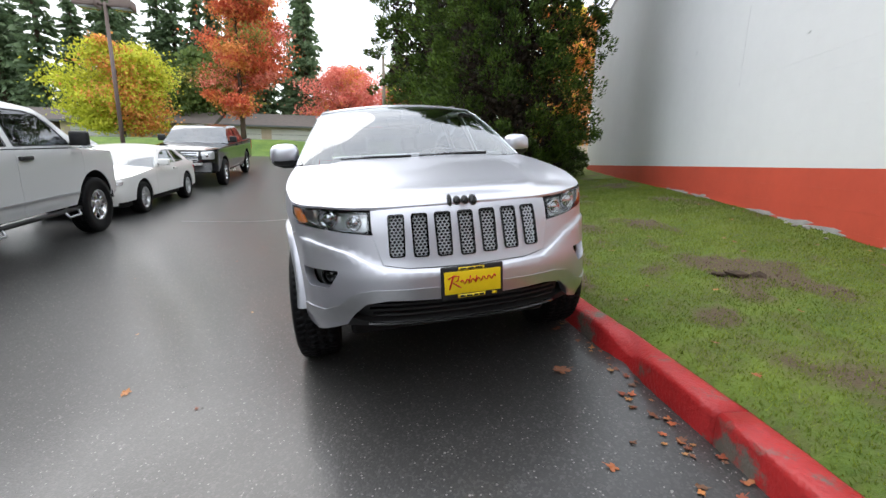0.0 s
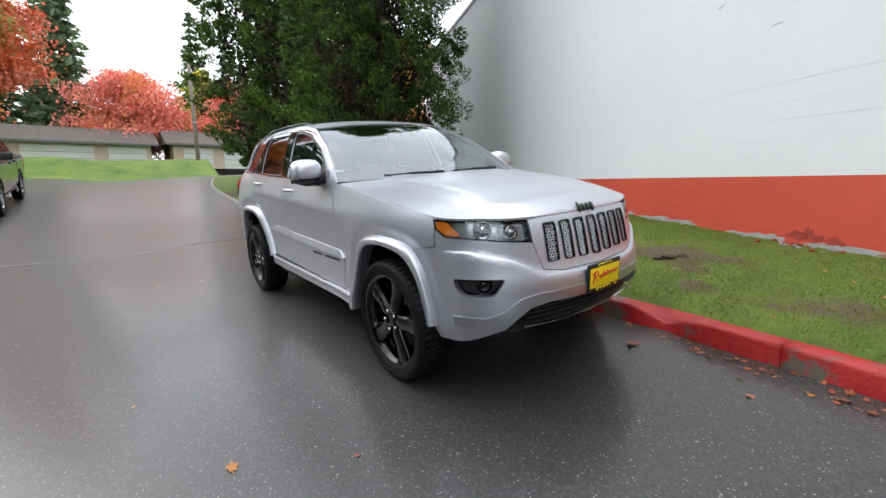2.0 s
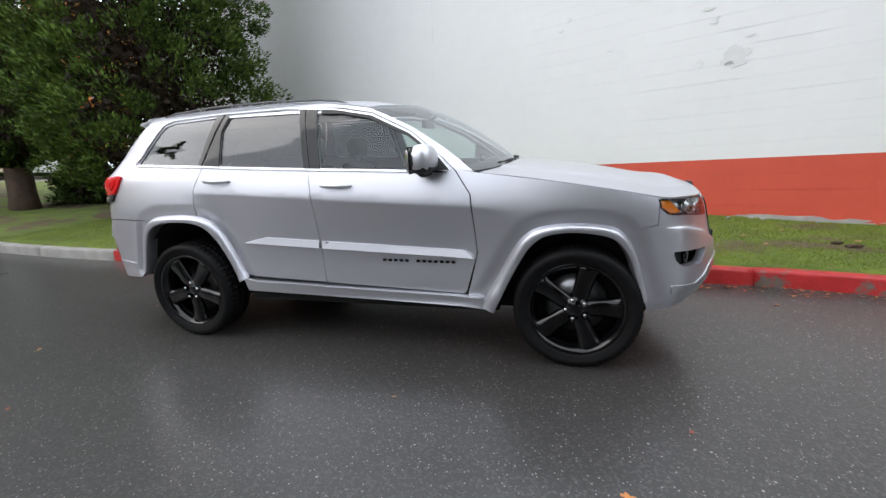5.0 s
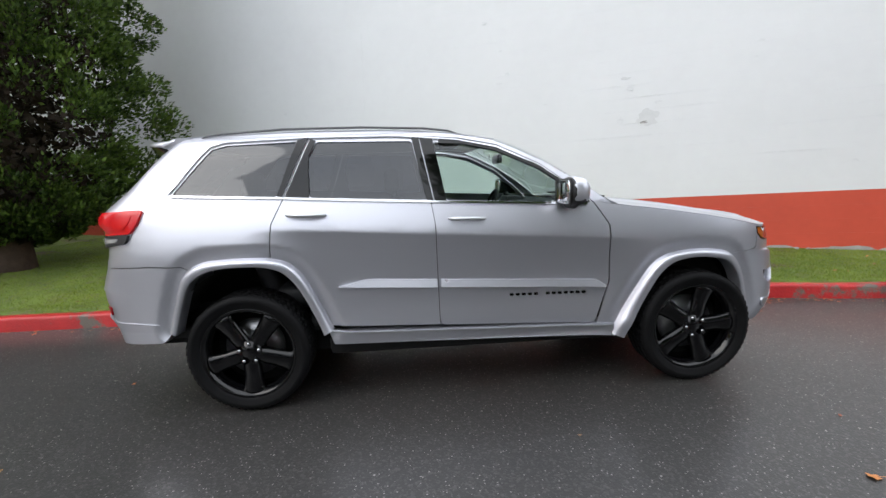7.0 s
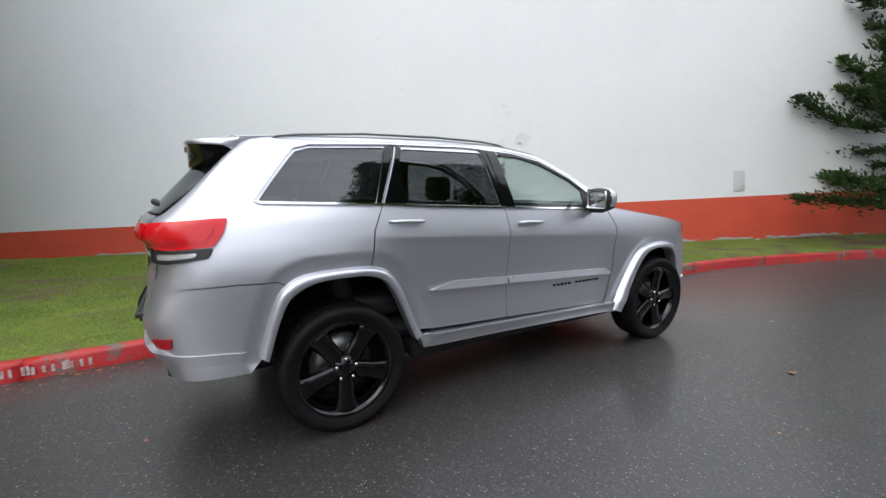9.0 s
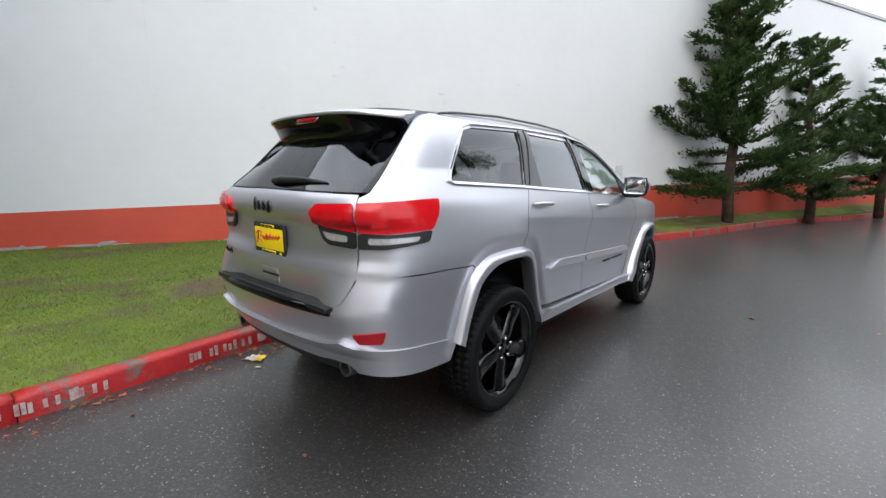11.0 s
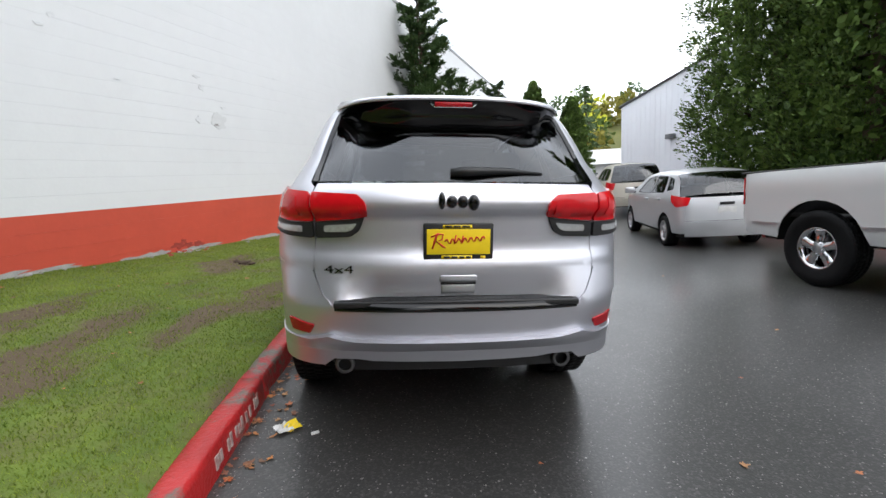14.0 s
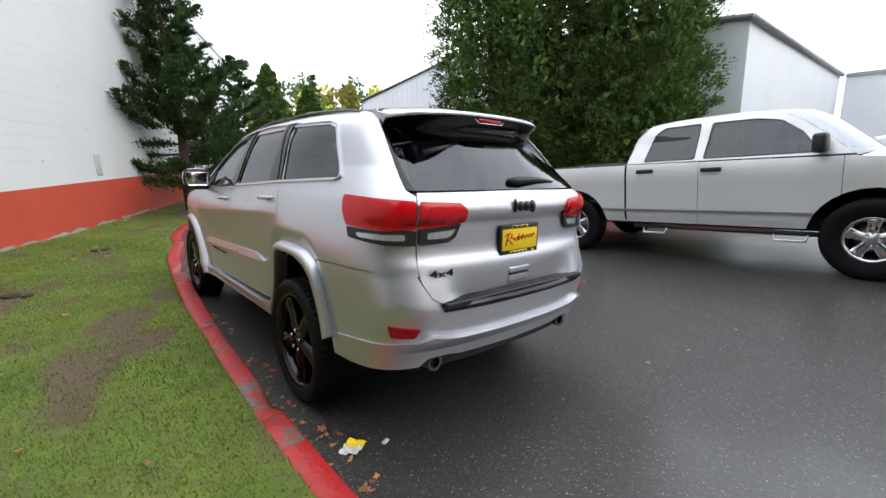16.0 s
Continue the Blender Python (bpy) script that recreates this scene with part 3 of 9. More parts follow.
def fill(poly, holes=(), h=0.04, lines=()):
    """Triangles over an outline with holes, with inner points on a grid."""
    loops = [resample(list(p), h) for p in [poly, *holes]]
    co, edges = [], []
    for lp in loops:
        b = len(co)
        co += lp
        edges += [(b + i, b + (i + 1) % len(lp)) for i in range(len(lp))]
    bound = np.array(co)
    for ln in lines:
        pts = []
        for a, b in zip(ln, ln[1:]):
            k = max(1, int(math.dist(a, b) / h))
            pts += [(a[0] + (b[0] - a[0]) * q / k, a[1] + (b[1] - a[1]) * q / k) for q in range(k)]
        pts = [p for p in pts + [ln[-1]] if inside(loops[0], *p) and np.min(np.hypot(bound[:, 0] - p[0], bound[:, 1] - p[1])) > 0.12 * h]
        b = len(co)
        co += pts
        edges += [(b + i, b + i + 1) for i in range(len(pts) - 1) if math.dist(pts[i], pts[i + 1]) < 1.6 * h]
    allb = np.array(co)
    x0, y0 = bound.min(0)
    x1, y1 = bound.max(0)
    row = 0
    y = y0 + h / 2
    while y < y1:
        x = x0 + h * (0.5 if row % 2 else 0.25)
        while x < x1:
            if inside(loops[0], x, y) and not any(inside(q, x, y) for q in loops[1:]):
                if np.min(np.hypot(allb[:, 0] - x, allb[:, 1] - y)) > 0.5 * h:
                    co.append((x, y))
            x += h
        y += h * 0.87
        row += 1
    v, e, f, *_ = delaunay_2d_cdt([Vector(p) for p in co], edges, [], 0, 1e-5)
    v = [(p.x, p.y) for p in v]
    tri = []
    for t in f:
        cx, cy = sum(v[i][0] for i in t) / len(t), sum(v[i][1] for i in t) / len(t)
        if inside(loops[0], cx, cy) and not any(inside(q, cx, cy) for q in loops[1:]):
            tri.append(tuple(t))
    return v, tri, loops


class Shell:
    """A vehicle's skin: a plan outline from the middle of the front to the middle of the rear, set in and out by profiles for front, side and rear."""

    def __init__(self, plan, side, front, rear, taper=None, tuck=None):
        pts = catmull(plan, 24)
        self.P = np.array([(p.x, p.y) for p in pts])
        d = np.hypot(*np.diff(self.P, axis=0).T)
        self.S = np.concatenate([[0], np.cumsum(d)])
        self.L = float(self.S[-1])
        t = np.gradient(self.P, axis=0)
        t /= np.linalg.norm(t, axis=1, keepdims=True)
        self.N = np.stack([t[:, 1], -t[:, 0]], 1)
        self.side, self.front, self.rear, self.taper, self.tuck = side, front, rear, taper, tuck

    def Y(self, y, z):
        """Skin coordinates of a side point."""
        return (float(np.interp(y, self.P[:, 1], self.S)), z)

    def FX(self, x, z):
        m = int(np.argmax(self.P[:, 0] > self.P[:, 0].max() * 0.995))
        return (math.copysign(float(np.interp(abs(x), self.P[:m, 0], self.S[:m])), x), z)

    def RX(self, x, z):
        """Rear coordinates, counted from the middle of the rear."""
        n = len(self.P)
        m = n - 1 - int(np.argmax(self.P[::-1, 0] > self.P[:, 0].max() * 0.97))
        r = float(np.interp(abs(x), self.P[m:, 0][::-1], (self.L - self.S[m:])[::-1]))
        return (math.copysign(r, x), z)

    def RW(self, x, z):
        """Rear coordinates of the point that lies x from the middle plane at height z."""
        lo, hi = 0.02, self.RX(self.P[:, 0].max() * 0.96, z)[0]
        for _ in range(40):
            mid = (lo + hi) / 2
            lo, hi = (mid, hi) if self.at(mid, z, 0, True).x < x else (lo, mid)
        return (lo, z)

    def RY(self, y, z):
        return (self.L - self.Y(y, z)[0], z)

    def at(self, s, z, o=0.0, rear=False):
        sg = -1.0 if s < 0 else 1.0
        s = abs(s)
        if rear:
            s = self.L - s
        x, y = np.interp(s, self.S, self.P[:, 0]), np.interp(s, self.S, self.P[:, 1])
        nx, ny = np.interp(s, self.S, self.N[:, 0]), np.interp(s, self.S, self.N[:, 1])
        wf, ws, wr = max(0.0, -ny) ** 2, nx * nx, max(0.0, ny) ** 2
        d = wf * smooth_table(self.front, z) + ws * smooth_table(self.side, z) + wr * smooth_table(self.rear, z)
        if self.taper:
            d += self.taper(x, y, z) * ws
        px, py = x + nx * (d + o), y + ny * (d + o)
        if self.tuck:
            dx, dy = self.tuck(x, y, z)
            px, py = px + dx, py + dy
        return Vector((sg * max(px, 0.0 if s < 0.02 or s > self.L - 0.02 else 0.0), py, z))

    def normal(self, s, z, rear=False):
        e = 0.004
        a = self.at(s + e, z, 0, rear) - self.at(s - e, z, 0, rear)
        b = self.at(s, z + e, 0, rear) - self.at(s, z - e, 0, rear)
        n = a.cross(b)
        if n.length < 1e-9:
            n = Vector((0, 1 if rear else -1, 0))
        n.normalize()
        p = self.at(s, z, 0, rear)
        out = Vector((p.x, 0.0, 0.0)) + Vector((0, p.y - math.copysign(min(abs(p.y), 1.4), p.y), 0)) * 2
        return n if n.dot(out) >= 0 else -n

    def panel(self, name, poly, mat, parent, label="", off=0.0, depth=0.012, holes=(), h=0.045, rear=False, lines=(), sides=(1,), rim=True):
        """A piece of skin over an outline in skin coordinates, with its edges turned in by depth. sides: 1 as given, -1 mirrored."""
        v2, tri, loops = fill(poly, holes, h, lines)
        fo = off if callable(off) else (lambda s, z: off)
        nv = [self.normal(s, z, rear) for s, z in v2]
        v3 = [self.at(s, z, 0, rear) + n * fo(s, z) for (s, z), n in zip(v2, nv)]
        if callable(off):
            # bent offsets tilt the surface: take the normals from the faces
            acc = [Vector((0, 0, 0)) for _ in v3]
            for t in tri:
                a, b, c = (v3[i] for i in t[:3])
                fn = (b - a).cross(c - a)
                fn = fn if fn.dot(nv[t[0]]) >= 0 else -fn
                for i in t[:3]:
                    acc[i] += fn
            vn = [a.normalized() for a in acc]
        else:
            vn = nv
        verts, faces = list(v3), []
        for t in tri:
            a, b, c = (v3[i] for i in t[:3])
            fn = (b - a).cross(c - a)
            faces.append(t if fn.dot(nv[t[0]]) >= 0 else t[::-1])
        smooth_n = len(faces)
        if rim:
            for lp in loops:
                b0 = len(verts)
                k = len(lp)
                for s, z in lp:
                    p, n = self.at(s, z, 0, rear), self.normal(s, z, rear)
                    o = fo(s, z)
                    verts.append(p + n * o)
                    verts.append(p + n * (o - depth))
                for i in range(k):
                    j = (i + 1) % k
                    faces.append((b0 + 2 * i, b0 + 2 * j, b0 + 2 * j + 1, b0 + 2 * i + 1))
        obs = []
        for sd in sides:
            vv = verts if sd > 0 else [Vector((-p.x, p.y, p.z)) for p in verts]
            ff = faces if sd > 0 else [f[::-1] for f in faces]
            me = mesh_from(name, vv, ff, mat, True)
            nn = [(sd * n.x, n.y, n.z) for n in vn] + [(0.0, 0.0, 0.0)] * (len(vv) - len(vn))
            me.normals_split_custom_set_from_vertices(nn)
            obs.append(part(name, me, mat, parent, label))
        return obs


def bridge(name, rows, mat, parent, label="", nu=28, power=2.2, thick=0.0, sub=6, ridge=0.0):
    """A surface across the car between mirrored edges. Rows: x, y, z of the edge, forward bow, crown."""
    cols = list(zip(*rows))
    k = len(rows)
    dense = []
    for i in range((k - 1) * sub + 1):
        t = i / sub
        dense.append([smooth_table(list(enumerate(c)), t) for c in cols])
    verts, faces = [], []
    for ex, ey, ez, b, c in dense:
        f = step01((ex - 0.5) / 0.25)
        for j in range(nu + 1):
            u = -1 + 2 * j / nu
            w = 1 - abs(u) ** power
            verts.append((u * ex, ey - b * w, ez + c * w + ridge * f * step01((0.68 - abs(u)) / 0.06)))
    for i in range(len(dense) - 1):
        for j in range(nu):
            a = i * (nu + 1) + j
            faces.append((a, a + 1, a + nu + 2, a + nu + 1))
    if thick:
        n0 = len(verts)
        ring = [j for j in range(nu + 1)] + [i * (nu + 1) + nu for i in range(1, len(dense))] + [(len(dense) - 1) * (nu + 1) + j for j in range(nu - 1, -1, -1)] + [i * (nu + 1) for i in range(len(dense) - 2, 0, -1)]
        for q in ring:
            verts.append(verts[q])
            verts.append((verts[q][0] * 0.995, verts[q][1], verts[q][2] - thick))
        for i in range(len(ring)):
            j = (i + 1) % len(ring)
            faces.append((n0 + 2 * i, n0 + 2 * i + 1, n0 + 2 * j + 1, n0 + 2 * j))
    return part(name, mesh_from(name, verts, faces, mat, True), mat, parent, label)


def text_mesh(body, size, extrude=0.002):
    cu = bpy.data.curves.new("letters", "FONT")
    cu.body, cu.size, cu.extrude, cu.align_x, cu.align_y = body, size, extrude, "CENTER", "CENTER"
    ob = new("letters", cu)
    me = bpy.data.meshes.new_from_object(ob.evaluated_get(bpy.context.evaluated_depsgraph_get()))
    bpy.data.objects.remove(ob)
    bpy.data.curves.remove(cu)
    me.materials.clear()
    return me


def wheel(parent, x, y, z, r, rim_r, width, rim_mat, sgn, spokes=5, name="wheel", style="five", turn=0.0, steer=0.0):
    """A wheel: tyre with tread blocks, rim, spokes, nuts and brake disc. sgn: -1 faces the car's right."""
    hub = part(name, lathe([(-0.06, 0.0), (-0.06, 0.075), (0.0, 0.075), (0.0, 0.0)], 20), M_GLOSSBLACK if rim_mat == M_GLOSSBLACK else M_SATIN, parent, m=pose(x, y, z, 0, 0, 0 if sgn > 0 else 180) @ pose(0, 0, 0, 0, 0, steer) @ pose(0, 0, 0, turn, 0, 0))
    w = width / 2
    prof = [(-w * 0.80, rim_r), (-w * 0.97, rim_r + 0.02), (-w, rim_r + (r - rim_r) * 0.5), (-w * 0.92, r - 0.018), (-w * 0.78, r - 0.004), (-w * 0.3, r), (w * 0.3, r), (w * 0.78, r - 0.004), (w * 0.92, r - 0.018), (w, rim_r + (r - rim_r) * 0.52), (w * 0.985, rim_r + (r - rim_r) * 0.5), (w * 0.97, rim_r + 0.02), (w * 0.86, rim_r + 0.004), (w * 0.78, rim_r)]
    bm = lathe(prof, 72)
    n = 56
    for i in range(n):
        for lane in (-0.62, -0.2, 0.2, 0.62):
            a = 2 * math.pi * (i + (0.5 if lane > 0 else 0)) / n
            mat4 = Matrix.Rotation(a, 4, "X") @ Matrix.LocRotScale((w * lane, 0, r + (0.0005 if abs(lane) < 0.5 else -0.0028)), Euler((0, 0, 0.25 if lane > 0 else -0.25)), (w * 0.38, r * 0.092, 0.0015))
            bmesh.ops.create_cube(bm, size=1.0, matrix=mat4)
    part("tyre", bm, M_RUBBER, hub, "black tyre with blocky tread", m=pose(-w + 0.035, 0, 0))
    c = -w + 0.035
    part("rim", lathe([(c - w * 0.75, rim_r - 0.01), (c - w * 0.6, rim_r - 0.03), (c + w * 0.5, rim_r - 0.035), (c + w * 0.8, rim_r - 0.012), (c + w * 0.9, rim_r + 0.004), (c + w * 0.86, rim_r + 0.008)], 64), rim_mat, hub)
    part("brake_disc", lathe([(c - 0.02, 0.07), (c - 0.02, rim_r * 0.66), (c - 0.035, rim_r * 0.66), (c - 0.035, 0.07)], 40), M_DISC, hub)
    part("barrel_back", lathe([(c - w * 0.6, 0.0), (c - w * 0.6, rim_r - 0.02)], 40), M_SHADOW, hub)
    for k in range(spokes):
        bm = bmesh.new()
        a = 2 * math.pi * k / spokes
        ro = rim_r - 0.012
        if style == "five":
            secs = [(0.03, 0.040, -0.010, 0.05), (0.10, 0.050, -0.002, 0.05), (rim_r * 0.55, 0.052, -0.010, 0.045), (ro * 0.88, 0.062, -0.006, 0.04), (ro + 0.006, 0.084, 0.0, 0.035)]
        else:
            secs = [(0.05, 0.035, -0.01, 0.05), (rim_r * 0.55, 0.04, 0.004, 0.05), (ro + 0.004, 0.05, -0.01, 0.04)]
        rings = []
        for rad, hw, dx, th in secs:
            fx = 0.004 + dx
            ring = [(fx - th, -hw, rad), (fx - 0.012, -hw, rad), (fx, -hw * 0.55, rad), (fx + 0.004, 0, rad), (fx, hw * 0.55, rad), (fx - 0.012, hw, rad), (fx - th, hw, rad)]
            rings.append([bm.verts.new(Matrix.Rotation(a, 3, "X") @ Vector(v)) for v in ring])
        for r0, r1 in zip(rings, rings[1:]):
            for q in range(6):
                bm.faces.new((r0[q], r0[q + 1], r1[q + 1], r1[q]))
            bm.faces.new((r0[6], r0[0], r1[0], r1[6]))
        bm.faces.new(rings[-1])
        bmesh.ops.recalc_face_normals(bm, faces=bm.faces)
        part("spoke", bm, rim_mat, hub)
        nut = tube([(0.0, 0, 0.062), (0.012, 0, 0.062), (0.016, 0, 0.062)], [0.0115, 0.0115, 0.006], 6)
        part("lug_nut", nut, M_CHROME, hub, m=Matrix.Rotation(a + math.pi / spokes, 4, "X"))
    return hub

# ---- the silver sport utility vehicle ----
CAR = pose(0, 0, 0, 0, -3.889, 0)
suv = thing("sport_utility_vehicle", "silver metallic sport utility vehicle with black wheels, parked by the kerb", "car", m=CAR)


def crease_z(y):
    return 1.042 + 0.0635 * y


def arch_gap(arch, y, z):
    """Distance outward from a wheel arch's outer edge, nought inside it."""
    a, b = arch
    wy, wz = y - (a[:, 0] + b[:, 0]) / 2, z - (a[:, 1] + b[:, 1]) / 2
    e = b - a
    t = np.clip(((y - a[:, 0]) * e[:, 0] + (z - a[:, 1]) * e[:, 1]) / (e[:, 0] ** 2 + e[:, 1] ** 2), 0, 1)
    d = np.hypot(y - a[:, 0] - t * e[:, 0], z - a[:, 1] - t * e[:, 1])
    i = int(np.argmin(d))
    side = e[i, 0] * (z - a[i, 1]) - e[i, 1] * (y - a[i, 0])
    return float(d[i]) if side * math.copysign(1, e[0, 0] + e[-1, 0]) > 0 else 0.0


def suv_taper(x, y, z):
    """Side shape that changes along the car: greenhouse taper and the shoulder crease."""
    d = 0.0
    if z > 1.22:
        k = (z - 1.22) / 0.45
        d -= 0.075 * k * max(0.0, 0.35 - y) + 0.01 * k * max(0.0, y - 1.2)
    if -1.3 < y < 1.9:
        c = crease_z(y)
        f = step01((y + 1.2) / 0.55) * step01((1.45 - y) / 0.5)
        if z < c + 0.03:
            u = 0.5 * (c - z + math.sqrt((c - z) ** 2 + 0.010 ** 2))
            d -= f * 0.060 * (1 - math.exp(-u / 0.10)) * step01((z - 0.26) / 0.12)
    # hollow round the wheel arches
    for arch, yc in ((F_EDGE, -1.43), (R_EDGE, 1.41)):
        if abs(y - yc) < 0.72 and z < 1.14:
            g = arch_gap(arch, y, z)
            d -= 0.024 * (1 - step01((g - 0.015) / 0.080)) * step01((z - 0.36) / 0.15)
    return d


def suv_tuck(x, y, z):
    """The rear corners: a sloping bumper shoulder below, and pillars that lean in and forward above."""
    dx = dy = 0.0
    if z > 1.24 and y > 1.0:
        k = z - 1.24
        dx = -0.040 * step01((y - 1.0) / 0.9) * min(1.0, k / 0.16) * step01((x - 0.45) / 0.3)
        dy = -(0.10 * k + 0.85 * k * k) * step01((y - 1.75) / 0.5) * step01((x - 0.2) / 0.45)
    elif 0.752 < z < 0.935 and y > 2.15:
        table = smooth_table(REAR, z)
        dy = max(0.0, 0.034 - 0.306 * (z - 0.752) - table) * step01((x - 0.36) / 0.20) * step01((y - 2.15) / 0.12)
    return dx, dy


F_OUT = [(-0.893, 0.345), (-1.02, 0.57), (-1.112, 0.727), (-1.165, 0.80), (-1.237, 0.852), (-1.34, 0.878), (-1.461, 0.886), (-1.60, 0.876), (-1.712, 0.848), (-1.78, 0.78), (-1.824, 0.692), (-1.87, 0.54), (-1.895, 0.416)]
R_OUT = [(0.943, 0.467), (1.01, 0.62), (1.074, 0.767), (1.125, 0.855), (1.195, 0.921), (1.30, 0.952), (1.424, 0.96), (1.57, 0.957), (1.689, 0.945), (1.775, 0.905), (1.834, 0.841), (1.89, 0.70), (1.944, 0.527)]


def edge_arrays(pts):
    p = np.array([(p.x, p.y) for p in catmull([(0.37 + (y - 0.37) * 0.985, z) for y, z in pts], 5)])
    return (p[:-1], p[1:])


F_EDGE, R_EDGE = edge_arrays(F_OUT), edge_arrays(R_OUT)
REAR = [(0.2, -0.14), (0.36, -0.07), (0.45, -0.050), (0.53, -0.018), (0.60, 0.006), (0.70, 0.030), (0.740, 0.034), (0.752, 0.034), (0.758, 0.024), (0.766, -0.026), (0.772, -0.036), (0.79, -0.035), (0.83, -0.030), (0.90, -0.016), (0.935, -0.020), (1.00, -0.046), (1.10, -0.045), (1.150, -0.038), (1.172, -0.008), (1.22, -0.008), (1.27, -0.034), (1.30, -0.065), (1.40, -0.160), (1.50, -0.255), (1.60, -0.350), (1.66, -0.415), (1.72, -0.5)]
SUV = Shell(
    plan=[(0, -2.31), (0.3, -2.29), (0.52, -2.225), (0.70, -2.11), (0.815, -1.95), (0.88, -1.72), (0.912, -1.45), (0.922, -1.0), (0.928, 0), (0.925, 1.0), (0.915, 1.5), (0.90, 1.85), (0.862, 2.12), (0.79, 2.28), (0.66, 2.375), (0.48, 2.42), (0.25, 2.445), (0, 2.45)],
    side=[(0.2, -0.06), (0.32, -0.03), (0.40, -0.008), (0.46, 0.0), (0.60, -0.004), (0.75, 0.0), (0.92, 0.010), (1.00, 0.008), (1.08, -0.004), (1.15, -0.020), (1.22, -0.040), (1.30, -0.066), (1.42, -0.108), (1.55, -0.158), (1.63, -0.200), (1.68, -0.245), (1.71, -0.30), (1.75, -0.40)],
    front=[(0.2, -0.14), (0.34, -0.09), (0.42, -0.03), (0.50, 0.012), (0.60, 0.022), (0.67, 0.016), (0.72, 0.0), (0.80, -0.018), (0.90, -0.04), (0.97, -0.066), (1.02, -0.10), (1.06, -0.15), (1.12, -0.26), (1.7, -1.4)],
    rear=REAR,
    taper=suv_taper, tuck=suv_tuck)
Y, FX, RX, RY = SUV.Y, SUV.FX, SUV.RX, SUV.RY
BOTH = (1, -1)


def near_arch(pts):
    return [Y(0.37 + (y - 0.37) * 0.985, z) for y, z in pts]


F_IN = [(-0.979, 0.312), (-1.08, 0.52), (-1.171, 0.687), (-1.225, 0.76), (-1.296, 0.812), (-1.38, 0.832), (-1.465, 0.837), (-1.58, 0.826), (-1.678, 0.797), (-1.745, 0.735), (-1.788, 0.655), (-1.82, 0.53), (-1.84, 0.42)]
R_IN = [(1.0, 0.44), (1.06, 0.59), (1.125, 0.735), (1.175, 0.815), (1.235, 0.872), (1.325, 0.903), (1.424, 0.91), (1.55, 0.908), (1.65, 0.892), (1.73, 0.855), (1.785, 0.80), (1.84, 0.67), (1.895, 0.50)]
FO, FI, RO, RI = near_arch(F_OUT), near_arch(F_IN), near_arch(R_OUT), near_arch(R_IN)
FM = [(a[0] * 0.6 + b[0] * 0.4, a[1] * 0.6 + b[1] * 0.4) for a, b in zip(FO, FI)]
RM = [(a[0] * 0.6 + b[0] * 0.4, a[1] * 0.6 + b[1] * 0.4) for a, b in zip(RO, RI)]

CREASES = [[Y(y / 50, crease_z(y / 50) + q) for y in range(-60, 82)] for q in (0.014, 0.004, -0.006, -0.018, -0.040)]
# side skin
body = SUV.panel("front_fender", [Y(-0.745, 1.222), Y(-0.9, 1.192), Y(-1.2, 1.148), Y(-1.5, 1.098), Y(-1.72, 1.055), Y(-1.90, 1.012), Y(-1.890, 0.965), Y(-1.888, 0.866)] + FM[8:0:-1] + [Y(-0.885, 0.36), Y(-0.786, 0.40), Y(-0.866, 0.70), Y(-0.842, 1.07)], M_SILVER, suv, sides=BOTH, lines=CREASES, h=0.03)
FDOOR = [Y(0.339, 1.660), Y(0.2595, 1.116), Y(0.2485, 0.462), Y(-0.775, 0.418), Y(-0.860, 0.70), Y(-0.834, 1.07), Y(-0.742, 1.212), Y(-0.66, 1.288), Y(-0.436, 1.462), Y(-0.16, 1.595), Y(0.08, 1.642)]
FWIN = [Y(0.250, 1.628), Y(0.186, 1.262), Y(-0.690, 1.216), Y(-0.617, 1.290), Y(-0.42, 1.437), Y(-0.15, 1.563), Y(0.06, 1.609)]
RDOOR = [Y(1.024, 1.670), Y(1.172, 1.31), Y(1.246, 1.158), Y(1.272, 0.953), RM[5]] + RM[4:0:-1] + [Y(0.945, 0.49), Y(0.2525, 0.463), Y(0.2635, 1.116), Y(0.345, 1.664)]
RWIN = [Y(1.02, 1.307), Y(1.028, 1.545), Y(0.985, 1.648), Y(0.385, 1.636), Y(0.307, 1.268)]
SUV.panel("front_door", rounded(FDOOR, 0.03, 3, skip=(0, 1, 5, 6, 7, 8, 9, 10)), M_SILVER, suv, sides=BOTH, holes=[rounded(FWIN, 0.02, 3)], lines=CREASES, h=0.03)
SUV.panel("rear_door", RDOOR, M_SILVER, suv, sides=BOTH, holes=[rounded(RWIN, 0.02, 3)], lines=CREASES, h=0.03)
APIL = [(-0.86, 1.205), (-0.76, 1.283), (-0.66, 1.355), (-0.45, 1.487), (-0.25, 1.585), (-0.12, 1.637)]
ROOFE = [(-0.12, 1.637), (0.2, 1.690), (0.6, 1.716), (1.1, 1.722), (1.6, 1.714), (1.92, 1.700)]
SEAM = [SUV.RW(x, z) for x, z in ((0.562, 1.688), (0.575, 1.654), (0.598, 1.577), (0.611, 1.53), (0.620, 1.49), (0.636, 1.412), (0.650, 1.35), (0.661, 1.296))]
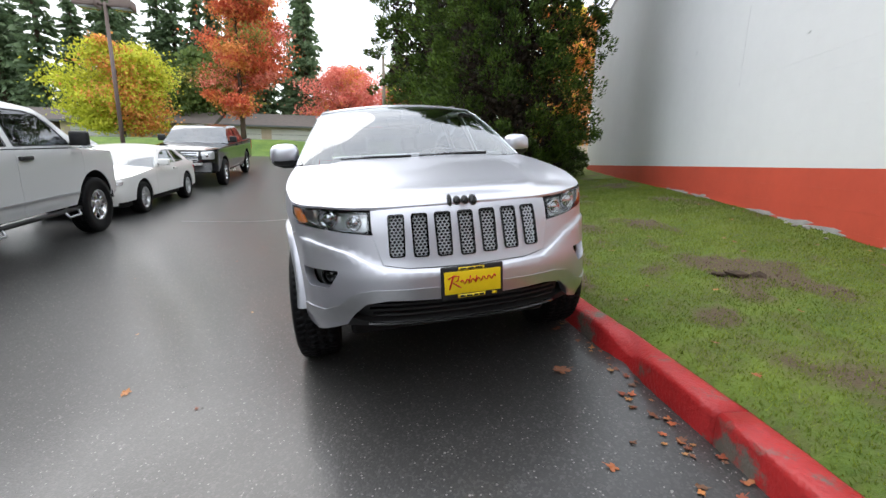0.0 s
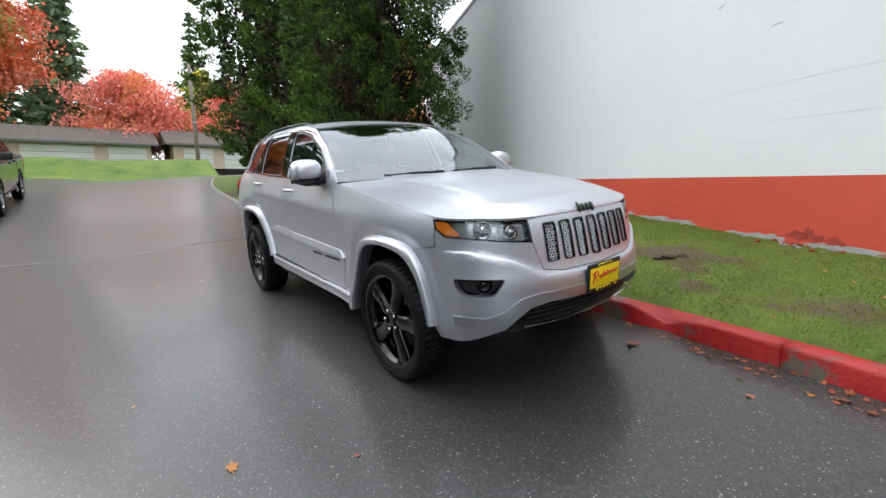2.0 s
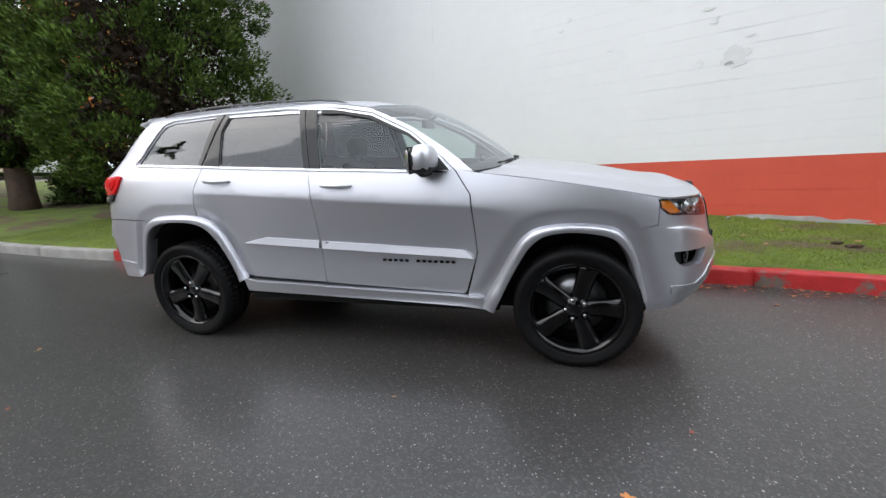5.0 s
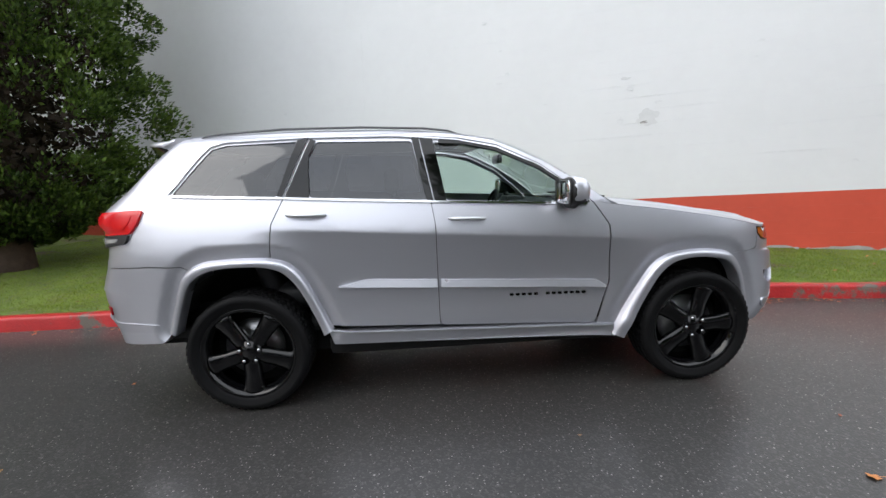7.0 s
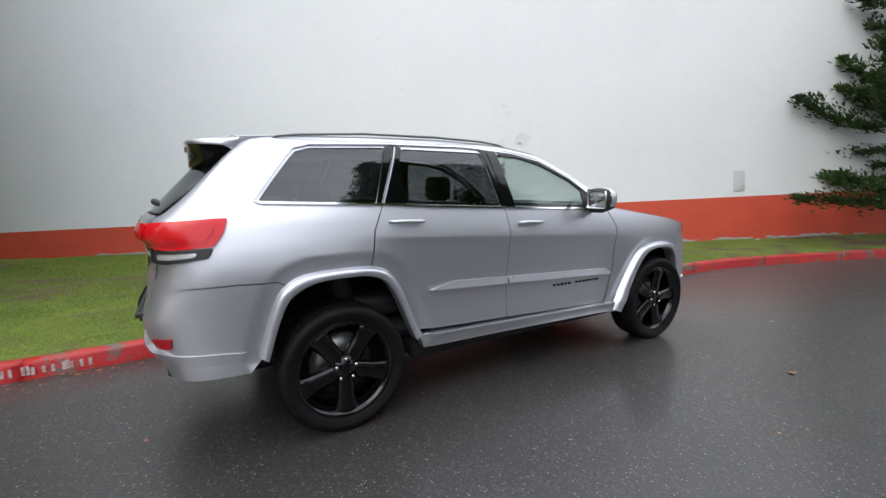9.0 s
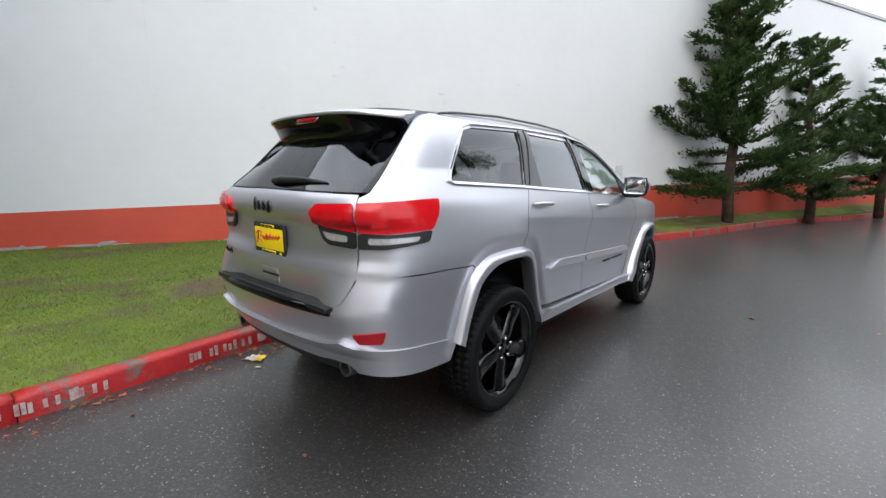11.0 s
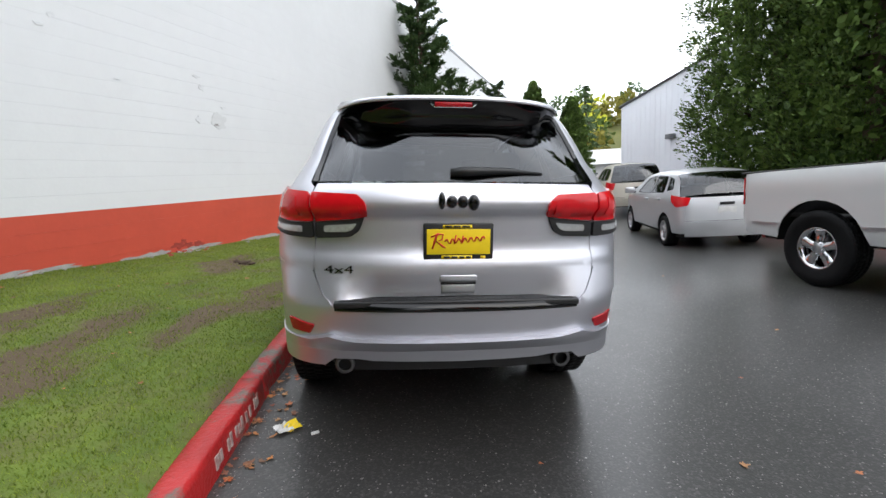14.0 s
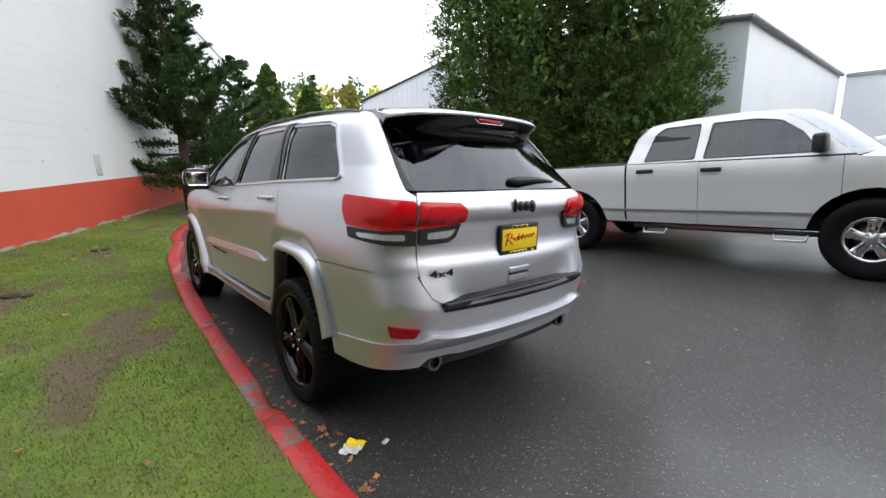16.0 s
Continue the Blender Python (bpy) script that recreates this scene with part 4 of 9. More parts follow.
QUARTER = [Y(*p) for p in APIL] + [Y(*p) for p in ROOFE[1:]] + [(SUV.L - a - 0.004, z) for a, z in SEAM] + [(SUV.L - RX(0.662, 0)[0], 1.27), (SUV.L - RX(0.662, 0)[0], 1.0), (SUV.L - RX(0.655, 0)[0], 0.90), Y(2.2, 0.928), Y(2.0, 0.933), Y(1.80, 0.925), RM[9]] + RM[8:5:-1] + [Y(1.278, 0.957), Y(1.252, 1.158), Y(1.178, 1.312), Y(1.030, 1.676), Y(0.7, 1.680), Y(0.34, 1.670), Y(0.08, 1.652), Y(-0.16, 1.602), Y(-0.436, 1.469), Y(-0.66, 1.295), Y(-0.742, 1.22)]
QWIN = [Y(1.868, 1.350), Y(1.785, 1.450), Y(1.68, 1.575), Y(1.635, 1.622), Y(1.55, 1.644), Y(1.095, 1.654), Y(1.215, 1.318)]
SUV.panel("quarter_panel", QUARTER, M_SILVER, suv, sides=BOTH, holes=[rounded(QWIN, 0.02, 3, skip=(1, 2, 3, 4))], h=0.03)
# glass
SUV.panel("front_window", rounded(FWIN, 0.02, 3), M_CLEARGLASS, suv, "clear green-tinted glass", off=-0.006, sides=BOTH, h=0.09, rim=False)
SUV.panel("rear_window", rounded(RWIN, 0.02, 3), M_TINTGLASS, suv, "dark privacy glass", off=-0.006, sides=BOTH, h=0.09, rim=False)
SUV.panel("quarter_window", rounded(QWIN, 0.02, 3, skip=(1, 2, 3, 4)), M_TINTGLASS, suv, "dark privacy glass", off=-0.006, sides=BOTH, h=0.09, rim=False)
# black pillar covers and bright window trim
SUV.panel("pillar_cover", [Y(1.036, 1.666), Y(1.184, 1.316), Y(1.213, 1.320), Y(1.098, 1.656)], M_GLOSSBLACK, suv, off=0.009, depth=0.012, sides=BOTH, h=0.03)
SUV.panel("window_frame", ribbon([Y(0.215, 1.626), Y(0.06, 1.617), Y(-0.15, 1.570), Y(-0.425, 1.444), Y(-0.64, 1.286), Y(-0.705, 1.218)], 0.020), M_BLACKTRIM, suv, "black window frame", off=0.007, depth=0.012, sides=BOTH, h=0.03)
SUV.panel("sail_panel", [Y(-0.700, 1.218), Y(-0.50, 1.228), Y(-0.52, 1.365), Y(-0.615, 1.296)], M_BLACKTRIM, suv, "black sail panel at the mirror", off=0.004, depth=0.010, sides=BOTH, h=0.03)
SUV.panel("pillar_cover", [Y(0.254, 1.650), Y(0.185, 1.252), Y(0.2585, 1.256), Y(0.3365, 1.656)], M_GLOSSBLACK, suv, off=0.009, depth=0.012, sides=BOTH, h=0.03)
SUV.panel("pillar_cover", [Y(0.3445, 1.660), Y(0.2655, 1.258), Y(0.308, 1.262), Y(0.386, 1.652)], M_GLOSSBLACK, suv, off=0.009, depth=0.012, sides=BOTH, h=0.03)
SUV.panel("pillar_cover", [Y(1.018, 1.664), Y(0.985, 1.650), Y(1.028, 1.545), Y(1.02, 1.306), Y(1.165, 1.314), Y(1.06, 1.56)], M_GLOSSBLACK, suv, off=0.009, depth=0.012, sides=BOTH, h=0.03)
SUV.panel("belt_trim", ribbon([Y(-0.70, 1.205), Y(-0.2, 1.231), Y(0.3, 1.256), Y(0.8, 1.283), Y(1.2, 1.308), Y(1.86, 1.337)], 0.012), M_CHROME, suv, "bright belt trim", off=0.012, depth=0.014, sides=BOTH, h=0.03)
SUV.panel("window_trim", ribbon([Y(1.86, 1.337), Y(1.893, 1.346), Y(1.800, 1.462), Y(1.695, 1.588), Y(1.645, 1.638), Y(1.55, 1.661), Y(1.04, 1.672), Y(0.5, 1.668), Y(0.1, 1.634), Y(-0.155, 1.581), Y(-0.43, 1.452), Y(-0.64, 1.294), Y(-0.715, 1.215)], 0.007), M_CHROME, suv, "bright window trim", off=0.011, depth=0.014, sides=BOTH, h=0.03)
# sill, flares, door moulding
SUV.panel("sill", [Y(0.965, 0.462), Y(-0.90, 0.409), Y(-0.905, 0.322), Y(0.93, 0.372)], M_SILVER, suv, off=0.020, depth=0.10, sides=BOTH, h=0.03)
SUV.panel("sill_strip", ribbon([Y(0.95, 0.452), Y(0.0, 0.426), Y(-0.89, 0.399)], 0.012), M_SATIN, suv, off=0.030, depth=0.014, sides=BOTH, h=0.03)


def flare(name, outer, inner):
    """A wheel-arch flare: a strip with a bevelled upper edge, a flat lip and a return into the arch."""
    n = 64
    def walk_along(pts):
        P = np.array(pts)
        d = np.concatenate([[0], np.cumsum(np.hypot(*np.diff(P, axis=0).T))])
        t = np.linspace(0, d[-1], n)
        return np.stack([np.interp(t, d, P[:, 0]), np.interp(t, d, P[:, 1])], 1)
    A, B = walk_along(outer), walk_along(inner)
    section = [(-0.06, -0.006), (0.0, 0.004), (0.14, 0.024), (0.26, 0.036), (0.38, 0.041), (0.55, 0.043), (0.94, 0.044), (1.0, 0.038), (1.02, 0.01), (1.02, -0.05)]
    verts, faces = [], []
    for i in range(n):
        for f, o in section:
            s, z = A[i] * (1 - f) + B[i] * f
            verts.append(SUV.at(s, z, o))
    k = len(section)
    for i in range(n - 1):
        for q in range(k - 1):
            a = i * k + q
            faces.append((a, a + 1, a + k + 1, a + k))
    for sd in BOTH:
        vv = [(sd * v.x, v.y, v.z) for v in verts]
        me = mesh_from(name, vv, faces if sd < 0 else [f[::-1] for f in faces], M_SILVER, True)
        part(name, me, None, suv, "silver wheel-arch flare")


def smooth_path(pts):
    return [(p.x, p.y) for p in catmull([(a, b) for a, b in pts], 6)]


flare("front_flare", smooth_path(FO), smooth_path(FI))
flare("rear_flare", smooth_path(RO), smooth_path(RI))


def mould_off(s, z):
    y = float(np.interp(s, SUV.S, SUV.P[:, 1]))
    lo = 0.662 + 0.0497 * (y + 0.845)
    return 0.008 + 0.016 * max(0.0, min(1.0, (lo + 0.05 - z) / 0.05))


SUV.panel("door_moulding", [Y(0.88, 0.748), Y(0.70, 0.788), Y(0.262, 0.766), Y(0.262, 0.717)], M_SILVER, suv, off=mould_off, depth=0.034, sides=BOTH, h=0.02)
SUV.panel("door_moulding", [Y(0.238, 0.716), Y(0.238, 0.764), Y(-0.78, 0.712), Y(-0.852, 0.662)], M_SILVER, suv, off=mould_off, depth=0.034, sides=BOTH, h=0.02)
for k in range(13):
    if k == 5:
        continue
    y = -0.205 - k * 0.0400
    SUV.panel("badge_bar", rounded([Y(y, 0.648 + 0.015 * y), Y(y - 0.027, 0.647 + 0.015 * y), Y(y - 0.027, 0.630 + 0.015 * y), Y(y, 0.631 + 0.015 * y)], 0.006, 2), M_GLOSSBLACK, suv, off=0.006, depth=0.008, sides=BOTH, h=0.03)
# inner skin, near-black to put shade behind the gaps, wheel wells and floor
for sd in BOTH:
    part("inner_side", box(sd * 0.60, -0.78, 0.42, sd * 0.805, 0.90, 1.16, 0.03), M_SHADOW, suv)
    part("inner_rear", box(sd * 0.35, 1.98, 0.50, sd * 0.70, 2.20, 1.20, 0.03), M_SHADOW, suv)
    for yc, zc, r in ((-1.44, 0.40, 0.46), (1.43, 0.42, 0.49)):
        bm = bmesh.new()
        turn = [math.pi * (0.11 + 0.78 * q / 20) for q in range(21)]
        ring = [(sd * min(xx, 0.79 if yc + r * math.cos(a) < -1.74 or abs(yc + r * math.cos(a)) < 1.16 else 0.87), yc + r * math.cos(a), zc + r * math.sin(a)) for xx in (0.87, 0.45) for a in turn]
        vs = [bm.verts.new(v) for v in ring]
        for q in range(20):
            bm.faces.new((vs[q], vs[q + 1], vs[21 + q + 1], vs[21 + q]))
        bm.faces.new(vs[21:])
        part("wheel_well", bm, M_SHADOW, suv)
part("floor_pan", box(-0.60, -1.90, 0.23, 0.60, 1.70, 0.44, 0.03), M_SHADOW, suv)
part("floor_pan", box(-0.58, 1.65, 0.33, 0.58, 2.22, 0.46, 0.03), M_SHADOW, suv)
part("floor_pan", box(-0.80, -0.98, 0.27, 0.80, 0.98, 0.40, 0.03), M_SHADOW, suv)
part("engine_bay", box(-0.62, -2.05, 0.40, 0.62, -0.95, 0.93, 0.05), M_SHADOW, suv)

# bonnet, windscreen, roof
HOODE = [FX(0.0, 0.985), FX(0.22, 0.984), FX(0.42, 0.984), FX(0.58, 0.988), FX(0.70, 0.998), Y(-1.93, 1.010), Y(-1.72, 1.056), Y(-1.5, 1.099), Y(-1.2, 1.149), Y(-0.98, 1.180), Y(-0.90, 1.192)]
hood_c = [0.0, 0.012, 0.028, 0.042, 0.050, 0.050, 0.046, 0.042, 0.032, 0.020, 0.014]
hood_b = [0.0, 0.0, 0.0, 0.0, 0.0, 0.0, 0.0, 0.0, 0.02, 0.08, 0.12]
rows = []
for (s, z), c, b in zip(HOODE, hood_c, hood_b):
    p = SUV.at(s, z, -0.002)
    rows.append((max(p.x, 0.02), p.y, z + 0.006, b, c))
bridge("bonnet", rows, M_SILVER, suv, thick=0.012, nu=64, power=2.6, ridge=0.011)
rows = []
for (y, z), b, c in (((-0.925, 1.180), 0.12, 0.010), ((-0.87, 1.186), 0.13, 0.004), ((-0.84, 1.19), 0.13, 0.002)):
    p = SUV.at(*Y(y, z), -0.02)
    rows.append((p.x, y, z, b, c))
bridge("cowl", rows, M_BLACKTRIM, suv, sub=3)
rows = []
for (y, z), b, c in zip(APIL, (0.14, 0.142, 0.144, 0.145, 0.14, 0.13), (0.002, 0.012, 0.022, 0.032, 0.036, 0.034)):
    p = SUV.at(*Y(y, z), -0.006)
    rows.append((p.x, y, z + 0.002, b, c))
bridge("windscreen", rows, M_SCREENGLASS, suv, "green-tinted windscreen", sub=5)
rows = []
for (y, z), b, c in zip(ROOFE, (0.13, 0.09, 0.04, 0.0, 0.0, 0.0), (0.034, 0.038, 0.042, 0.045, 0.045, 0.042)):
    p = SUV.at(*Y(y, z), 0.002)
    rows.append((p.x, y, z + 0.005, b, c))
bridge("roof", rows, M_SILVER, suv, thick=0.02)
for sd in BOTH:
    pts = []
    for y, z in [(0.06, 1.678), (0.14, 1.704), (0.3, 1.722), (0.7, 1.738), (1.2, 1.740), (1.6, 1.724), (1.70, 1.712), (1.74, 1.695)]:
        p = SUV.at(*Y(y, 1.69))
        pts.append((sd * (p.x - 0.03), y, z))
    part("roof_rail", tube(pts, [0.006, 0.007, 0.0075, 0.0075, 0.0075, 0.007, 0.006, 0.006], 10), M_RAIL, suv, "dark grey roof rail")
part("antenna_fin", tube([(0, 1.72, 1.72), (0, 1.78, 1.765), (0, 1.80, 1.77)], [0.022, 0.008, 0.002], 8), M_SILVER, suv)

# wipers
for x0, x1 in ((-0.56, -0.04), (0.02, 0.58)):
    foot = lambda x: -0.93 - 0.11 * (1 - (x / 0.75) ** 2)
    part("wiper", tube([(x0, foot(x0) + 0.02, 1.232), ((x0 + x1) / 2, foot((x0 + x1) / 2) + 0.03, 1.236), (x1, foot(x1) + 0.05, 1.230)], [0.007, 0.010, 0.012], 6), M_BLACKTRIM, suv)

# nose
BUMP = [FX(0.0, 0.688), FX(0.30, 0.694), FX(0.42, 0.715), FX(0.465, 0.86), FX(0.49, 0.863), FX(0.60, 0.885), FX(0.74, 0.898), Y(-1.945, 0.914), Y(-1.895, 0.958), Y(-1.893, 0.862)] + [FM[8], FM[9], FM[10], FM[11], FM[12]] + [Y(-1.872, 0.345), FX(0.80, 0.340), FX(0.74, 0.365), FX(0.62, 0.415), FX(0.565, 0.48), FX(0.50, 0.532), FX(0.40, 0.548), FX(0.0, 0.535)]
FULL = BUMP + [(-s, z) for s, z in BUMP[::-1] if s > 0]
FOG = rounded([FX(0.615, 0.690), FX(0.80, 0.700), FX(0.79, 0.640), FX(0.765, 0.605), FX(0.665, 0.605)], 0.02, 3)
FOGM = [(-s, z) for s, z in FOG[::-1]]


def ledge_z(s):
    """The bumper's shelf: under the grille in the middle, rising to the lamps' feet."""
    return float(np.interp(abs(s), [0.0, FX(0.40, 0)[0], FX(0.58, 0)[0], FX(0.76, 0)[0], Y(-1.80, 0)[0]], [0.674, 0.694, 0.786, 0.846, 0.856]))


def shelf_off(s, z):
    return 0.017 * step01((ledge_z(s) - z) / 0.014) * step01((Y(-1.90, 0)[0] - abs(s)) / 0.16)


span = [-0.97 + 0.02 * k for k in range(98)]
SHELF = [[(v, ledge_z(v) - q) for v in span] for q in (0.0, 0.007, 0.015)]
SUV.panel("front_bumper", FULL, M_SILVER, suv, depth=0.05, holes=[FOG, FOGM], h=0.03, off=shelf_off, lines=SHELF)


CHIN = [FX(0.40, 0.552), FX(0.50, 0.536), FX(0.565, 0.484), FX(0.62, 0.430), FX(0.76, 0.420), FX(0.80, 0.455), FX(0.80, 0.500), FX(0.70, 0.492), FX(0.63, 0.520), FX(0.55, 0.585), FX(0.46, 0.602), FX(0.0, 0.592), FX(0.0, 0.540)]
CHINF = CHIN[:-2] + [(-s, z) for s, z in CHIN[-3::-1]]
SUV.panel("bumper_bow", CHINF, M_SATIN, suv, "satin silver bumper bow", off=0.022, depth=0.03, h=0.035)
SUV.panel("lower_intake", [FX(0.56, 0.48), FX(0.50, 0.53), FX(0.40, 0.548), FX(-0.40, 0.548), FX(-0.50, 0.53), FX(-0.56, 0.48), FX(-0.60, 0.38), FX(0.60, 0.38)], M_BLACKTRIM, suv, "black lower intake", off=-0.045, rim=False)
for z in (0.44, 0.475, 0.508):
    SUV.panel("intake_slat", ribbon([FX(-0.52 + (0.508 - z) * 0.3 - 0.0, z), FX(0, z), FX(0.52, z)], 0.012), M_BLACKTRIM, suv, off=-0.02, depth=0.02, h=0.08)
SUV.panel("chin_spoiler", [FX(-0.80, 0.418), FX(-0.60, 0.425), FX(-0.52, 0.405), FX(0.52, 0.405), FX(0.60, 0.425), FX(0.80, 0.418), FX(0.70, 0.375), FX(-0.70, 0.375)], M_BLACKTRIM, suv, off=-0.012, depth=0.1)
SUV.panel("chin_strip", ribbon([FX(-0.52, 0.410), FX(0, 0.402), FX(0.52, 0.410)], 0.014), M_CHROME, suv, "bright chin strip", off=0.008, depth=0.01)
for sd in BOTH:
    poly = FOG if sd > 0 else FOGM
    SUV.panel("fog_recess", poly, M_BLACKTRIM, suv, off=-0.05, rim=False)
    c = SUV.at(*FX(0.70, 0.648), -0.035)
    fog = part("fog_lamp", lathe([(0.0, 0.0), (0.0, 0.036), (-0.012, 0.040), (-0.03, 0.032)], 24), M_GLOSSBLACK, suv, m=pose(sd * c.x, c.y, c.z, 0, 0, -90 + sd * 30))
    part("bezel", lathe([(0.004, 0.036), (0.006, 0.044), (-0.01, 0.046)], 24), M_GLOSSBLACK, fog)

# grille: surround with seven slots and honeycomb inserts
SUR = [FX(0, 0.981), FX(0.30, 0.981), FX(0.474, 0.976), FX(0.4625, 0.86), FX(0.4185, 0.718), FX(0.30, 0.698), FX(0, 0.692)]
SURF = SUR + [(-s, z) for s, z in SUR[-2:0:-1]]
slots = []
for k in range(-3, 4):
    xc = k * 0.116
    top, bot = 0.952, 0.738 + 0.004 * abs(k)
    slots.append(rounded([FX(xc - 0.042, top), FX(xc + 0.042, top), FX(xc + 0.038, bot), FX(xc - 0.038, bot)], 0.016, 4))
SUV.panel("grille_surround", SURF, M_SILVER, suv, depth=0.03, holes=slots, h=0.035, off=0.002)
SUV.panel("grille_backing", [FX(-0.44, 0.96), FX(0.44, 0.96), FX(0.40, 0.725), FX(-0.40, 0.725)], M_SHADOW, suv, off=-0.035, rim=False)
HEXR = 0.0108
for k, slot in zip(range(-3, 4), slots):
    xs = [p[0] for p in slot]
    cx, cz = (min(xs) + max(xs)) / 2, (slot[0][1] + min(p[1] for p in slot)) / 2
    inner = [(cx + (s - cx) * 0.80, cz + (z - cz) * 0.93) for s, z in slot]
    ins = SUV.panel("grille_slot", slot, M_GLOSSBLACK, suv, "black-rimmed grille slot", off=0.009, depth=0.02, holes=[inner], h=0.03)[0]
    verts, faces = [], []
    zz, row = min(p[1] for p in slot), 0
    while zz < slot[0][1] + 0.01:
        ss = min(xs) + (HEXR * 0.95 if row % 2 else 0.0)
        while ss < max(xs) + HEXR:
            if inside(slot, ss, zz):
                b = len(verts)
                for rr, o in ((HEXR * 1.04, -0.004), (HEXR * 0.70, -0.001)):
                    for q in range(6):
                        a = math.pi / 3 * q + math.pi / 6
                        verts.append(SUV.at(ss + rr * math.cos(a) * 1.05, zz + rr * math.sin(a) * 0.86, o))
                for q in range(6):
                    faces.append((b + q, b + (q + 1) % 6, b + 6 + (q + 1) % 6, b + 6 + q))
            ss += HEXR * 1.9
        zz += HEXR * 1.36
        row += 1
    part("honeycomb", mesh_from("honeycomb", verts, faces, M_SATIN), M_SATIN, ins, "silver honeycomb mesh")

# head lamps
HEAD = [FX(0.482, 0.968), FX(0.60, 0.976), FX(0.72, 0.990), Y(-1.93, 1.004), Y(-1.885, 1.008), Y(-1.895, 0.965), Y(-1.94, 0.925), FX(0.70, 0.893), FX(0.60, 0.876), FX(0.50, 0.865), FX(0.478, 0.875)]
AMB = [Y(-1.955, 0.995), Y(-1.885, 1.006), Y(-1.895, 0.962), Y(-1.955, 0.915), FX(0.775, 0.925)]
for sd in BOTH:
    hd = SUV.panel("head_lamp", HEAD, M_HEADREF, suv, "black-rimmed clear headlamp", off=-0.05, depth=0.01, sides=(sd,))[0]
    SUV.panel("lens", rounded(HEAD, 0.012, 2), M_LENS, hd, "clear lens", off=0.003, rim=True, depth=0.006, sides=(sd,))
    ring = [(a[0], a[1]) for a in HEAD]
    cs, cz = sum(p[0] for p in HEAD) / len(HEAD), sum(p[1] for p in HEAD) / len(HEAD)
    SUV.panel("lamp_rim", HEAD, M_GLOSSBLACK, hd, off=0.001, depth=0.03, holes=[[(cs + (s - cs) * 0.955, cz + (z - cz) * 0.88) for s, z in HEAD]], sides=(sd,), h=0.03)
    SUV.panel("side_marker", rounded(AMB, 0.01, 2), M_AMBER, hd, "amber marker lens", off=-0.004, depth=0.01, sides=(sd,))
    for xx, r in ((0.70, 0.047), (0.565, 0.036)):
        p = SUV.at(*FX(xx, 0.94 if xx > 0.6 else 0.918), -0.028)
        pj = part("projector", lathe([(0.012, 0.0), (0.010, r * 0.4), (0.0, r * 0.66), (-0.008, r * 0.70), (-0.008, r * 0.80), (0.012, r), (-0.02, r * 1.06)], 28), M_CHROME, hd, "chrome projector", m=pose(sd * p.x, p.y, p.z, 0, 0, -90 + sd * (34 if xx > 0.6 else 20)))
    SUV.panel("reflector", [FX(0.49, 0.945), FX(0.56, 0.955), FX(0.62, 0.96), FX(0.62, 0.90), FX(0.50, 0.878)], M_HEADREF, hd, off=-0.035, depth=0.006, sides=(sd,))


def add_plate(y, z, facing, tilt):
    m = pose(0, y, z, 90 + tilt, 0, 0 if facing < 0 else 180)
    fr = part("plate_frame", box(-0.158, -0.083, -0.008, 0.158, 0.083, 0.006, 0.006), M_BLACKTRIM, suv, "black plate frame", m=m)
    part("plate_field", box(-0.143, -0.056, 0.004, 0.143, 0.058, 0.0085, 0.001), M_YELLOW, fr, "yellow plate")
    part("plate_band", box(-0.072, 0.062, 0.004, 0.060, 0.077, 0.0085), M_YELLOW, fr)
    part("plate_band", box(-0.078, -0.078, 0.004, 0.062, -0.061, 0.0085), M_YELLOW, fr)
    part("plate_band", box(0.10, -0.076, 0.004, 0.122, -0.063, 0.0085), M_YELLOW, fr)
    sw = bmesh.new()
    bm_tube(sw, [(-0.118, -0.03, 0.009), (-0.10, 0.03, 0.009), (-0.092, 0.034, 0.009)], [0.004, 0.005, 0.003], 6)
    bm_tube(sw, [(-0.125, 0.022, 0.009), (-0.095, 0.038, 0.009), (-0.07, 0.034, 0.009), (-0.075, 0.012, 0.009), (-0.10, 0.004, 0.009), (-0.075, -0.016, 0.009), (-0.06, -0.026, 0.009)], [0.003, 0.004, 0.004, 0.004, 0.004, 0.004, 0.003], 6)
    wv = [(-0.062 + 0.0046 * q, 0.002 + 0.00035 * q + 0.011 * math.sin(q * 1.05), 0.009) for q in range(40)]
    bm_tube(sw, wv, 0.0034, 6)
    bm_tube(sw, [(-0.02, -0.008, 0.009), (-0.012, 0.032, 0.009)], 0.0032, 6)
    bm_tube(sw, [(0.012, -0.006, 0.009), (0.020, 0.030, 0.009)], 0.0032, 6)
    part("plate_script", sw, M_PLATERED, fr, "red stroke", smooth=True)
    for x0, x1 in ((-0.066, -0.038), (-0.032, -0.004), (0.004, 0.026), (0.034, 0.056)):
        part("plate_mark", box(x0, -0.075, 0.008, x1, -0.065, 0.0095), M_BLACKTRIM, fr)
    for x0, x1 in ((-0.062, -0.03), (-0.024, 0.008), (0.014, 0.05)):
        part("plate_mark", box(x0, 0.065, 0.008, x1, 0.074, 0.0095), M_BLACKTRIM, fr)
    return fr


add_plate(-2.352, 0.615, -1, 3)
add_plate(2.418, 1.03, 1, 1)


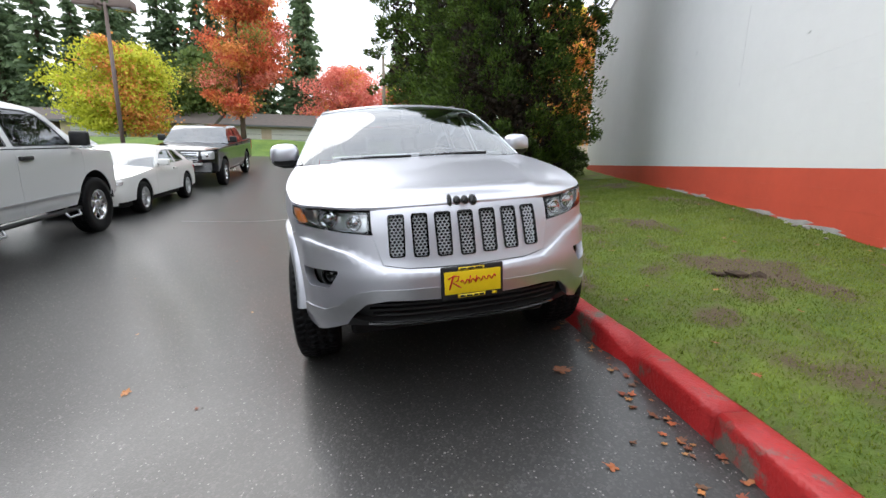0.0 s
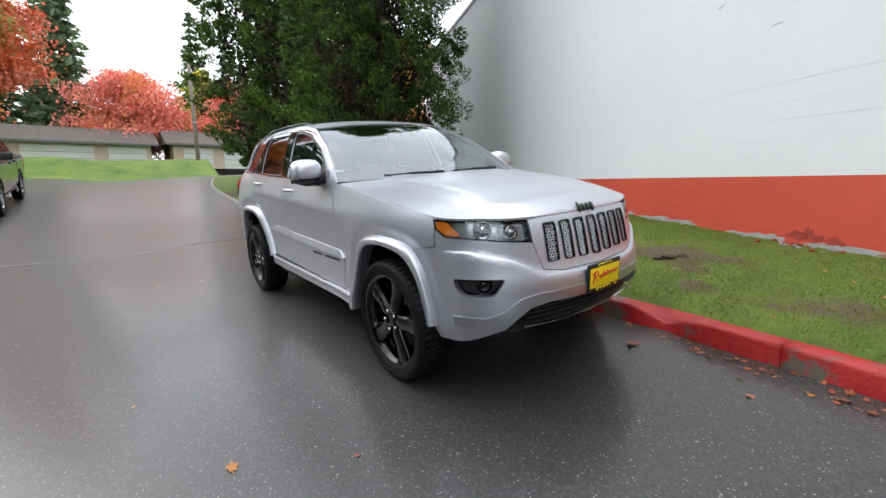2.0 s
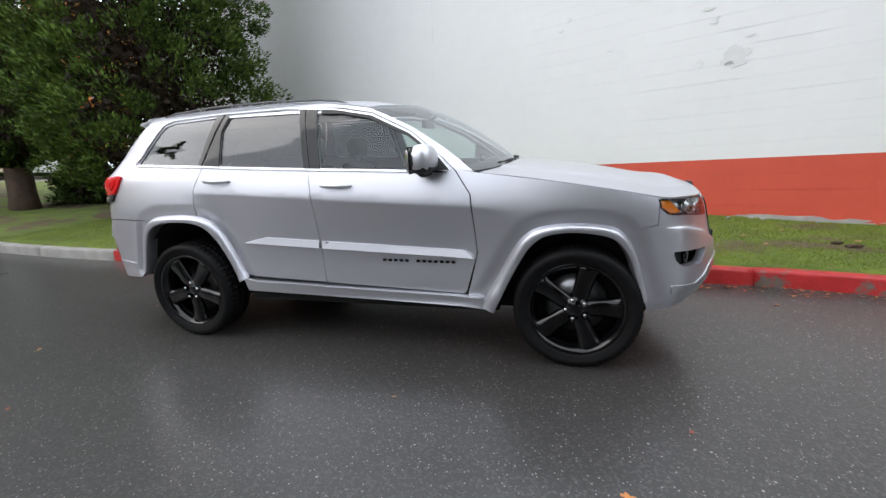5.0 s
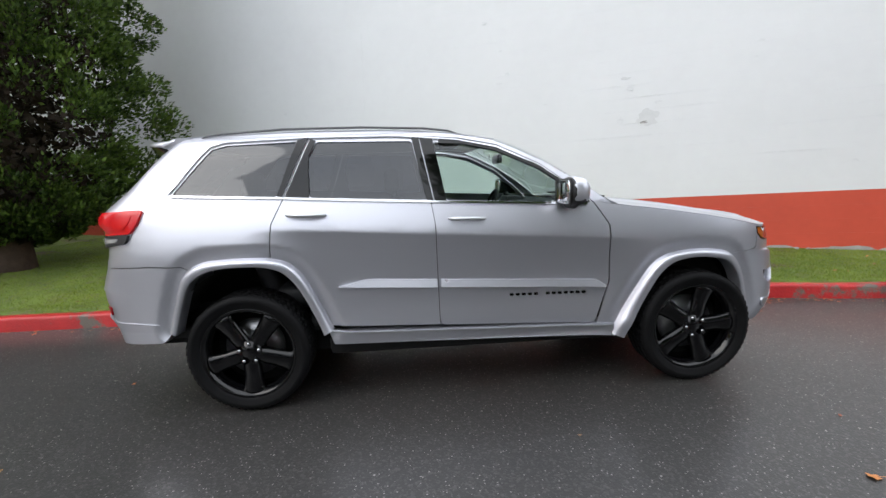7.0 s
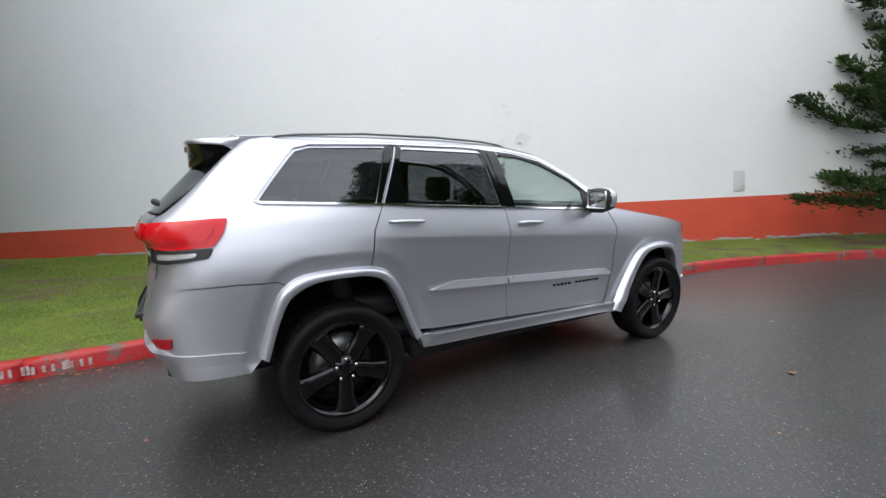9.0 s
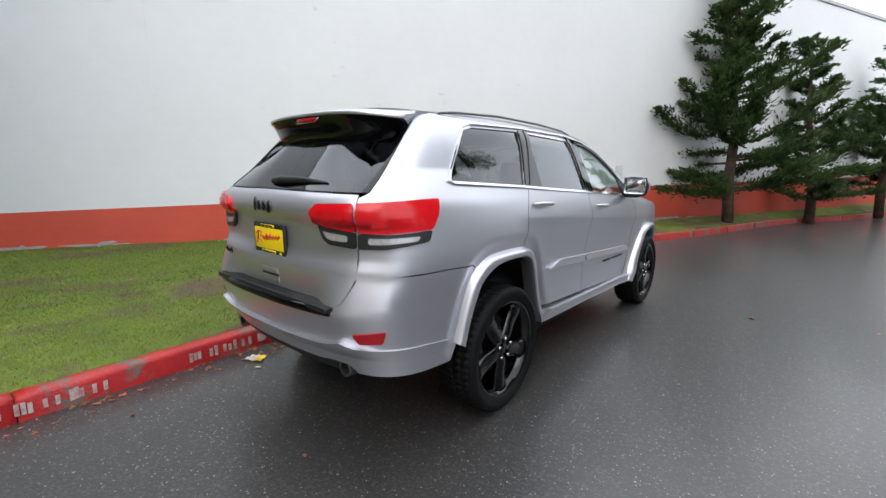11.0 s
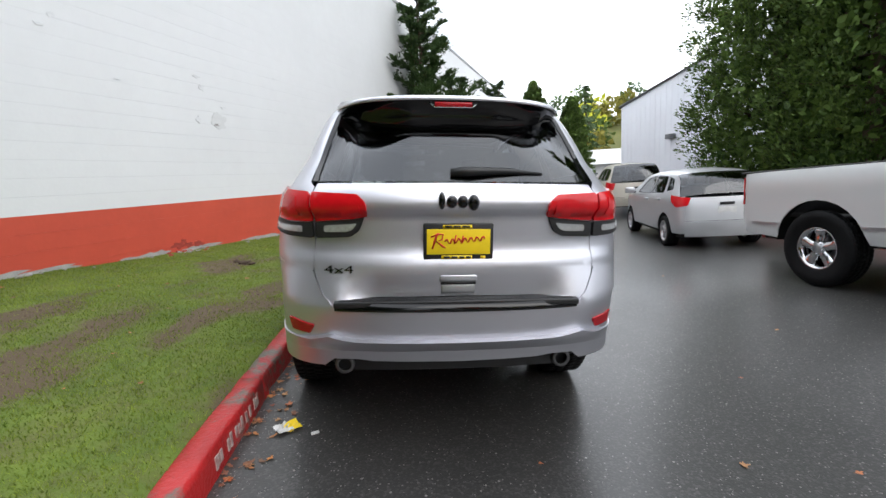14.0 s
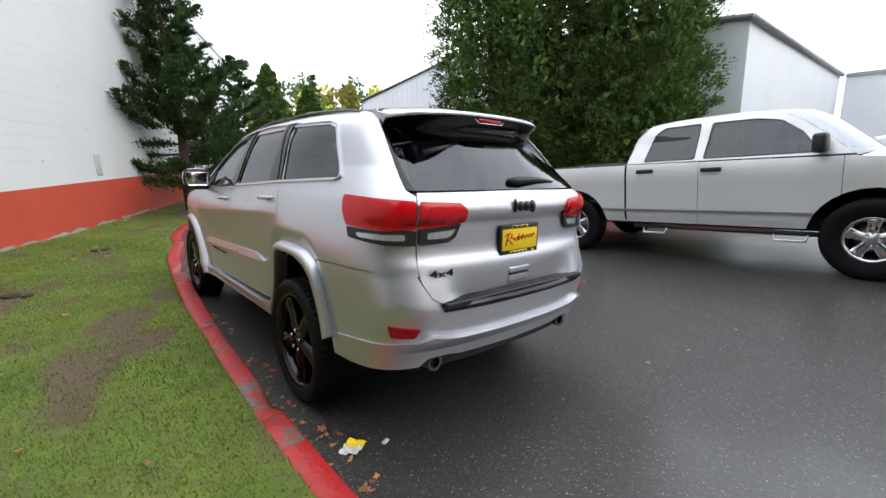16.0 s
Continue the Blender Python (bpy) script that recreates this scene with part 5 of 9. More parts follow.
def emblem(y, z, facing, tilt, k):
    """A four-part name emblem drawn as plain rounded shapes."""
    m = pose(0, y, z, 90 - tilt, 0, 0 if facing < 0 else 180)
    for cx, cz, rx, rz in ((-0.078, 0.0, 0.013, 0.034), (-0.034, -0.005, 0.021, 0.025), (0.014, -0.005, 0.021, 0.025), (0.062, -0.008, 0.022, 0.031)):
        prof = [(0.0055, 0.0), (0.005, 0.62), (0.002, 0.88), (-0.004, 1.0)]
        ob = part("emblem", lathe(prof, 20, "z"), M_GLOSSBLACK, suv, "dark raised emblem", m=m @ pose(cx * k, cz * k, 0.003) @ Matrix.Diagonal((rx * k, rz * k, 1, 1)))
        part("emblem_edge", lathe([(0.001, 0.0), (0.001, 1.12), (-0.004, 1.14)], 20, "z"), M_RAIL, ob)


emblem(2.447, 1.215, 1, 4, 1.0)
emblem(-2.228, 1.004, -1, 30, 0.85)

# tail
M_DARKMETAL = material("dark_exhaust_metal", (0.14, 0.14, 0.145), rough=0.3, metal=0.9, vary=0.2, scale=20)
TB = [RX(0.0, 0.752), RX(0.565, 0.752), RX(0.615, 0.79), RX(0.648, 0.86), RX(0.668, 0.915), RY(2.2, 0.922), RY(2.0, 0.927), RY(1.80, 0.918), (SUV.L - RM[9][0], RM[9][1] - 0.005), (SUV.L - RM[10][0], RM[10][1]), (SUV.L - RM[11][0], RM[11][1]), (SUV.L - RM[12][0], RM[12][1]), RY(1.965, 0.45), RX(0.72, 0.43), RX(0.64, 0.43), RX(0.585, 0.47), RX(0.47, 0.472), RX(0.40, 0.462), RX(0.0, 0.455)]
TBF = TB + [(-s, z) for s, z in TB[-2:0:-1]]
REFL = rounded([RX(0.645, 0.652), RX(0.775, 0.672), RX(0.765, 0.612), RX(0.672, 0.606)], 0.01, 2)
SUV.panel("rear_bumper", TBF, M_SILVER, suv, rear=True, depth=0.05, h=0.032)
for sd in BOTH:
    SUV.panel("rear_reflector", REFL, M_LAMPDARKRED, suv, "dark red reflector", off=0.008, depth=0.01, rear=True, sides=(sd,), h=0.03)
LIP = [RX(0.0, 0.583), RX(0.46, 0.588), RX(0.52, 0.596), RX(0.585, 0.612), RX(0.66, 0.590), RX(0.76, 0.575), RY(2.1, 0.575), RY(1.98, 0.565), RY(1.975, 0.47), RX(0.72, 0.45), RX(0.64, 0.45), RX(0.585, 0.49), RX(0.47, 0.492), RX(0.40, 0.478), RX(0.0, 0.47)]
SUV.panel("bumper_lip", LIP + [(-s, z) for s, z in LIP[-2:0:-1]], M_SILVER, suv, rear=True, off=lambda s, z: (0.028 - 0.42 * max(0.0, 0.585 - z)) * (1 - 0.72 * step01((abs(s) - RX(0.64, 0)[0]) / 0.16)), depth=0.03, h=0.02)
for sd in BOTH:
    SUV.panel("ledge_corner", [RX(0.50, 0.742), RX(0.60, 0.744), RX(0.645, 0.785), RX(0.668, 0.845), RX(0.632, 0.852), RX(0.595, 0.812), RX(0.50, 0.790)], M_SILVER, suv, rear=True, off=-0.010, rim=False, h=0.02, sides=(sd,))
SUV.panel("diffuser", [RX(-0.68, 0.47), RX(0.68, 0.47), RX(0.56, 0.39), RX(-0.56, 0.39)], M_BLACKTRIM, suv, rear=True, off=-0.035, rim=False)
part("step_pad", box(-0.555, 2.365, 0.744, 0.555, 2.472, 0.772, 0.006), M_BLACKTRIM, suv, "ribbed black step pad")
for q in range(5):
    part("pad_rib", box(-0.53, 2.392 + 0.015 * q, 0.770, 0.53, 2.398 + 0.015 * q, 0.775), M_BLACKTRIM, suv)
SUV.panel("pad_edge", ribbon([RX(-0.545, 0.742), RX(0, 0.740), RX(0.545, 0.742)], 0.026), M_GLOSSBLACK, suv, rear=True, off=0.012, depth=0.02)
GATE = [RX(0.0, 0.779), RX(0.40, 0.776), RX(0.556, 0.766), RX(0.611, 0.795), RX(0.644, 0.863), RX(0.656, 0.92), RX(0.657, 1.286), RX(0.0, 1.292)]
SUV.panel("tailgate", GATE + [(-s, z) for s, z in GATE[-2:0:-1]], M_SILVER, suv, rear=True, depth=0.03, h=0.035, lines=[[RX(-0.65, 1.150), RX(0, 1.150), RX(0.65, 1.150)], [RX(-0.65, 1.172), RX(0, 1.172), RX(0.65, 1.172)], [RX(-0.6, 0.918), RX(0, 0.918), RX(0.6, 0.918)]])
RG = [RX(0.0, 1.300), (SEAM[-1][0] - 0.002, 1.298)] + [(a - 0.002, z) for a, z in SEAM[-2:0:-1]] + [RX(0.0, 1.660)]
SUV.panel("rear_screen", RG + [(-s, z) for s, z in RG[-2:0:-1]], M_TINTGLASS, suv, "dark tinted rear window", rear=True, off=-0.004, rim=False, h=0.06)
for sd in BOTH:
    SUV.panel("screen_border", [(a - 0.003, z) for a, z in SEAM[:0:-1]] + [(a - 0.045, z) for a, z in SEAM[1:]], M_GLOSSBLACK, suv, rear=True, off=0.001, depth=0.004, sides=(sd,))
# spoiler: silver top with a thin lip, over a gloss black face that drops to the glass
sv, sf = [], []
NU, NR = 40, 9
for j in range(NU + 1):
    u = -1 + 2 * j / NU
    e = abs(u)
    x = 0.578 * u
    zt = 1.704 - 0.030 * e ** 2.5
    zb = 1.546 - 0.012 * e * e + 0.10 * max(0.0, (e - 0.70) / 0.30) ** 2.0
    g = SUV.at(*SUV.RW(max(0.03, abs(x) * 0.985), zb), 0.010, True)
    ty = max(g.y + 0.004, 2.176 - 0.03 * e * e - 0.16 * e ** 7)
    zl = zt - 0.020
    ring = [(1.80, 1.738 - 0.030 * e ** 2), (1.90, 1.733 - 0.030 * e ** 2), (ty - 0.08, zt + 0.014), (ty - 0.018, zt + 0.004), (ty, zt - 0.006), (ty - 0.001, zl), (ty - 0.012, zl - 0.006), (g.y * 0.6 + ty * 0.4 - 0.006, zb * 0.55 + zl * 0.45), (g.y, zb), (g.y - 0.10, zb + 0.004)]
    for q, (yy, zz) in enumerate(ring):
        sv.append((x * (1.0 if q < 7 else 0.985), min(yy, ty), zz))
for j in range(NU):
    for q in range(NR):
        a = j * 10 + q
        sf.append((a, a + 10, a + 11, a + 1))
sf.append(tuple(range(10)))
sf.append(tuple(range(NU * 10 + 9, NU * 10 - 1, -1)))
me = mesh_from("roof_spoiler", sv, sf, M_SILVER, True)
me.materials.append(M_GLOSSBLACK)
for k, p in enumerate(me.polygons):
    if k < NU * NR and k % NR >= 5:
        p.material_index = 1
me.polygons.foreach_set("use_smooth", [k < NU * NR for k in range(len(me.polygons))])
sp = part("roof_spoiler", me, None, suv, "silver roof spoiler over a gloss black face", smooth=False)
part("high_stop_lamp", box(-0.092, 2.135, 1.652, 0.092, 2.174, 1.676, 0.006), M_LAMPDARKRED, sp, "dark red high stop lamp")
part("lamp_strip", tube([(-0.118, 2.166, 1.672), (-0.092, 2.172, 1.650), (0.092, 2.172, 1.650), (0.118, 2.166, 1.672)], 0.0025, 6), M_CHROME, sp, "bright strip under the stop lamp")
# rear wiper
part("rear_wiper", tube([(0.03, 2.355, 1.335), (-0.05, 2.36, 1.342), (-0.22, 2.345, 1.345), (-0.40, 2.325, 1.335)], [0.02, 0.022, 0.016, 0.005], 8), M_BLACKTRIM, suv, "black rear wiper")
# gate handle
gh = part("gate_handle", box(-0.088, 2.385, 0.846, 0.088, 2.432, 0.884, 0.010), M_SILVER, suv, "silver gate handle")
part("handle_recess", box(-0.078, 2.388, 0.792, 0.078, 2.424, 0.838, 0.008), M_SATIN, suv)
part("handle_slot", box(-0.080, 2.40, 0.836, 0.080, 2.428, 0.848), M_BLACKTRIM, suv)
bd = part("drive_badge", text_mesh("4x4", 0.062, 0.003), M_GLOSSBLACK, suv, "black 4x4 badge", smooth=False, m=pose(0.535, 2.403, 0.905, 90, 0, 180 - 8) @ Matrix.Diagonal((1.45, 0.8, 1, 1)))
# tail lamps in two pieces, red over clear
for sd in BOTH:
    for poly, red in (([RX(0.408, 1.205), RX(0.445, 1.236), RX(0.650, 1.243), RX(0.650, 1.118), RX(0.47, 1.134), RX(0.405, 1.152)], True), ([RX(0.664, 1.243), RX(0.78, 1.250), RY(2.08, 1.262), RY(2.016, 1.262), RY(2.04, 1.19), RY(2.085, 1.128), RX(0.78, 1.115), RX(0.664, 1.117)], True), ([RX(0.42, 1.144), RX(0.47, 1.130), RX(0.650, 1.114), RX(0.650, 1.043), RX(0.49, 1.050), RX(0.45, 1.075)], False), ([RX(0.664, 1.113), RX(0.78, 1.111), RY(2.088, 1.124), RY(2.11, 1.075), RX(0.78, 1.047), RX(0.664, 1.043)], False)):
        lamp = SUV.panel("tail_lamp", rounded(poly, 0.012, 3), M_LAMPRED if red else M_BLACKTRIM, suv, "glossy red tail lamp" if red else "dark lower tail lamp", rear=True, off=0.016, depth=0.03, sides=(sd,), h=0.03)[0]
        cs, cz = sum(p[0] for p in poly) / len(poly), sum(p[1] for p in poly) / len(poly)
        k = (0.72, 0.62) if red else (0.66, 0.42)
        inner = [(cs + (s - cs) * k[0], cz + (z - cz) * k[1]) for s, z in poly]
        if red:
            SUV.panel("lamp_band", rounded(inner, 0.01, 2), M_LAMPRED, lamp, off=0.020, rear=True, depth=0.006, sides=(sd,), h=0.03)
        else:
            SUV.panel("reverse_lamp", rounded(inner, 0.01, 2), M_LAMPCLEAR, lamp, "clear reversing lamp", off=0.019, rear=True, depth=0.006, sides=(sd,), h=0.03)
    ex = part("exhaust_tip", lathe([(0.0, 0.030), (0.004, 0.043), (-0.002, 0.045), (-0.16, 0.045)], 28), M_DARKMETAL, suv, "dark metal exhaust tip", m=pose(sd * 0.53, 2.35, 0.432, 0, 0, 90))
    part("bore", lathe([(-0.08, 0.0), (-0.08, 0.040), (0.0, 0.0405)], 24), M_SHADOW, ex)

# handles and mirrors
for sd in BOTH:
    for ya, yb, z in ((0.182, -0.051, 1.145), (1.158, 0.919, 1.202)):
        pts = []
        for k in range(9):
            t = k / 8
            yy = ya + (yb - ya) * t
            p = SUV.at(*Y(yy, z), 0.006 + 0.030 * math.sin(math.pi * t) ** 0.5)
            pts.append((sd * p.x, yy, z + 0.006 - 0.008 * t))
        bm = bmesh.new()
        rr = bm_tube(bm, pts, [0.006, 0.011, 0.013, 0.0135, 0.0135, 0.0135, 0.013, 0.011, 0.006], 10)
        bmesh.ops.recalc_face_normals(bm, faces=bm.faces)
        part("door_handle", bm, M_SATIN, suv, "silver pull handle")
        ym = (ya + yb) / 2
        SUV.panel("handle_cup", [Y(ym + 0.055 * math.cos(a), z - 0.006 + 0.022 * math.sin(a)) for a in (2 * math.pi * q / 16 for q in range(16))], M_SILVER, suv, off=0.003, depth=0.004, sides=(sd,), h=0.03)
    # mirror: rounded housing on a black foot
    mv, mf = [], []
    secs = [(0.88, 0.30), (0.895, 0.72), (0.92, 0.92), (0.97, 1.0), (1.03, 0.98), (1.07, 0.86), (1.09, 0.60), (1.098, 0.25)]
    for xx, k in secs:
        for q in range(40):
            a = 2 * math.pi * q / 40
            cy, sy_ = math.cos(a), math.sin(a)
            ee = 0.78
            yy = -0.565 + math.copysign(abs(cy) ** ee, cy) * 0.075 * k * (1.25 if cy < 0 else 0.62)
            zz = 1.292 + math.copysign(abs(sy_) ** ee, sy_) * 0.088 * k - 0.02 * (xx - 0.98)
            mv.append((sd * xx, yy, zz))
    for i in range(len(secs) - 1):
        for q in range(40):
            a, b = i * 40 + q, i * 40 + (q + 1) % 40
            mf.append((a, b, b + 40, a + 40) if sd > 0 else (b, a, a + 40, b + 40))
    mf.append(tuple(range(40)))
    mf.append(tuple(range(len(mv) - 40, len(mv))))
    bm = bmesh.new()
    vs = [bm.verts.new(v) for v in mv]
    for f in mf:
        bm.faces.new([vs[q] for q in f])
    bmesh.ops.recalc_face_normals(bm, faces=bm.faces)
    for f in bm.faces:
        f.material_index = 1 if f.calc_center_median().z < 1.243 or f.calc_center_median().y > -0.550 else 0
    mi = part("door_mirror", bm, M_SILVER, suv, "silver door mirror over a black lower half")
    mi.data.materials.append(M_BLACKTRIM)
    part("mirror_glass", box(sd * 0.90, -0.521, 1.222, sd * 1.08, -0.515, 1.358, 0.02), M_CHROME, mi, "mirror glass")
    part("mirror_frame", box(sd * 0.893, -0.527, 1.212, sd * 1.088, -0.519, 1.368, 0.003), M_BLACKTRIM, mi)
    part("mirror_foot", tube([(sd * 0.86, -0.575, 1.215), (sd * 0.90, -0.575, 1.212), (sd * 1.0, -0.572, 1.216), (sd * 1.075, -0.568, 1.225)], [0.030, 0.028, 0.030, 0.012], 10), M_BLACKTRIM, mi)

# wheels: black five-spoke
for sd in BOTH:
    for yy in (-1.457, 1.457):
        wheel(suv, sd * 0.893, yy, 0.357, 0.379, 0.285, 0.255, M_GLOSSBLACK, sd, turn=180 if yy > 0 else 200)

# cabin
part("dashboard", box(-0.70, -0.90, 0.95, 0.70, -0.42, 1.19, 0.06, 3), M_DARKIN, suv)
part("cabin_floor", box(-0.72, -0.6, 0.42, 0.72, 2.1, 0.50), M_DARKIN, suv)
part("centre_console", box(-0.12, -0.5, 0.5, 0.12, 0.5, 0.86, 0.03), M_DARKIN, suv)
part("headliner", box(-0.60, 0.0, 1.655, 0.60, 1.85, 1.672, 0.005), M_DARKIN, suv)
part("instrument_hood", box(0.22, -0.60, 1.16, 0.56, -0.44, 1.22, 0.03, 3), M_DARKIN, suv)


def seat(x, y, w, parent):
    s = part("seat", box(x - w / 2, y - 0.27, 0.55, x + w / 2, y + 0.25, 0.72, 0.06, 3), M_SEAT, parent, "black leather seat")
    bm = box(x - w / 2, y + 0.16, 0.66, x + w / 2, y + 0.30, 1.26, 0.06, 3)
    for v in bm.verts:
        v.co.y += (v.co.z - 0.66) * 0.28
    part("backrest", bm, M_SEAT, s)
    bm = box(x - 0.13, y + 0.33, 1.30, x + 0.13, y + 0.44, 1.48, 0.045, 3)
    part("headrest", bm, M_SEAT, s)
    for dx in (-0.05, 0.05):
        part("headrest_post", tube([(x + dx, y + 0.385, 1.2), (x + dx, y + 0.385, 1.34)], 0.007, 6), M_CHROME, s)


for x in (-0.38, 0.38):
    seat(x, 0.15, 0.52, suv)
    seat(x, 1.12, 0.56, suv)
st = part("steering_wheel", lathe([(0.018 * math.cos(a), 0.185 + 0.018 * math.sin(a)) for a in (2 * math.pi * q / 10 for q in range(11))], 36), M_DARKIN, suv, m=pose(0.38, -0.30, 1.10, 0, -24, 90))
part("hub", lathe([(0.02, 0.0), (0.02, 0.06), (-0.03, 0.07), (-0.05, 0.0)], 20), M_DARKIN, st)
for a in (0, 120, 240):
    part("spoke", box(-0.012, -0.018, 0.05, 0.008, 0.018, 0.18, 0.004), M_DARKIN, st, m=pose(0, 0, 0, a, 0, 0))
rm = part("inside_mirror", box(-0.12, -0.33, 1.50, 0.12, -0.29, 1.57, 0.015, 3), M_BLACKTRIM, suv, "inside mirror")
part("stalk", tube([(0, -0.33, 1.56), (0, -0.40, 1.61)], 0.012, 8), M_BLACKTRIM, rm)
part("window_sticker", box(0.44, -0.335, 1.565, 0.53, -0.332, 1.60), M_WHITE, suv, "small white sticker")

# ---- other parked vehicles ----
def paint(name, color, rough=0.36, metal=0.5):
    return material(name, color, rough=rough, metal=metal, coat=0.7, vary=0.012, scale=300)


M_TRUCKSILVER = paint("light_silver_paint", (0.69, 0.70, 0.70), metal=0.3)
M_COUPEWHITE = paint("white_paint", (0.78, 0.78, 0.76), metal=0.0)
M_PICKUPBLACK = material("black_paint", (0.005, 0.005, 0.006), rough=0.12, coat=0.25, vary=0.012, scale=300)
M_HATCHSILVER = paint("bright_silver_paint", (0.55, 0.56, 0.58))
M_VANBEIGE = paint("beige_paint", (0.55, 0.51, 0.44), metal=0.3)
M_GREYBLUE = paint("dark_grey_paint", (0.10, 0.11, 0.12), metal=0.3)


def clip(poly, a, b):
    """The part of an outline with first coordinate between a and b."""
    for lim, sg in ((a, 1), (b, -1)):
        out = []
        for p, q in zip(poly, poly[1:] + poly[:1]):
            ip, iq = sg * (p[0] - lim) >= 0, sg * (q[0] - lim) >= 0
            if ip:
                out.append(p)
            if ip != iq:
                t = (lim - p[0]) / (q[0] - p[0])
                out.append((lim, p[1] + (q[1] - p[1]) * t))
        poly = out
    clean = []
    for p in poly:
        if not clean or math.dist(p, clean[-1]) > 1e-4:
            clean.append(p)
    return clean


def seat_on(x, y, yaw, base, track):
    """A pose on the road that tilts as the four wheels stand."""
    q = math.radians(yaw)
    f, s = Vector((math.sin(q), -math.cos(q))), Vector((math.cos(q), math.sin(q)))
    h = lambda a, b: road_z(x + f.x * a + s.x * b, y + f.y * a + s.y * b)
    F, B, L, R = h(base / 2, 0), h(-base / 2, 0), h(0, track / 2), h(0, -track / 2)
    z = (F + B + L + R) / 4
    return pose(x, y, z, 0, 0, yaw) @ pose(0, 0, 0, math.degrees(math.atan2(B - F, base)), -math.degrees(math.atan2(L - R, track)), 0)


def vehicle(name, label, m, mat, w, y0, y1, base, wr, rim, sill, nose, hood, belt, roof, windows, doors, lamps, bed=None, rear_glass=None, tumble=0.42, rim_mat=None, glass_mat=None, shift=0.0, chrome=False, bumper_mat=None, wheel_style="five", tail_z=(0.75, 1.0), handles=(), step=None, mould=None, full=True):
    """A parked vehicle, its front towards -y. nose: height of the bonnet's edge in front; hood: edge points back to the screen; roof: edge points from the screen's foot over the roof to the rear."""
    t = thing(name, label, "car", m=m)
    yf, yr = -base / 2 + shift, base / 2 + shift
    rear_tab = [(0.1, -0.1), (sill, -0.03), (sill + 0.2, 0.03), (belt * 0.75, 0.02), (belt, -0.02)]
    rt = roof[-1] if not bed else (y1, belt)
    if not bed:
        top = roof[-1][1]
        rear_tab += [(belt + 0.06, -0.05), (max(top, belt + 0.1), -(y1 - roof[-1][0])), (max(p[1] for p in roof) + 0.1, -(y1 - roof[-1][0]) - 0.3)]
    else:
        rear_tab += [(belt + 0.5, -0.02)]
    tb = belt
    sh = Shell([(0, y0), (0.45 * w, y0 + 0.03), (0.75 * w, y0 + 0.13), (0.92 * w, y0 + 0.32), (0.985 * w, y0 + 0.7), (w, y0 + 1.3), (w, 0), (w, y1 - 1.1), (0.985 * w, y1 - 0.5), (0.94 * w, y1 - 0.2), (0.8 * w, y1 - 0.06), (0.45 * w, y1 - 0.015), (0, y1)] if not bed else [(0, y0), (0.45 * w, y0 + 0.03), (0.75 * w, y0 + 0.1), (0.93 * w, y0 + 0.28), (0.985 * w, y0 + 0.7), (w, y0 + 1.3), (w, 0), (w, y1 - 1.1), (0.995 * w, y1 - 0.2), (0.95 * w, y1 - 0.04), (0.8 * w, y1 - 0.01), (0.4 * w, y1), (0, y1)],
               side=[(0.1, -0.06), (sill, -0.035), (sill + 0.12, -0.005), (belt * 0.72, 0.0), (belt * 0.86, 0.006), (belt - 0.05, -0.004), (belt + 0.02, -0.025), (belt + 0.25, -0.03 - tumble * 0.25), (max(p[1] for p in roof) - 0.06, -0.03 - tumble * (max(p[1] for p in roof) - belt - 0.06)), (max(p[1] for p in roof) + 0.08, -0.12 - tumble * (max(p[1] for p in roof) - belt + 0.05))],
               front=[(0.1, -0.12), (sill, -0.05), (sill + 0.2, 0.0), (nose - 0.2, 0.0), (nose - 0.05, -0.04), (nose, -0.09), (nose + 0.3, -0.7), (2.2, -2.0)], rear=rear_tab)
    Y, FX, RX = sh.Y, sh.FX, sh.RX
    ra = wr + (0.11 if bed else 0.07)
    arch = lambda yc: [(yc + ra * math.cos(a), max(sill, wr + ra * math.sin(a))) for a in [math.pi * (1 - q / 14) for q in range(15)]]
    top = [(p[0], p[1]) for p in hood] + [(roof[0][0], roof[0][1])]
    hi = [Y(*p) for p in top]
    s0, s1 = FX(0.80 * w, 0)[0], sh.L - RX(0.80 * w, 0)[0]
    rear_top = belt if bed else roof[-1][1] if roof[-1][1] < belt + 0.25 else belt + 0.02
    upper = [(s0, nose - 0.01)] + [p for p in hi if p[0] > s0 + 0.02] + [Y(doors[-1], belt), (s1, belt if bed else min(rear_top, belt + 0.02))]
    low = [Y(p[0], p[1]) for p in arch(yf)] + [Y(p[0], p[1]) for p in arch(yr)]
    lower = [(s0, sill + 0.06)] + low + [(s1, sill + 0.06)]
    side = upper + lower[::-1]
    cuts = [s0] + [Y(d, 0)[0] for d in doors] + [s1]
    names = ["front_fender"] + ["door"] * (len(doors) - 1) + ["bed_side" if bed else "quarter_panel"]
    for nm, a, b in zip(names, cuts, cuts[1:]):
        pc = clip(side, a + 0.003, b - 0.003)
        if len(pc) > 2:
            sh.panel(nm, pc, mat, t, sides=(1, -1), h=0.09)
    # cabin frame and glass
    frame_top = [Y(*p) for p in roof]
    cab_end = roof[-1]
    cab = frame_top + ([Y(cab_end[0], belt - 0.005)] if cab_end[1] > belt + 0.01 else []) + [Y(roof[0][0] + 0.02, belt - 0.005)]
    wins = [rounded([Y(*p) for p in wd], 0.03, 3) for wd in windows]
    sh.panel("cabin_frame", cab, mat, t, sides=(1, -1), holes=wins, h=0.1)
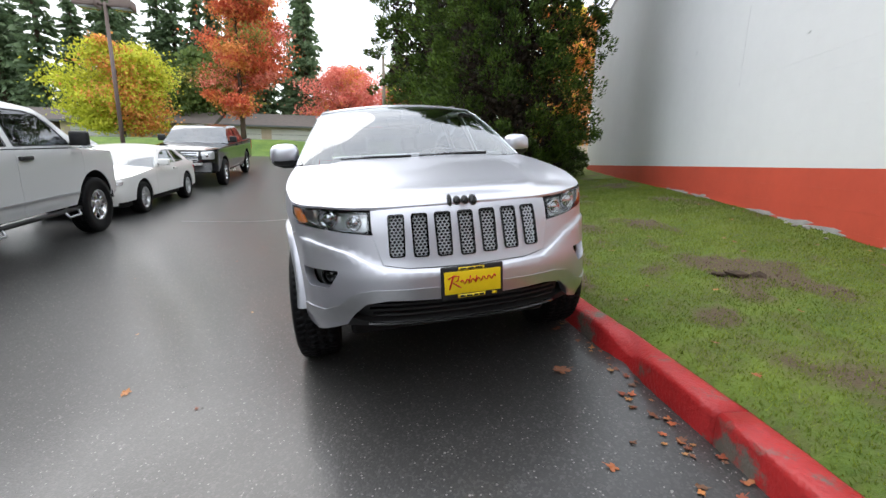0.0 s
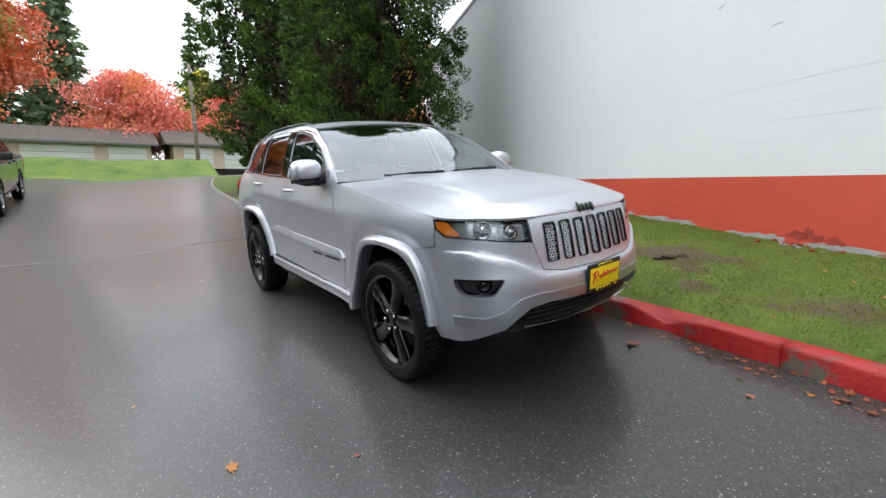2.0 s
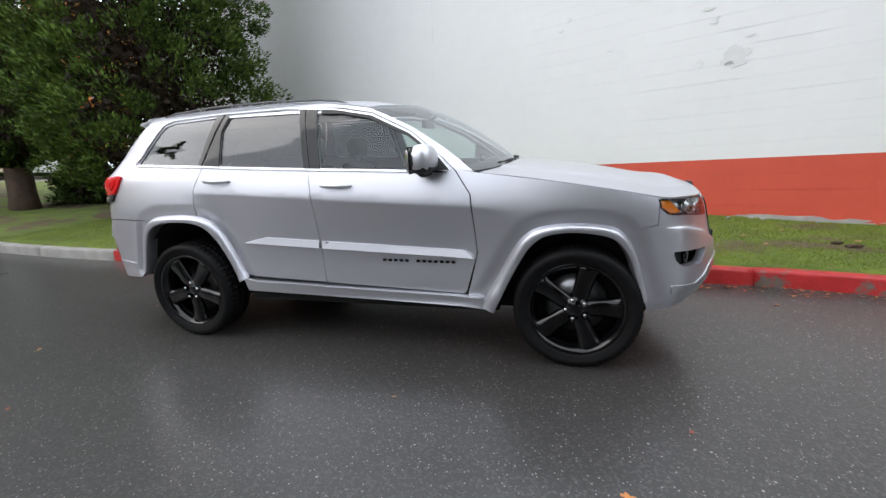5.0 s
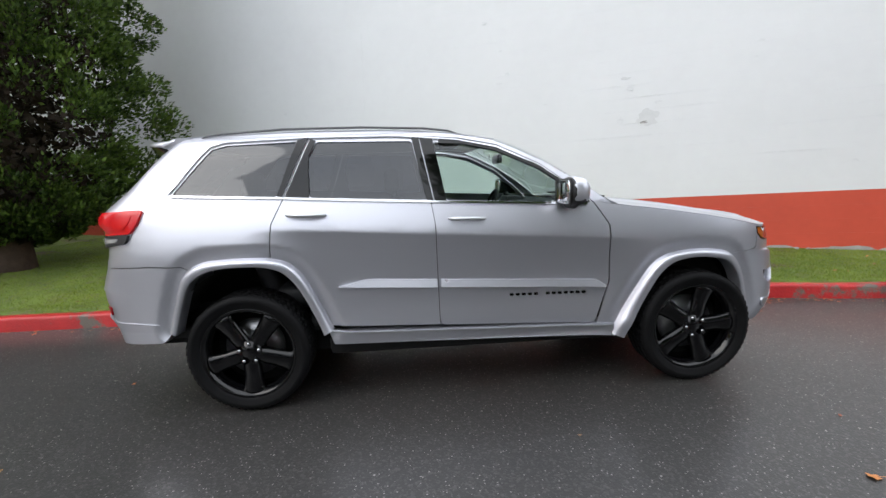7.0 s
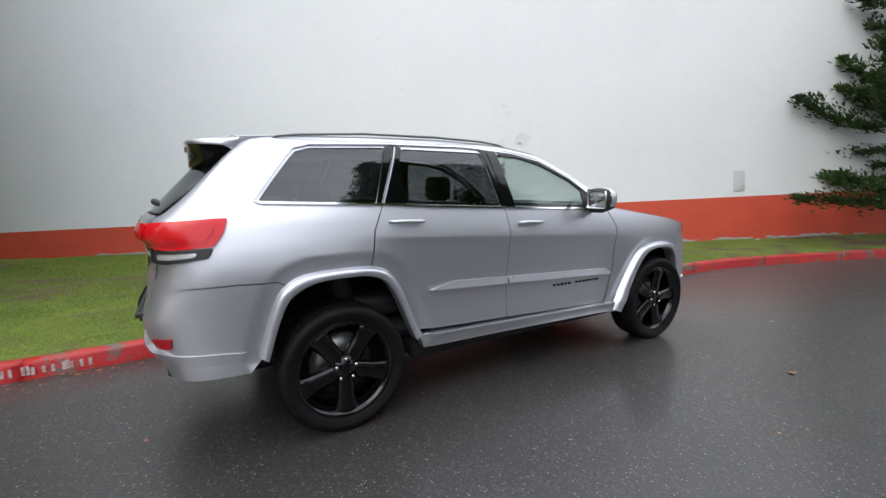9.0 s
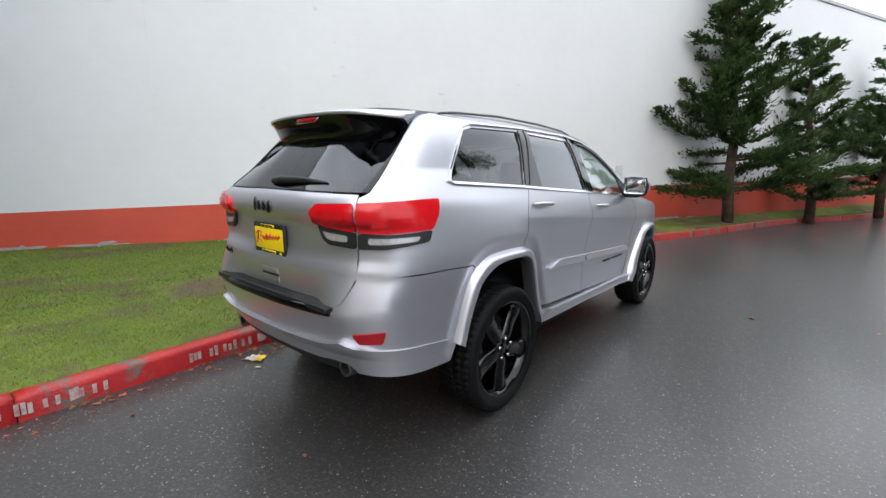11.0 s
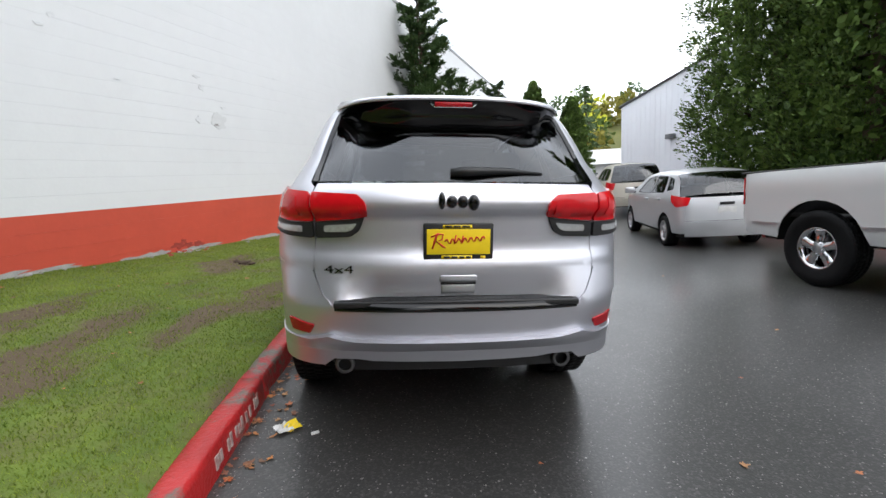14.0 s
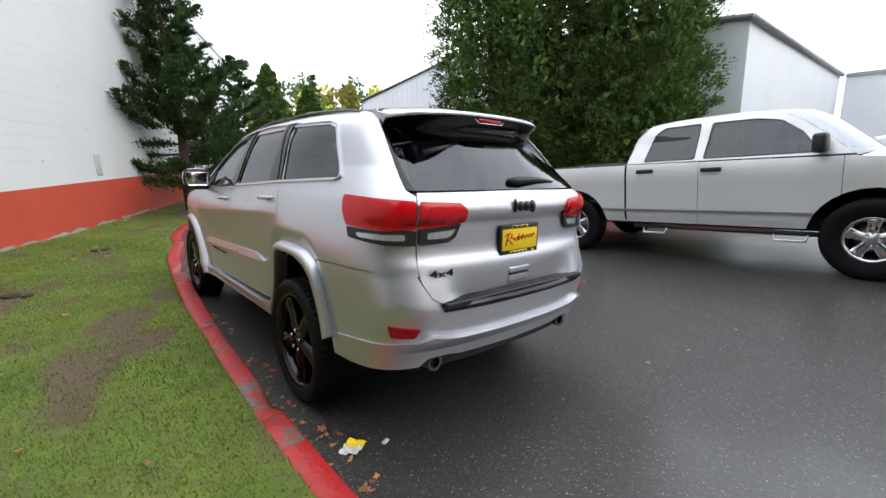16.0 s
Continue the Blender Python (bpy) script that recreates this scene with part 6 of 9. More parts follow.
    for wd in wins:
        sh.panel("side_window", wd, glass_mat or M_TINTGLASS, t, "dark side glass", sides=(1, -1), off=-0.006, rim=False, h=0.2)
        cs, cz = sum(p[0] for p in wd) / len(wd), sum(p[1] for p in wd) / len(wd)
        sh.panel("window_seal", [(cs + (s - cs) * 1.03, cz + (z - cz) * 1.05) for s, z in wd], M_BLACKTRIM, t, sides=(1, -1), off=0.003, depth=0.006, holes=[wd], h=0.1)
    # bonnet, screen, roof, rear
    rows = [(0.03, y0 + 0.09, nose, 0, 0), (0.45 * w, y0 + 0.12, nose, 0, 0.01), (0.74 * w, y0 + 0.22, nose, 0, 0.025)]
    for i, (yy, zz) in enumerate(hood):
        rows.append((sh.at(*Y(yy, zz)).x - 0.004, yy, zz, 0.10 * i / max(1, len(hood) - 1), 0.05))
    bridge("bonnet", rows, mat, t, thick=0.012, nu=20, sub=4)
    k = 3
    scr = roof[:k + 1]
    rows = [(sh.at(*Y(*p)).x - 0.006, p[0], p[1] + 0.002, 0.12, 0.035) for p in scr]
    bridge("windscreen", rows, M_SCREENGLASS, t, "windscreen", nu=16, sub=3)
    e = len(roof) if bed else max(i for i, p in enumerate(roof) if p[1] > max(q[1] for q in roof) - 0.14) + 1
    rows = [(sh.at(*Y(*p)).x - 0.002, p[0], p[1], 0.12 if i == 0 else 0.0, 0.04) for i, p in enumerate(roof[k:e])]
    bridge("roof", rows, mat, t, thick=0.02, nu=16, sub=3)
    back = roof[e - 1:]
    if len(back) > 1:
        rows = [(sh.at(*Y(*p)).x - 0.006, p[0], p[1] + 0.001, -0.05, 0.03) for p in back]
        bridge("rear_screen", rows, M_TINTGLASS, t, "dark rear window", nu=16, sub=3)
    if rear_glass == "deck":
        p = roof[-1]
        rows = [(sh.at(*Y(*p)).x - 0.004, p[0], p[1], -0.04, 0.02), (sh.at(*Y(y1 - 0.3, belt)).x - 0.03, y1 - 0.3, belt + 0.01, -0.03, 0.02), (0.78 * w, y1 - 0.1, belt - 0.01, -0.05, 0.0)]
        bridge("boot_lid", rows, mat, t, thick=0.01, nu=16, sub=3)
    if bed:
        p = roof[-1]
        xb = sh.at(*Y(*p)).x
        part("cab_back", box(-xb + 0.02, p[0] - 0.05, belt - 0.4, xb - 0.02, p[0] - 0.01, p[1] + 0.02, 0.01), mat, t)
        part("bed_floor", box(-w + 0.08, p[0], belt - 0.55, w - 0.08, y1 - 0.06, belt - 0.5), M_BLACKTRIM, t)
        for sd in (1, -1):
            part("bed_rail", box(sd * (w - 0.09), p[0], belt - 0.012, sd * (w - 0.015), y1 - 0.02, belt + 0.012, 0.01), M_BLACKTRIM, t, "black bed rail cap")
            # strip laid on the skin, its black standing for shade in the gap
            sh.panel("cab_gap", ribbon([Y(p[0] + 0.012, sill + 0.02), Y(p[0] + 0.012, belt - 0.01)], 0.026), M_SHADOW, t, "black strip painted as the shaded gap between cab and bed", sides=(sd,), off=0.004, depth=0.006, h=0.1)
            part("bed_wall", box(sd * (w - 0.10), p[0], belt - 0.52, sd * (w - 0.085), y1 - 0.05, belt), M_BLACKTRIM, t)
    # front and rear ends
    bz = sill + 0.30
    lo_f = [FX(-0.80 * w, bz), FX(0.80 * w, bz), FX(0.80 * w, sill + 0.02), FX(-0.80 * w, sill + 0.02)]
    hi_f = [FX(-0.80 * w, nose - 0.012), FX(0.80 * w, nose - 0.012), FX(0.80 * w, bz + 0.006), FX(-0.80 * w, bz + 0.006)]
    sh.panel("front_bumper", lo_f, bumper_mat or mat, t, off=0.03, depth=0.05, h=0.1)
    gw = 0.46 * w if not bed else 0.50 * w
    gz0, gz1 = (bz + 0.03, nose - 0.06)
    grill = [FX(-gw, gz1), FX(gw, gz1), FX(gw * 0.9, gz0), FX(-gw * 0.9, gz0)]
    sh.panel("front_panel", hi_f, mat, t, h=0.08)
    gr = sh.panel("grille", grill, M_CHROME if chrome else M_BLACKTRIM, t, off=0.014, depth=0.02, h=0.08)[0]
    for q in range(4):
        z = gz0 + (gz1 - gz0) * (q + 0.5) / 4
        sh.panel("grille_bar", ribbon([FX(-gw * 0.9, z), FX(0, z), FX(gw * 0.9, z)], 0.03), M_BLACKTRIM, gr, off=0.02, depth=0.01, h=0.2)
    sh.panel("lower_grille", [FX(-0.4 * w, sill + 0.16), FX(0.4 * w, sill + 0.16), FX(0.36 * w, sill + 0.06), FX(-0.36 * w, sill + 0.06)], M_BLACKTRIM, t, off=0.034, depth=0.01, h=0.15)
    part("front_plate", box(-0.155, y0 - 0.055, sill + 0.13, 0.155, y0 - 0.045, sill + 0.27, 0.004), M_WHITE, t, "plain light plate")
    for sd in (1, -1):
        hp = [FX(lamps[0], nose - 0.05), FX(0.78 * w, nose - 0.035), FX(0.90 * w, nose - 0.03), FX(0.88 * w, nose - lamps[1]), FX(lamps[0] + 0.02, nose - lamps[1])]
        hl = sh.panel("head_lamp", rounded(hp, 0.03, 3), M_LAMPCLEAR, t, "clear headlamp", off=0.012, depth=0.02, sides=(sd,), h=0.06)[0]
        c = sh.at(*FX(0.72 * w, nose - lamps[1] * 0.6), 0.014)
        part("bulb_ring", lathe([(0.012, 0.0), (0.006, 0.03), (0.0, 0.05), (-0.02, 0.06)], 20), M_CHROME, hl, m=pose(sd * c.x, c.y, c.z, 0, 0, -90 + sd * 30))
        zl, zh = tail_z
        tl = [RX(0.70 * w, zh - 0.03), RX(0.92 * w, zh), sh.RY(y1 - 0.42, zh + 0.02), sh.RY(y1 - 0.34, zl + 0.10), RX(0.93 * w, zl), RX(0.76 * w, zl + 0.03)]
        if bed:
            tl = [RX(0.86 * w, tail_z[1]), sh.RY(y1 - 0.08, tail_z[1]), sh.RY(y1 - 0.08, tail_z[0]), RX(0.86 * w, tail_z[0])]
        sh.panel("tail_lamp", rounded(tl, 0.02, 3), M_LAMPRED, t, "red tail lamp", off=0.012, depth=0.02, rear=True, sides=(sd,), h=0.06)
    rb = sill + 0.30
    sh.panel("rear_bumper", [RX(-0.80 * w, rb), RX(0.80 * w, rb), RX(0.80 * w, sill + 0.03), RX(-0.80 * w, sill + 0.03)], bumper_mat or mat, t, rear=True, off=0.05, depth=0.06, h=0.1)
    rtop = belt if bed or roof[-1][1] < belt + 0.25 else belt
    sh.panel("tailgate", [RX(-0.80 * w, rtop - 0.005), RX(0.80 * w, rtop - 0.005), RX(0.80 * w, rb + 0.006), RX(-0.80 * w, rb + 0.006)], mat, t, rear=True, depth=0.03, h=0.09)
    part("rear_plate", box(-0.155, y1 + 0.012, rb + 0.1, 0.155, y1 + 0.022, rb + 0.25, 0.004), M_WHITE, t, "plain light plate")
    part("gate_handle", box(-0.12, y1 + 0.0, rb + 0.29, 0.12, y1 + 0.03, rb + 0.34, 0.008), M_BLACKTRIM, t)
    # running gear, cabin, mirrors
    part("floor_pan", box(-w + 0.14, y0 + 0.3, sill - 0.04, w - 0.14, y1 - 0.25, sill + 0.12, 0.02), M_SHADOW, t)
    # near-black inner blocks put shade behind the body's openings
    part("inner_body", box(-w + 0.16, yf + ra + 0.05, sill + 0.1, w - 0.16, yr - ra - 0.05, belt - 0.06, 0.03), M_SHADOW, t)
    part("engine_bay", box(-w + 0.34, y0 + 0.2, sill + 0.1, w - 0.34, yf + ra + 0.1, nose - 0.08, 0.03), M_SHADOW, t)
    part("rear_bay", box(-w + 0.34, yr - ra - 0.1, sill + 0.1, w - 0.34, y1 - 0.12, belt - (0.56 if bed else 0.1), 0.03), M_SHADOW, t)
    part("dashboard", box(-w + 0.2, roof[0][0] - 0.02, belt - 0.2, w - 0.2, roof[0][0] + 0.42, belt + 0.01, 0.04), M_DARKIN, t)
    for xs in (-0.4 * w, 0.4 * w):
        for q, ys in enumerate([doors[0] + 0.55, doors[0] + 1.35][: (2 if len(doors) > 2 else 1)]):
            st = part("seat", box(xs - 0.24, ys, belt - 0.5, xs + 0.24, ys + 0.16, belt + 0.16, 0.05), M_SEAT, t)
            part("headrest", box(xs - 0.12, ys + 0.04, belt + 0.18, xs + 0.12, ys + 0.14, belt + 0.34, 0.03), M_SEAT, st)
    for sd in (1, -1):
        for yy in (yf, yr):
            wheel(t, sd * (w - 0.03), yy, wr, wr, rim, 0.24, rim_mat or M_SATIN, sd, style=wheel_style)
            bm = bmesh.new()
            ring = [(sd * xx, yy + (ra + 0.005) * math.cos(a), wr + (ra + 0.005) * math.sin(a)) for xx in (w - 0.03, w - 0.34) for a in (math.pi * (0.03 + 0.94 * q / 14) for q in range(15))]
            vs = [bm.verts.new(v) for v in ring]
            for q in range(14):
                bm.faces.new((vs[q], vs[q + 1], vs[15 + q + 1], vs[15 + q]))
            bm.faces.new(vs[15:])
            part("wheel_well", bm, M_SHADOW, t)
        mi = part("door_mirror", box(sd * (w - 0.02), roof[0][0] + 0.22, belt + 0.02, sd * (w + 0.2), roof[0][0] + 0.34, belt + (0.22 if bed else 0.16), 0.035, 3), M_BLACKTRIM if bed else mat, t, "door mirror")
        part("mirror_arm", box(sd * (w - 0.1), roof[0][0] + 0.26, belt + 0.02, sd * (w + 0.02), roof[0][0] + 0.31, belt + 0.06, 0.01), M_BLACKTRIM, mi)
        for hy, hz in handles:
            c = sh.at(*Y(hy, hz), 0.012)
            part("door_handle", box(sd * (c.x - 0.015), hy - 0.10, hz - 0.026, sd * (c.x + 0.022), hy + (0.13 if bed else 0.10), hz + 0.026, 0.014, 3), M_BLACKTRIM if bed else mat, t, "black door handle" if bed else "")
        if step:
            c = w - 0.06
            sp = part("side_step", tube([(sd * c, step[0], sill - 0.06), (sd * c, step[1], sill - 0.06)], 0.028, 10), M_CHROME if not bed else M_BLACKTRIM, t, "tube side step")
            for yy in (step[0] + 0.3, step[1] - 0.3):
                part("step_hoop", tube([(sd * c, yy - 0.16, sill - 0.05), (sd * (c + 0.05), yy - 0.14, sill - 0.14), (sd * (c + 0.05), yy + 0.14, sill - 0.14), (sd * c, yy + 0.16, sill - 0.05)], 0.014, 8), M_SATIN, sp)
        if mould:
            for a, b in zip([cuts[0] + 0.5] + cuts[1:-1], cuts[1:-1] + [cuts[-1] - 0.35]):
                pts = clip(ribbon([(a + 0.004, mould), ((a + b) / 2, mould), (b - 0.004, mould)], 0.035), a + 0.004, b - 0.004)
                ya, yb = (float(np.interp(v, sh.S, sh.P[:, 1])) for v in (a, b))
                segs = [(ya, yb)]
                for yc in (yf, yr):
                    rr = math.sqrt(max(0.0, (ra + 0.01) ** 2 - (mould - wr) ** 2)) if abs(mould - wr) < ra else 0.0
                    segs = [s for u, v in segs for s in ([(u, min(v, yc - rr)), (max(u, yc + rr), v)] if u < yc + rr and v > yc - rr else [(u, v)]) if s[1] - s[0] > 0.05]
                for u, v in segs:
                    sh.panel("side_moulding", ribbon([Y(u, mould), Y((u + v) / 2, mould), Y(v, mould)], 0.035), M_SATIN, t, off=0.012, depth=0.012, sides=(sd,), h=0.2)
    return t


ARC = [(0.0, 0.0), (0.30, 0.46), (0.52, 0.76), (0.78, 0.95)]


def pickup(name, label, x, y, yaw, mat, chrome, rim_mat, mould, tint, base=3.57, shift=0.0, cab=0.0, y0=-2.80, y1=2.97):
    """A four-door pickup; cab moves the cab forward on its frame."""
    def fore(pts):
        return [(a - cab, b) for a, b in pts]
    return vehicle(name, label, seat_on(x, y, yaw, 3.57, 1.75), mat, 1.0, y0, y1, base, 0.42, 0.225, 0.50, 1.16, [(-2.2 - 0.4 * cab, 1.20), (-1.7 - 0.7 * cab, 1.235), (-1.12 - cab, 1.265)],
                   1.30, fore([(-1.10, 1.275), (-0.78, 1.55), (-0.60, 1.69), (-0.42, 1.785), (0.0, 1.835), (0.55, 1.835), (1.02, 1.80), (1.20, 1.64), (1.30, 1.31)]),
                   [fore([(-0.80, 1.335), (-0.62, 1.56), (-0.42, 1.70), (-0.2, 1.74), (0.26, 1.75), (0.31, 1.335)]), fore([(0.43, 1.335), (0.41, 1.755), (0.84, 1.748), (0.96, 1.67), (1.06, 1.335)])],
                   [-1.0 - cab, 0.36 - cab, 1.30 - cab], (0.56, 0.26), bed=True, glass_mat=tint, rim_mat=rim_mat, chrome=chrome, bumper_mat=M_CHROME if chrome else None, tail_z=(0.9, 1.24), handles=((0.20 - cab, 1.19), (1.02 - cab, 1.20)), step=(-0.9 - cab, 1.2 - cab), mould=mould, tumble=0.36, shift=shift)


pickup("pickup_truck", "light silver four-door pickup truck with chrome steps, parked on the asphalt", -5.27, 1.8, 180, M_TRUCKSILVER, False, M_CHROME, 0.67, M_TINTGLASS, base=3.40, shift=0.04, cab=0.40, y0=-2.70, y1=2.83)
pickup("pickup_truck", "black four-door pickup truck with chrome grille, parked in the row", -5.22, 13.1, 0, M_PICKUPBLACK, True, M_CHROME, None, M_TINTGLASS)
vehicle("coupe", "white two-door coupe parked behind the pickup", seat_on(-5.32, 6.92, 0, 2.6, 1.5), M_COUPEWHITE, 0.87, -2.25, 2.25, 2.6, 0.31, 0.20, 0.22, 0.70, [(-1.7, 0.76), (-1.25, 0.81), (-0.72, 0.86)],
        0.88, [(-0.70, 0.87), (-0.35, 1.07), (-0.12, 1.18), (0.1, 1.25), (0.5, 1.30), (0.95, 1.25), (1.3, 1.10), (1.62, 0.93)], [[(-0.38, 0.93), (-0.05, 1.13), (0.2, 1.20), (0.55, 1.215), (0.58, 0.93)], [(0.66, 0.93), (0.64, 1.21), (0.9, 1.19), (1.25, 0.96)]],
        [-0.66, 0.68], (0.42, 0.10), rear_glass="deck", tail_z=(0.62, 0.78), handles=((0.45, 0.80),), glass_mat=M_CLEARGLASS)
vehicle("hatchback", "small silver hatchback parked beside the lane", seat_on(-6.12, -4.95, -14, 2.5, 1.5), M_HATCHSILVER, 0.85, -2.0, 1.98, 2.5, 0.30, 0.20, 0.24, 0.82, [(-1.6, 0.90), (-1.2, 0.955)],
        0.98, [(-1.18, 0.965), (-0.75, 1.20), (-0.5, 1.32), (-0.22, 1.41), (0.3, 1.47), (0.9, 1.46), (1.4, 1.40), (1.62, 1.30), (1.84, 1.0)], [[(-0.62, 1.03), (-0.35, 1.25), (-0.1, 1.35), (0.28, 1.39), (0.30, 1.03)], [(0.38, 1.04), (0.37, 1.39), (0.98, 1.37), (1.1, 1.06)], [(1.2, 1.09), (1.1, 1.36), (1.35, 1.32), (1.5, 1.13)]],
        [-0.72, 0.34, 1.18], (0.45, 0.16), tail_z=(0.80, 1.0), handles=((0.18, 0.90), (0.95, 0.92)), glass_mat=M_TINTGLASS)
vehicle("minivan", "beige sport wagon with a roof rack, parked beside the lane", seat_on(-8.1, -11.5, -18, 2.8, 1.6), M_VANBEIGE, 0.93, -2.35, 2.35, 2.8, 0.36, 0.21, 0.32, 0.95, [(-1.9, 1.0), (-1.45, 1.05), (-0.95, 1.09)],
        1.10, [(-0.93, 1.10), (-0.6, 1.35), (-0.42, 1.50), (-0.22, 1.60), (0.3, 1.68), (1.2, 1.69), (1.9, 1.66), (2.1, 1.5), (2.25, 1.12)], [[(-0.5, 1.16), (-0.2, 1.48), (0.2, 1.56), (0.22, 1.16)], [(0.32, 1.16), (0.31, 1.57), (1.05, 1.57), (1.1, 1.16)], [(1.2, 1.17), (1.16, 1.57), (1.85, 1.54), (2.0, 1.2)]],
        [-0.72, 0.27, 1.14], (0.5, 0.18), tail_z=(0.85, 1.12), handles=((0.1, 1.0), (0.95, 1.0)), glass_mat=M_TINTGLASS)
vehicle("sedan", "dark grey wagon parked at the far bend", seat_on(-13.6, -28.6, 160, 2.8, 1.6), M_GREYBLUE, 0.93, -2.35, 2.35, 2.8, 0.36, 0.21, 0.32, 0.95, [(-1.9, 1.0), (-1.45, 1.05), (-0.95, 1.09)],
        1.10, [(-0.93, 1.10), (-0.6, 1.35), (-0.42, 1.50), (-0.22, 1.60), (0.3, 1.68), (1.2, 1.69), (1.9, 1.66), (2.1, 1.5), (2.25, 1.12)], [[(-0.5, 1.16), (-0.2, 1.48), (0.2, 1.56), (0.22, 1.16)], [(0.32, 1.16), (0.31, 1.57), (1.05, 1.57), (1.1, 1.16)]],
        [-0.72, 0.27, 1.14], (0.5, 0.18), tail_z=(0.85, 1.12), chrome=True)
SEDAN = dict(w=0.9, y0=-2.35, y1=2.35, base=2.7, wr=0.33, rim=0.21, sill=0.24, nose=0.78, hood=[(-1.8, 0.85), (-1.35, 0.91), (-0.85, 0.96)], belt=0.98,
             roof=[(-0.83, 0.97), (-0.45, 1.20), (-0.2, 1.33), (0.05, 1.41), (0.5, 1.45), (1.0, 1.42), (1.4, 1.27), (1.75, 1.0)], windows=[[(-0.48, 1.02), (-0.15, 1.26), (0.15, 1.36), (0.3, 1.37), (0.32, 1.02)], [(0.4, 1.02), (0.39, 1.37), (0.85, 1.34), (1.3, 1.06)]],
             doors=[-0.7, 0.36, 1.2], lamps=(0.48, 0.13), rear_glass="deck", tail_z=(0.72, 0.9))
vehicle("sedan", "silver sedan in the second row behind the pickup", seat_on(-8.4, 9.6, 0, 2.7, 1.6), M_HATCHSILVER, **SEDAN)
vehicle("sedan", "pale sedan in the second row with its screen showing", seat_on(-10.2, 3.4, 90, 2.7, 1.6), M_COUPEWHITE, **SEDAN)

# ---- plants ----
M_CEDAR = leaf_material("cedar_foliage", (0.022, 0.050, 0.010), (0.165, 0.270, 0.040))
M_HEDGE = leaf_material("cypress_foliage", (0.042, 0.080, 0.020), (0.165, 0.255, 0.055))
M_PINE = leaf_material("pine_foliage", (0.018, 0.040, 0.016), (0.080, 0.135, 0.038))
M_FIR = leaf_material("fir_foliage", (0.070, 0.115, 0.058), (0.18, 0.25, 0.125))
# inner twig brown, kept dark to put shade into the crown's gaps
M_TWIGSHADE = leaf_material("twig_and_gap_shade", (0.020, 0.014, 0.009), (0.045, 0.032, 0.020))
M_BROADGREEN = leaf_material("green_leaves", (0.05, 0.09, 0.02), (0.16, 0.22, 0.06))
M_YELLOWLEAF = leaf_material("yellow_green_leaves", (0.40, 0.44, 0.04), (0.78, 0.76, 0.10))
M_ORANGELEAF = leaf_material("orange_leaves", (0.58, 0.22, 0.06), (0.92, 0.46, 0.15))
M_REDLEAF = leaf_material("red_leaves", (0.72, 0.16, 0.12), (0.94, 0.42, 0.32))
M_CRIMSON = leaf_material("crimson_leaves", (0.52, 0.08, 0.05), (0.85, 0.28, 0.12))
M_OLIVE = leaf_material("olive_leaves", (0.14, 0.14, 0.03), (0.34, 0.30, 0.07))


def leaf_mesh(name, pos, out, size, mat_list, pick=None, aspect=2.0, droop=0.2, rng=None, bulge=None):
    """Many small leaf blades: at pos, pointing roughly along out. Each blade is a folded quad. bulge: shading normals that round the clumps."""
    n = len(pos)
    d = out + rng.normal(0, 0.45, (n, 3))
    d[:, 2] -= droop
    d /= np.linalg.norm(d, axis=1, keepdims=True) + 1e-9
    side = np.cross(d, rng.normal(0, 1, (n, 3)))
    side /= np.linalg.norm(side, axis=1, keepdims=True) + 1e-9
    up = np.cross(side, d)
    L = (size * rng.uniform(0.6, 1.3, n))[:, None]
    w = L / aspect
    a = pos - d * L * 0.35
    b = pos + side * w * 0.5 + up * w * 0.18
    c = pos + d * L * 0.65
    e = pos - side * w * 0.5 + up * w * 0.18
    verts = np.stack([a, b, c, e], axis=1).reshape(-1, 3)
    idx = np.arange(n) * 4
    faces = np.concatenate([np.stack([idx, idx + 1, idx + 2], 1), np.stack([idx, idx + 2, idx + 3], 1)], axis=1).reshape(-1, 3)
    me = bpy.data.meshes.new(name)
    me.vertices.add(len(verts))
    me.vertices.foreach_set("co", verts.astype(np.float32).ravel())
    me.loops.add(len(faces) * 3)
    me.loops.foreach_set("vertex_index", faces.astype(np.int32).ravel())
    me.polygons.add(len(faces))
    me.polygons.foreach_set("loop_start", np.arange(0, len(faces) * 3, 3, dtype=np.int32))
    me.polygons.foreach_set("loop_total", np.full(len(faces), 3, dtype=np.int32))
    for m in mat_list:
        me.materials.append(m)
    if pick is not None:
        me.polygons.foreach_set("material_index", np.repeat(pick, 2).astype(np.int32))
    me.update(calc_edges=True)
    if bulge is not None:
        me.polygons.foreach_set("use_smooth", [True] * len(me.polygons))
        me.normals_split_custom_set_from_vertices(np.repeat(bulge, 4, axis=0).tolist())
    return me


def limb_mesh(segments, n=6):
    bm = bmesh.new()
    for pts, rad in segments:
        bm_tube(bm, pts, rad, n, cap=False)
    return bm


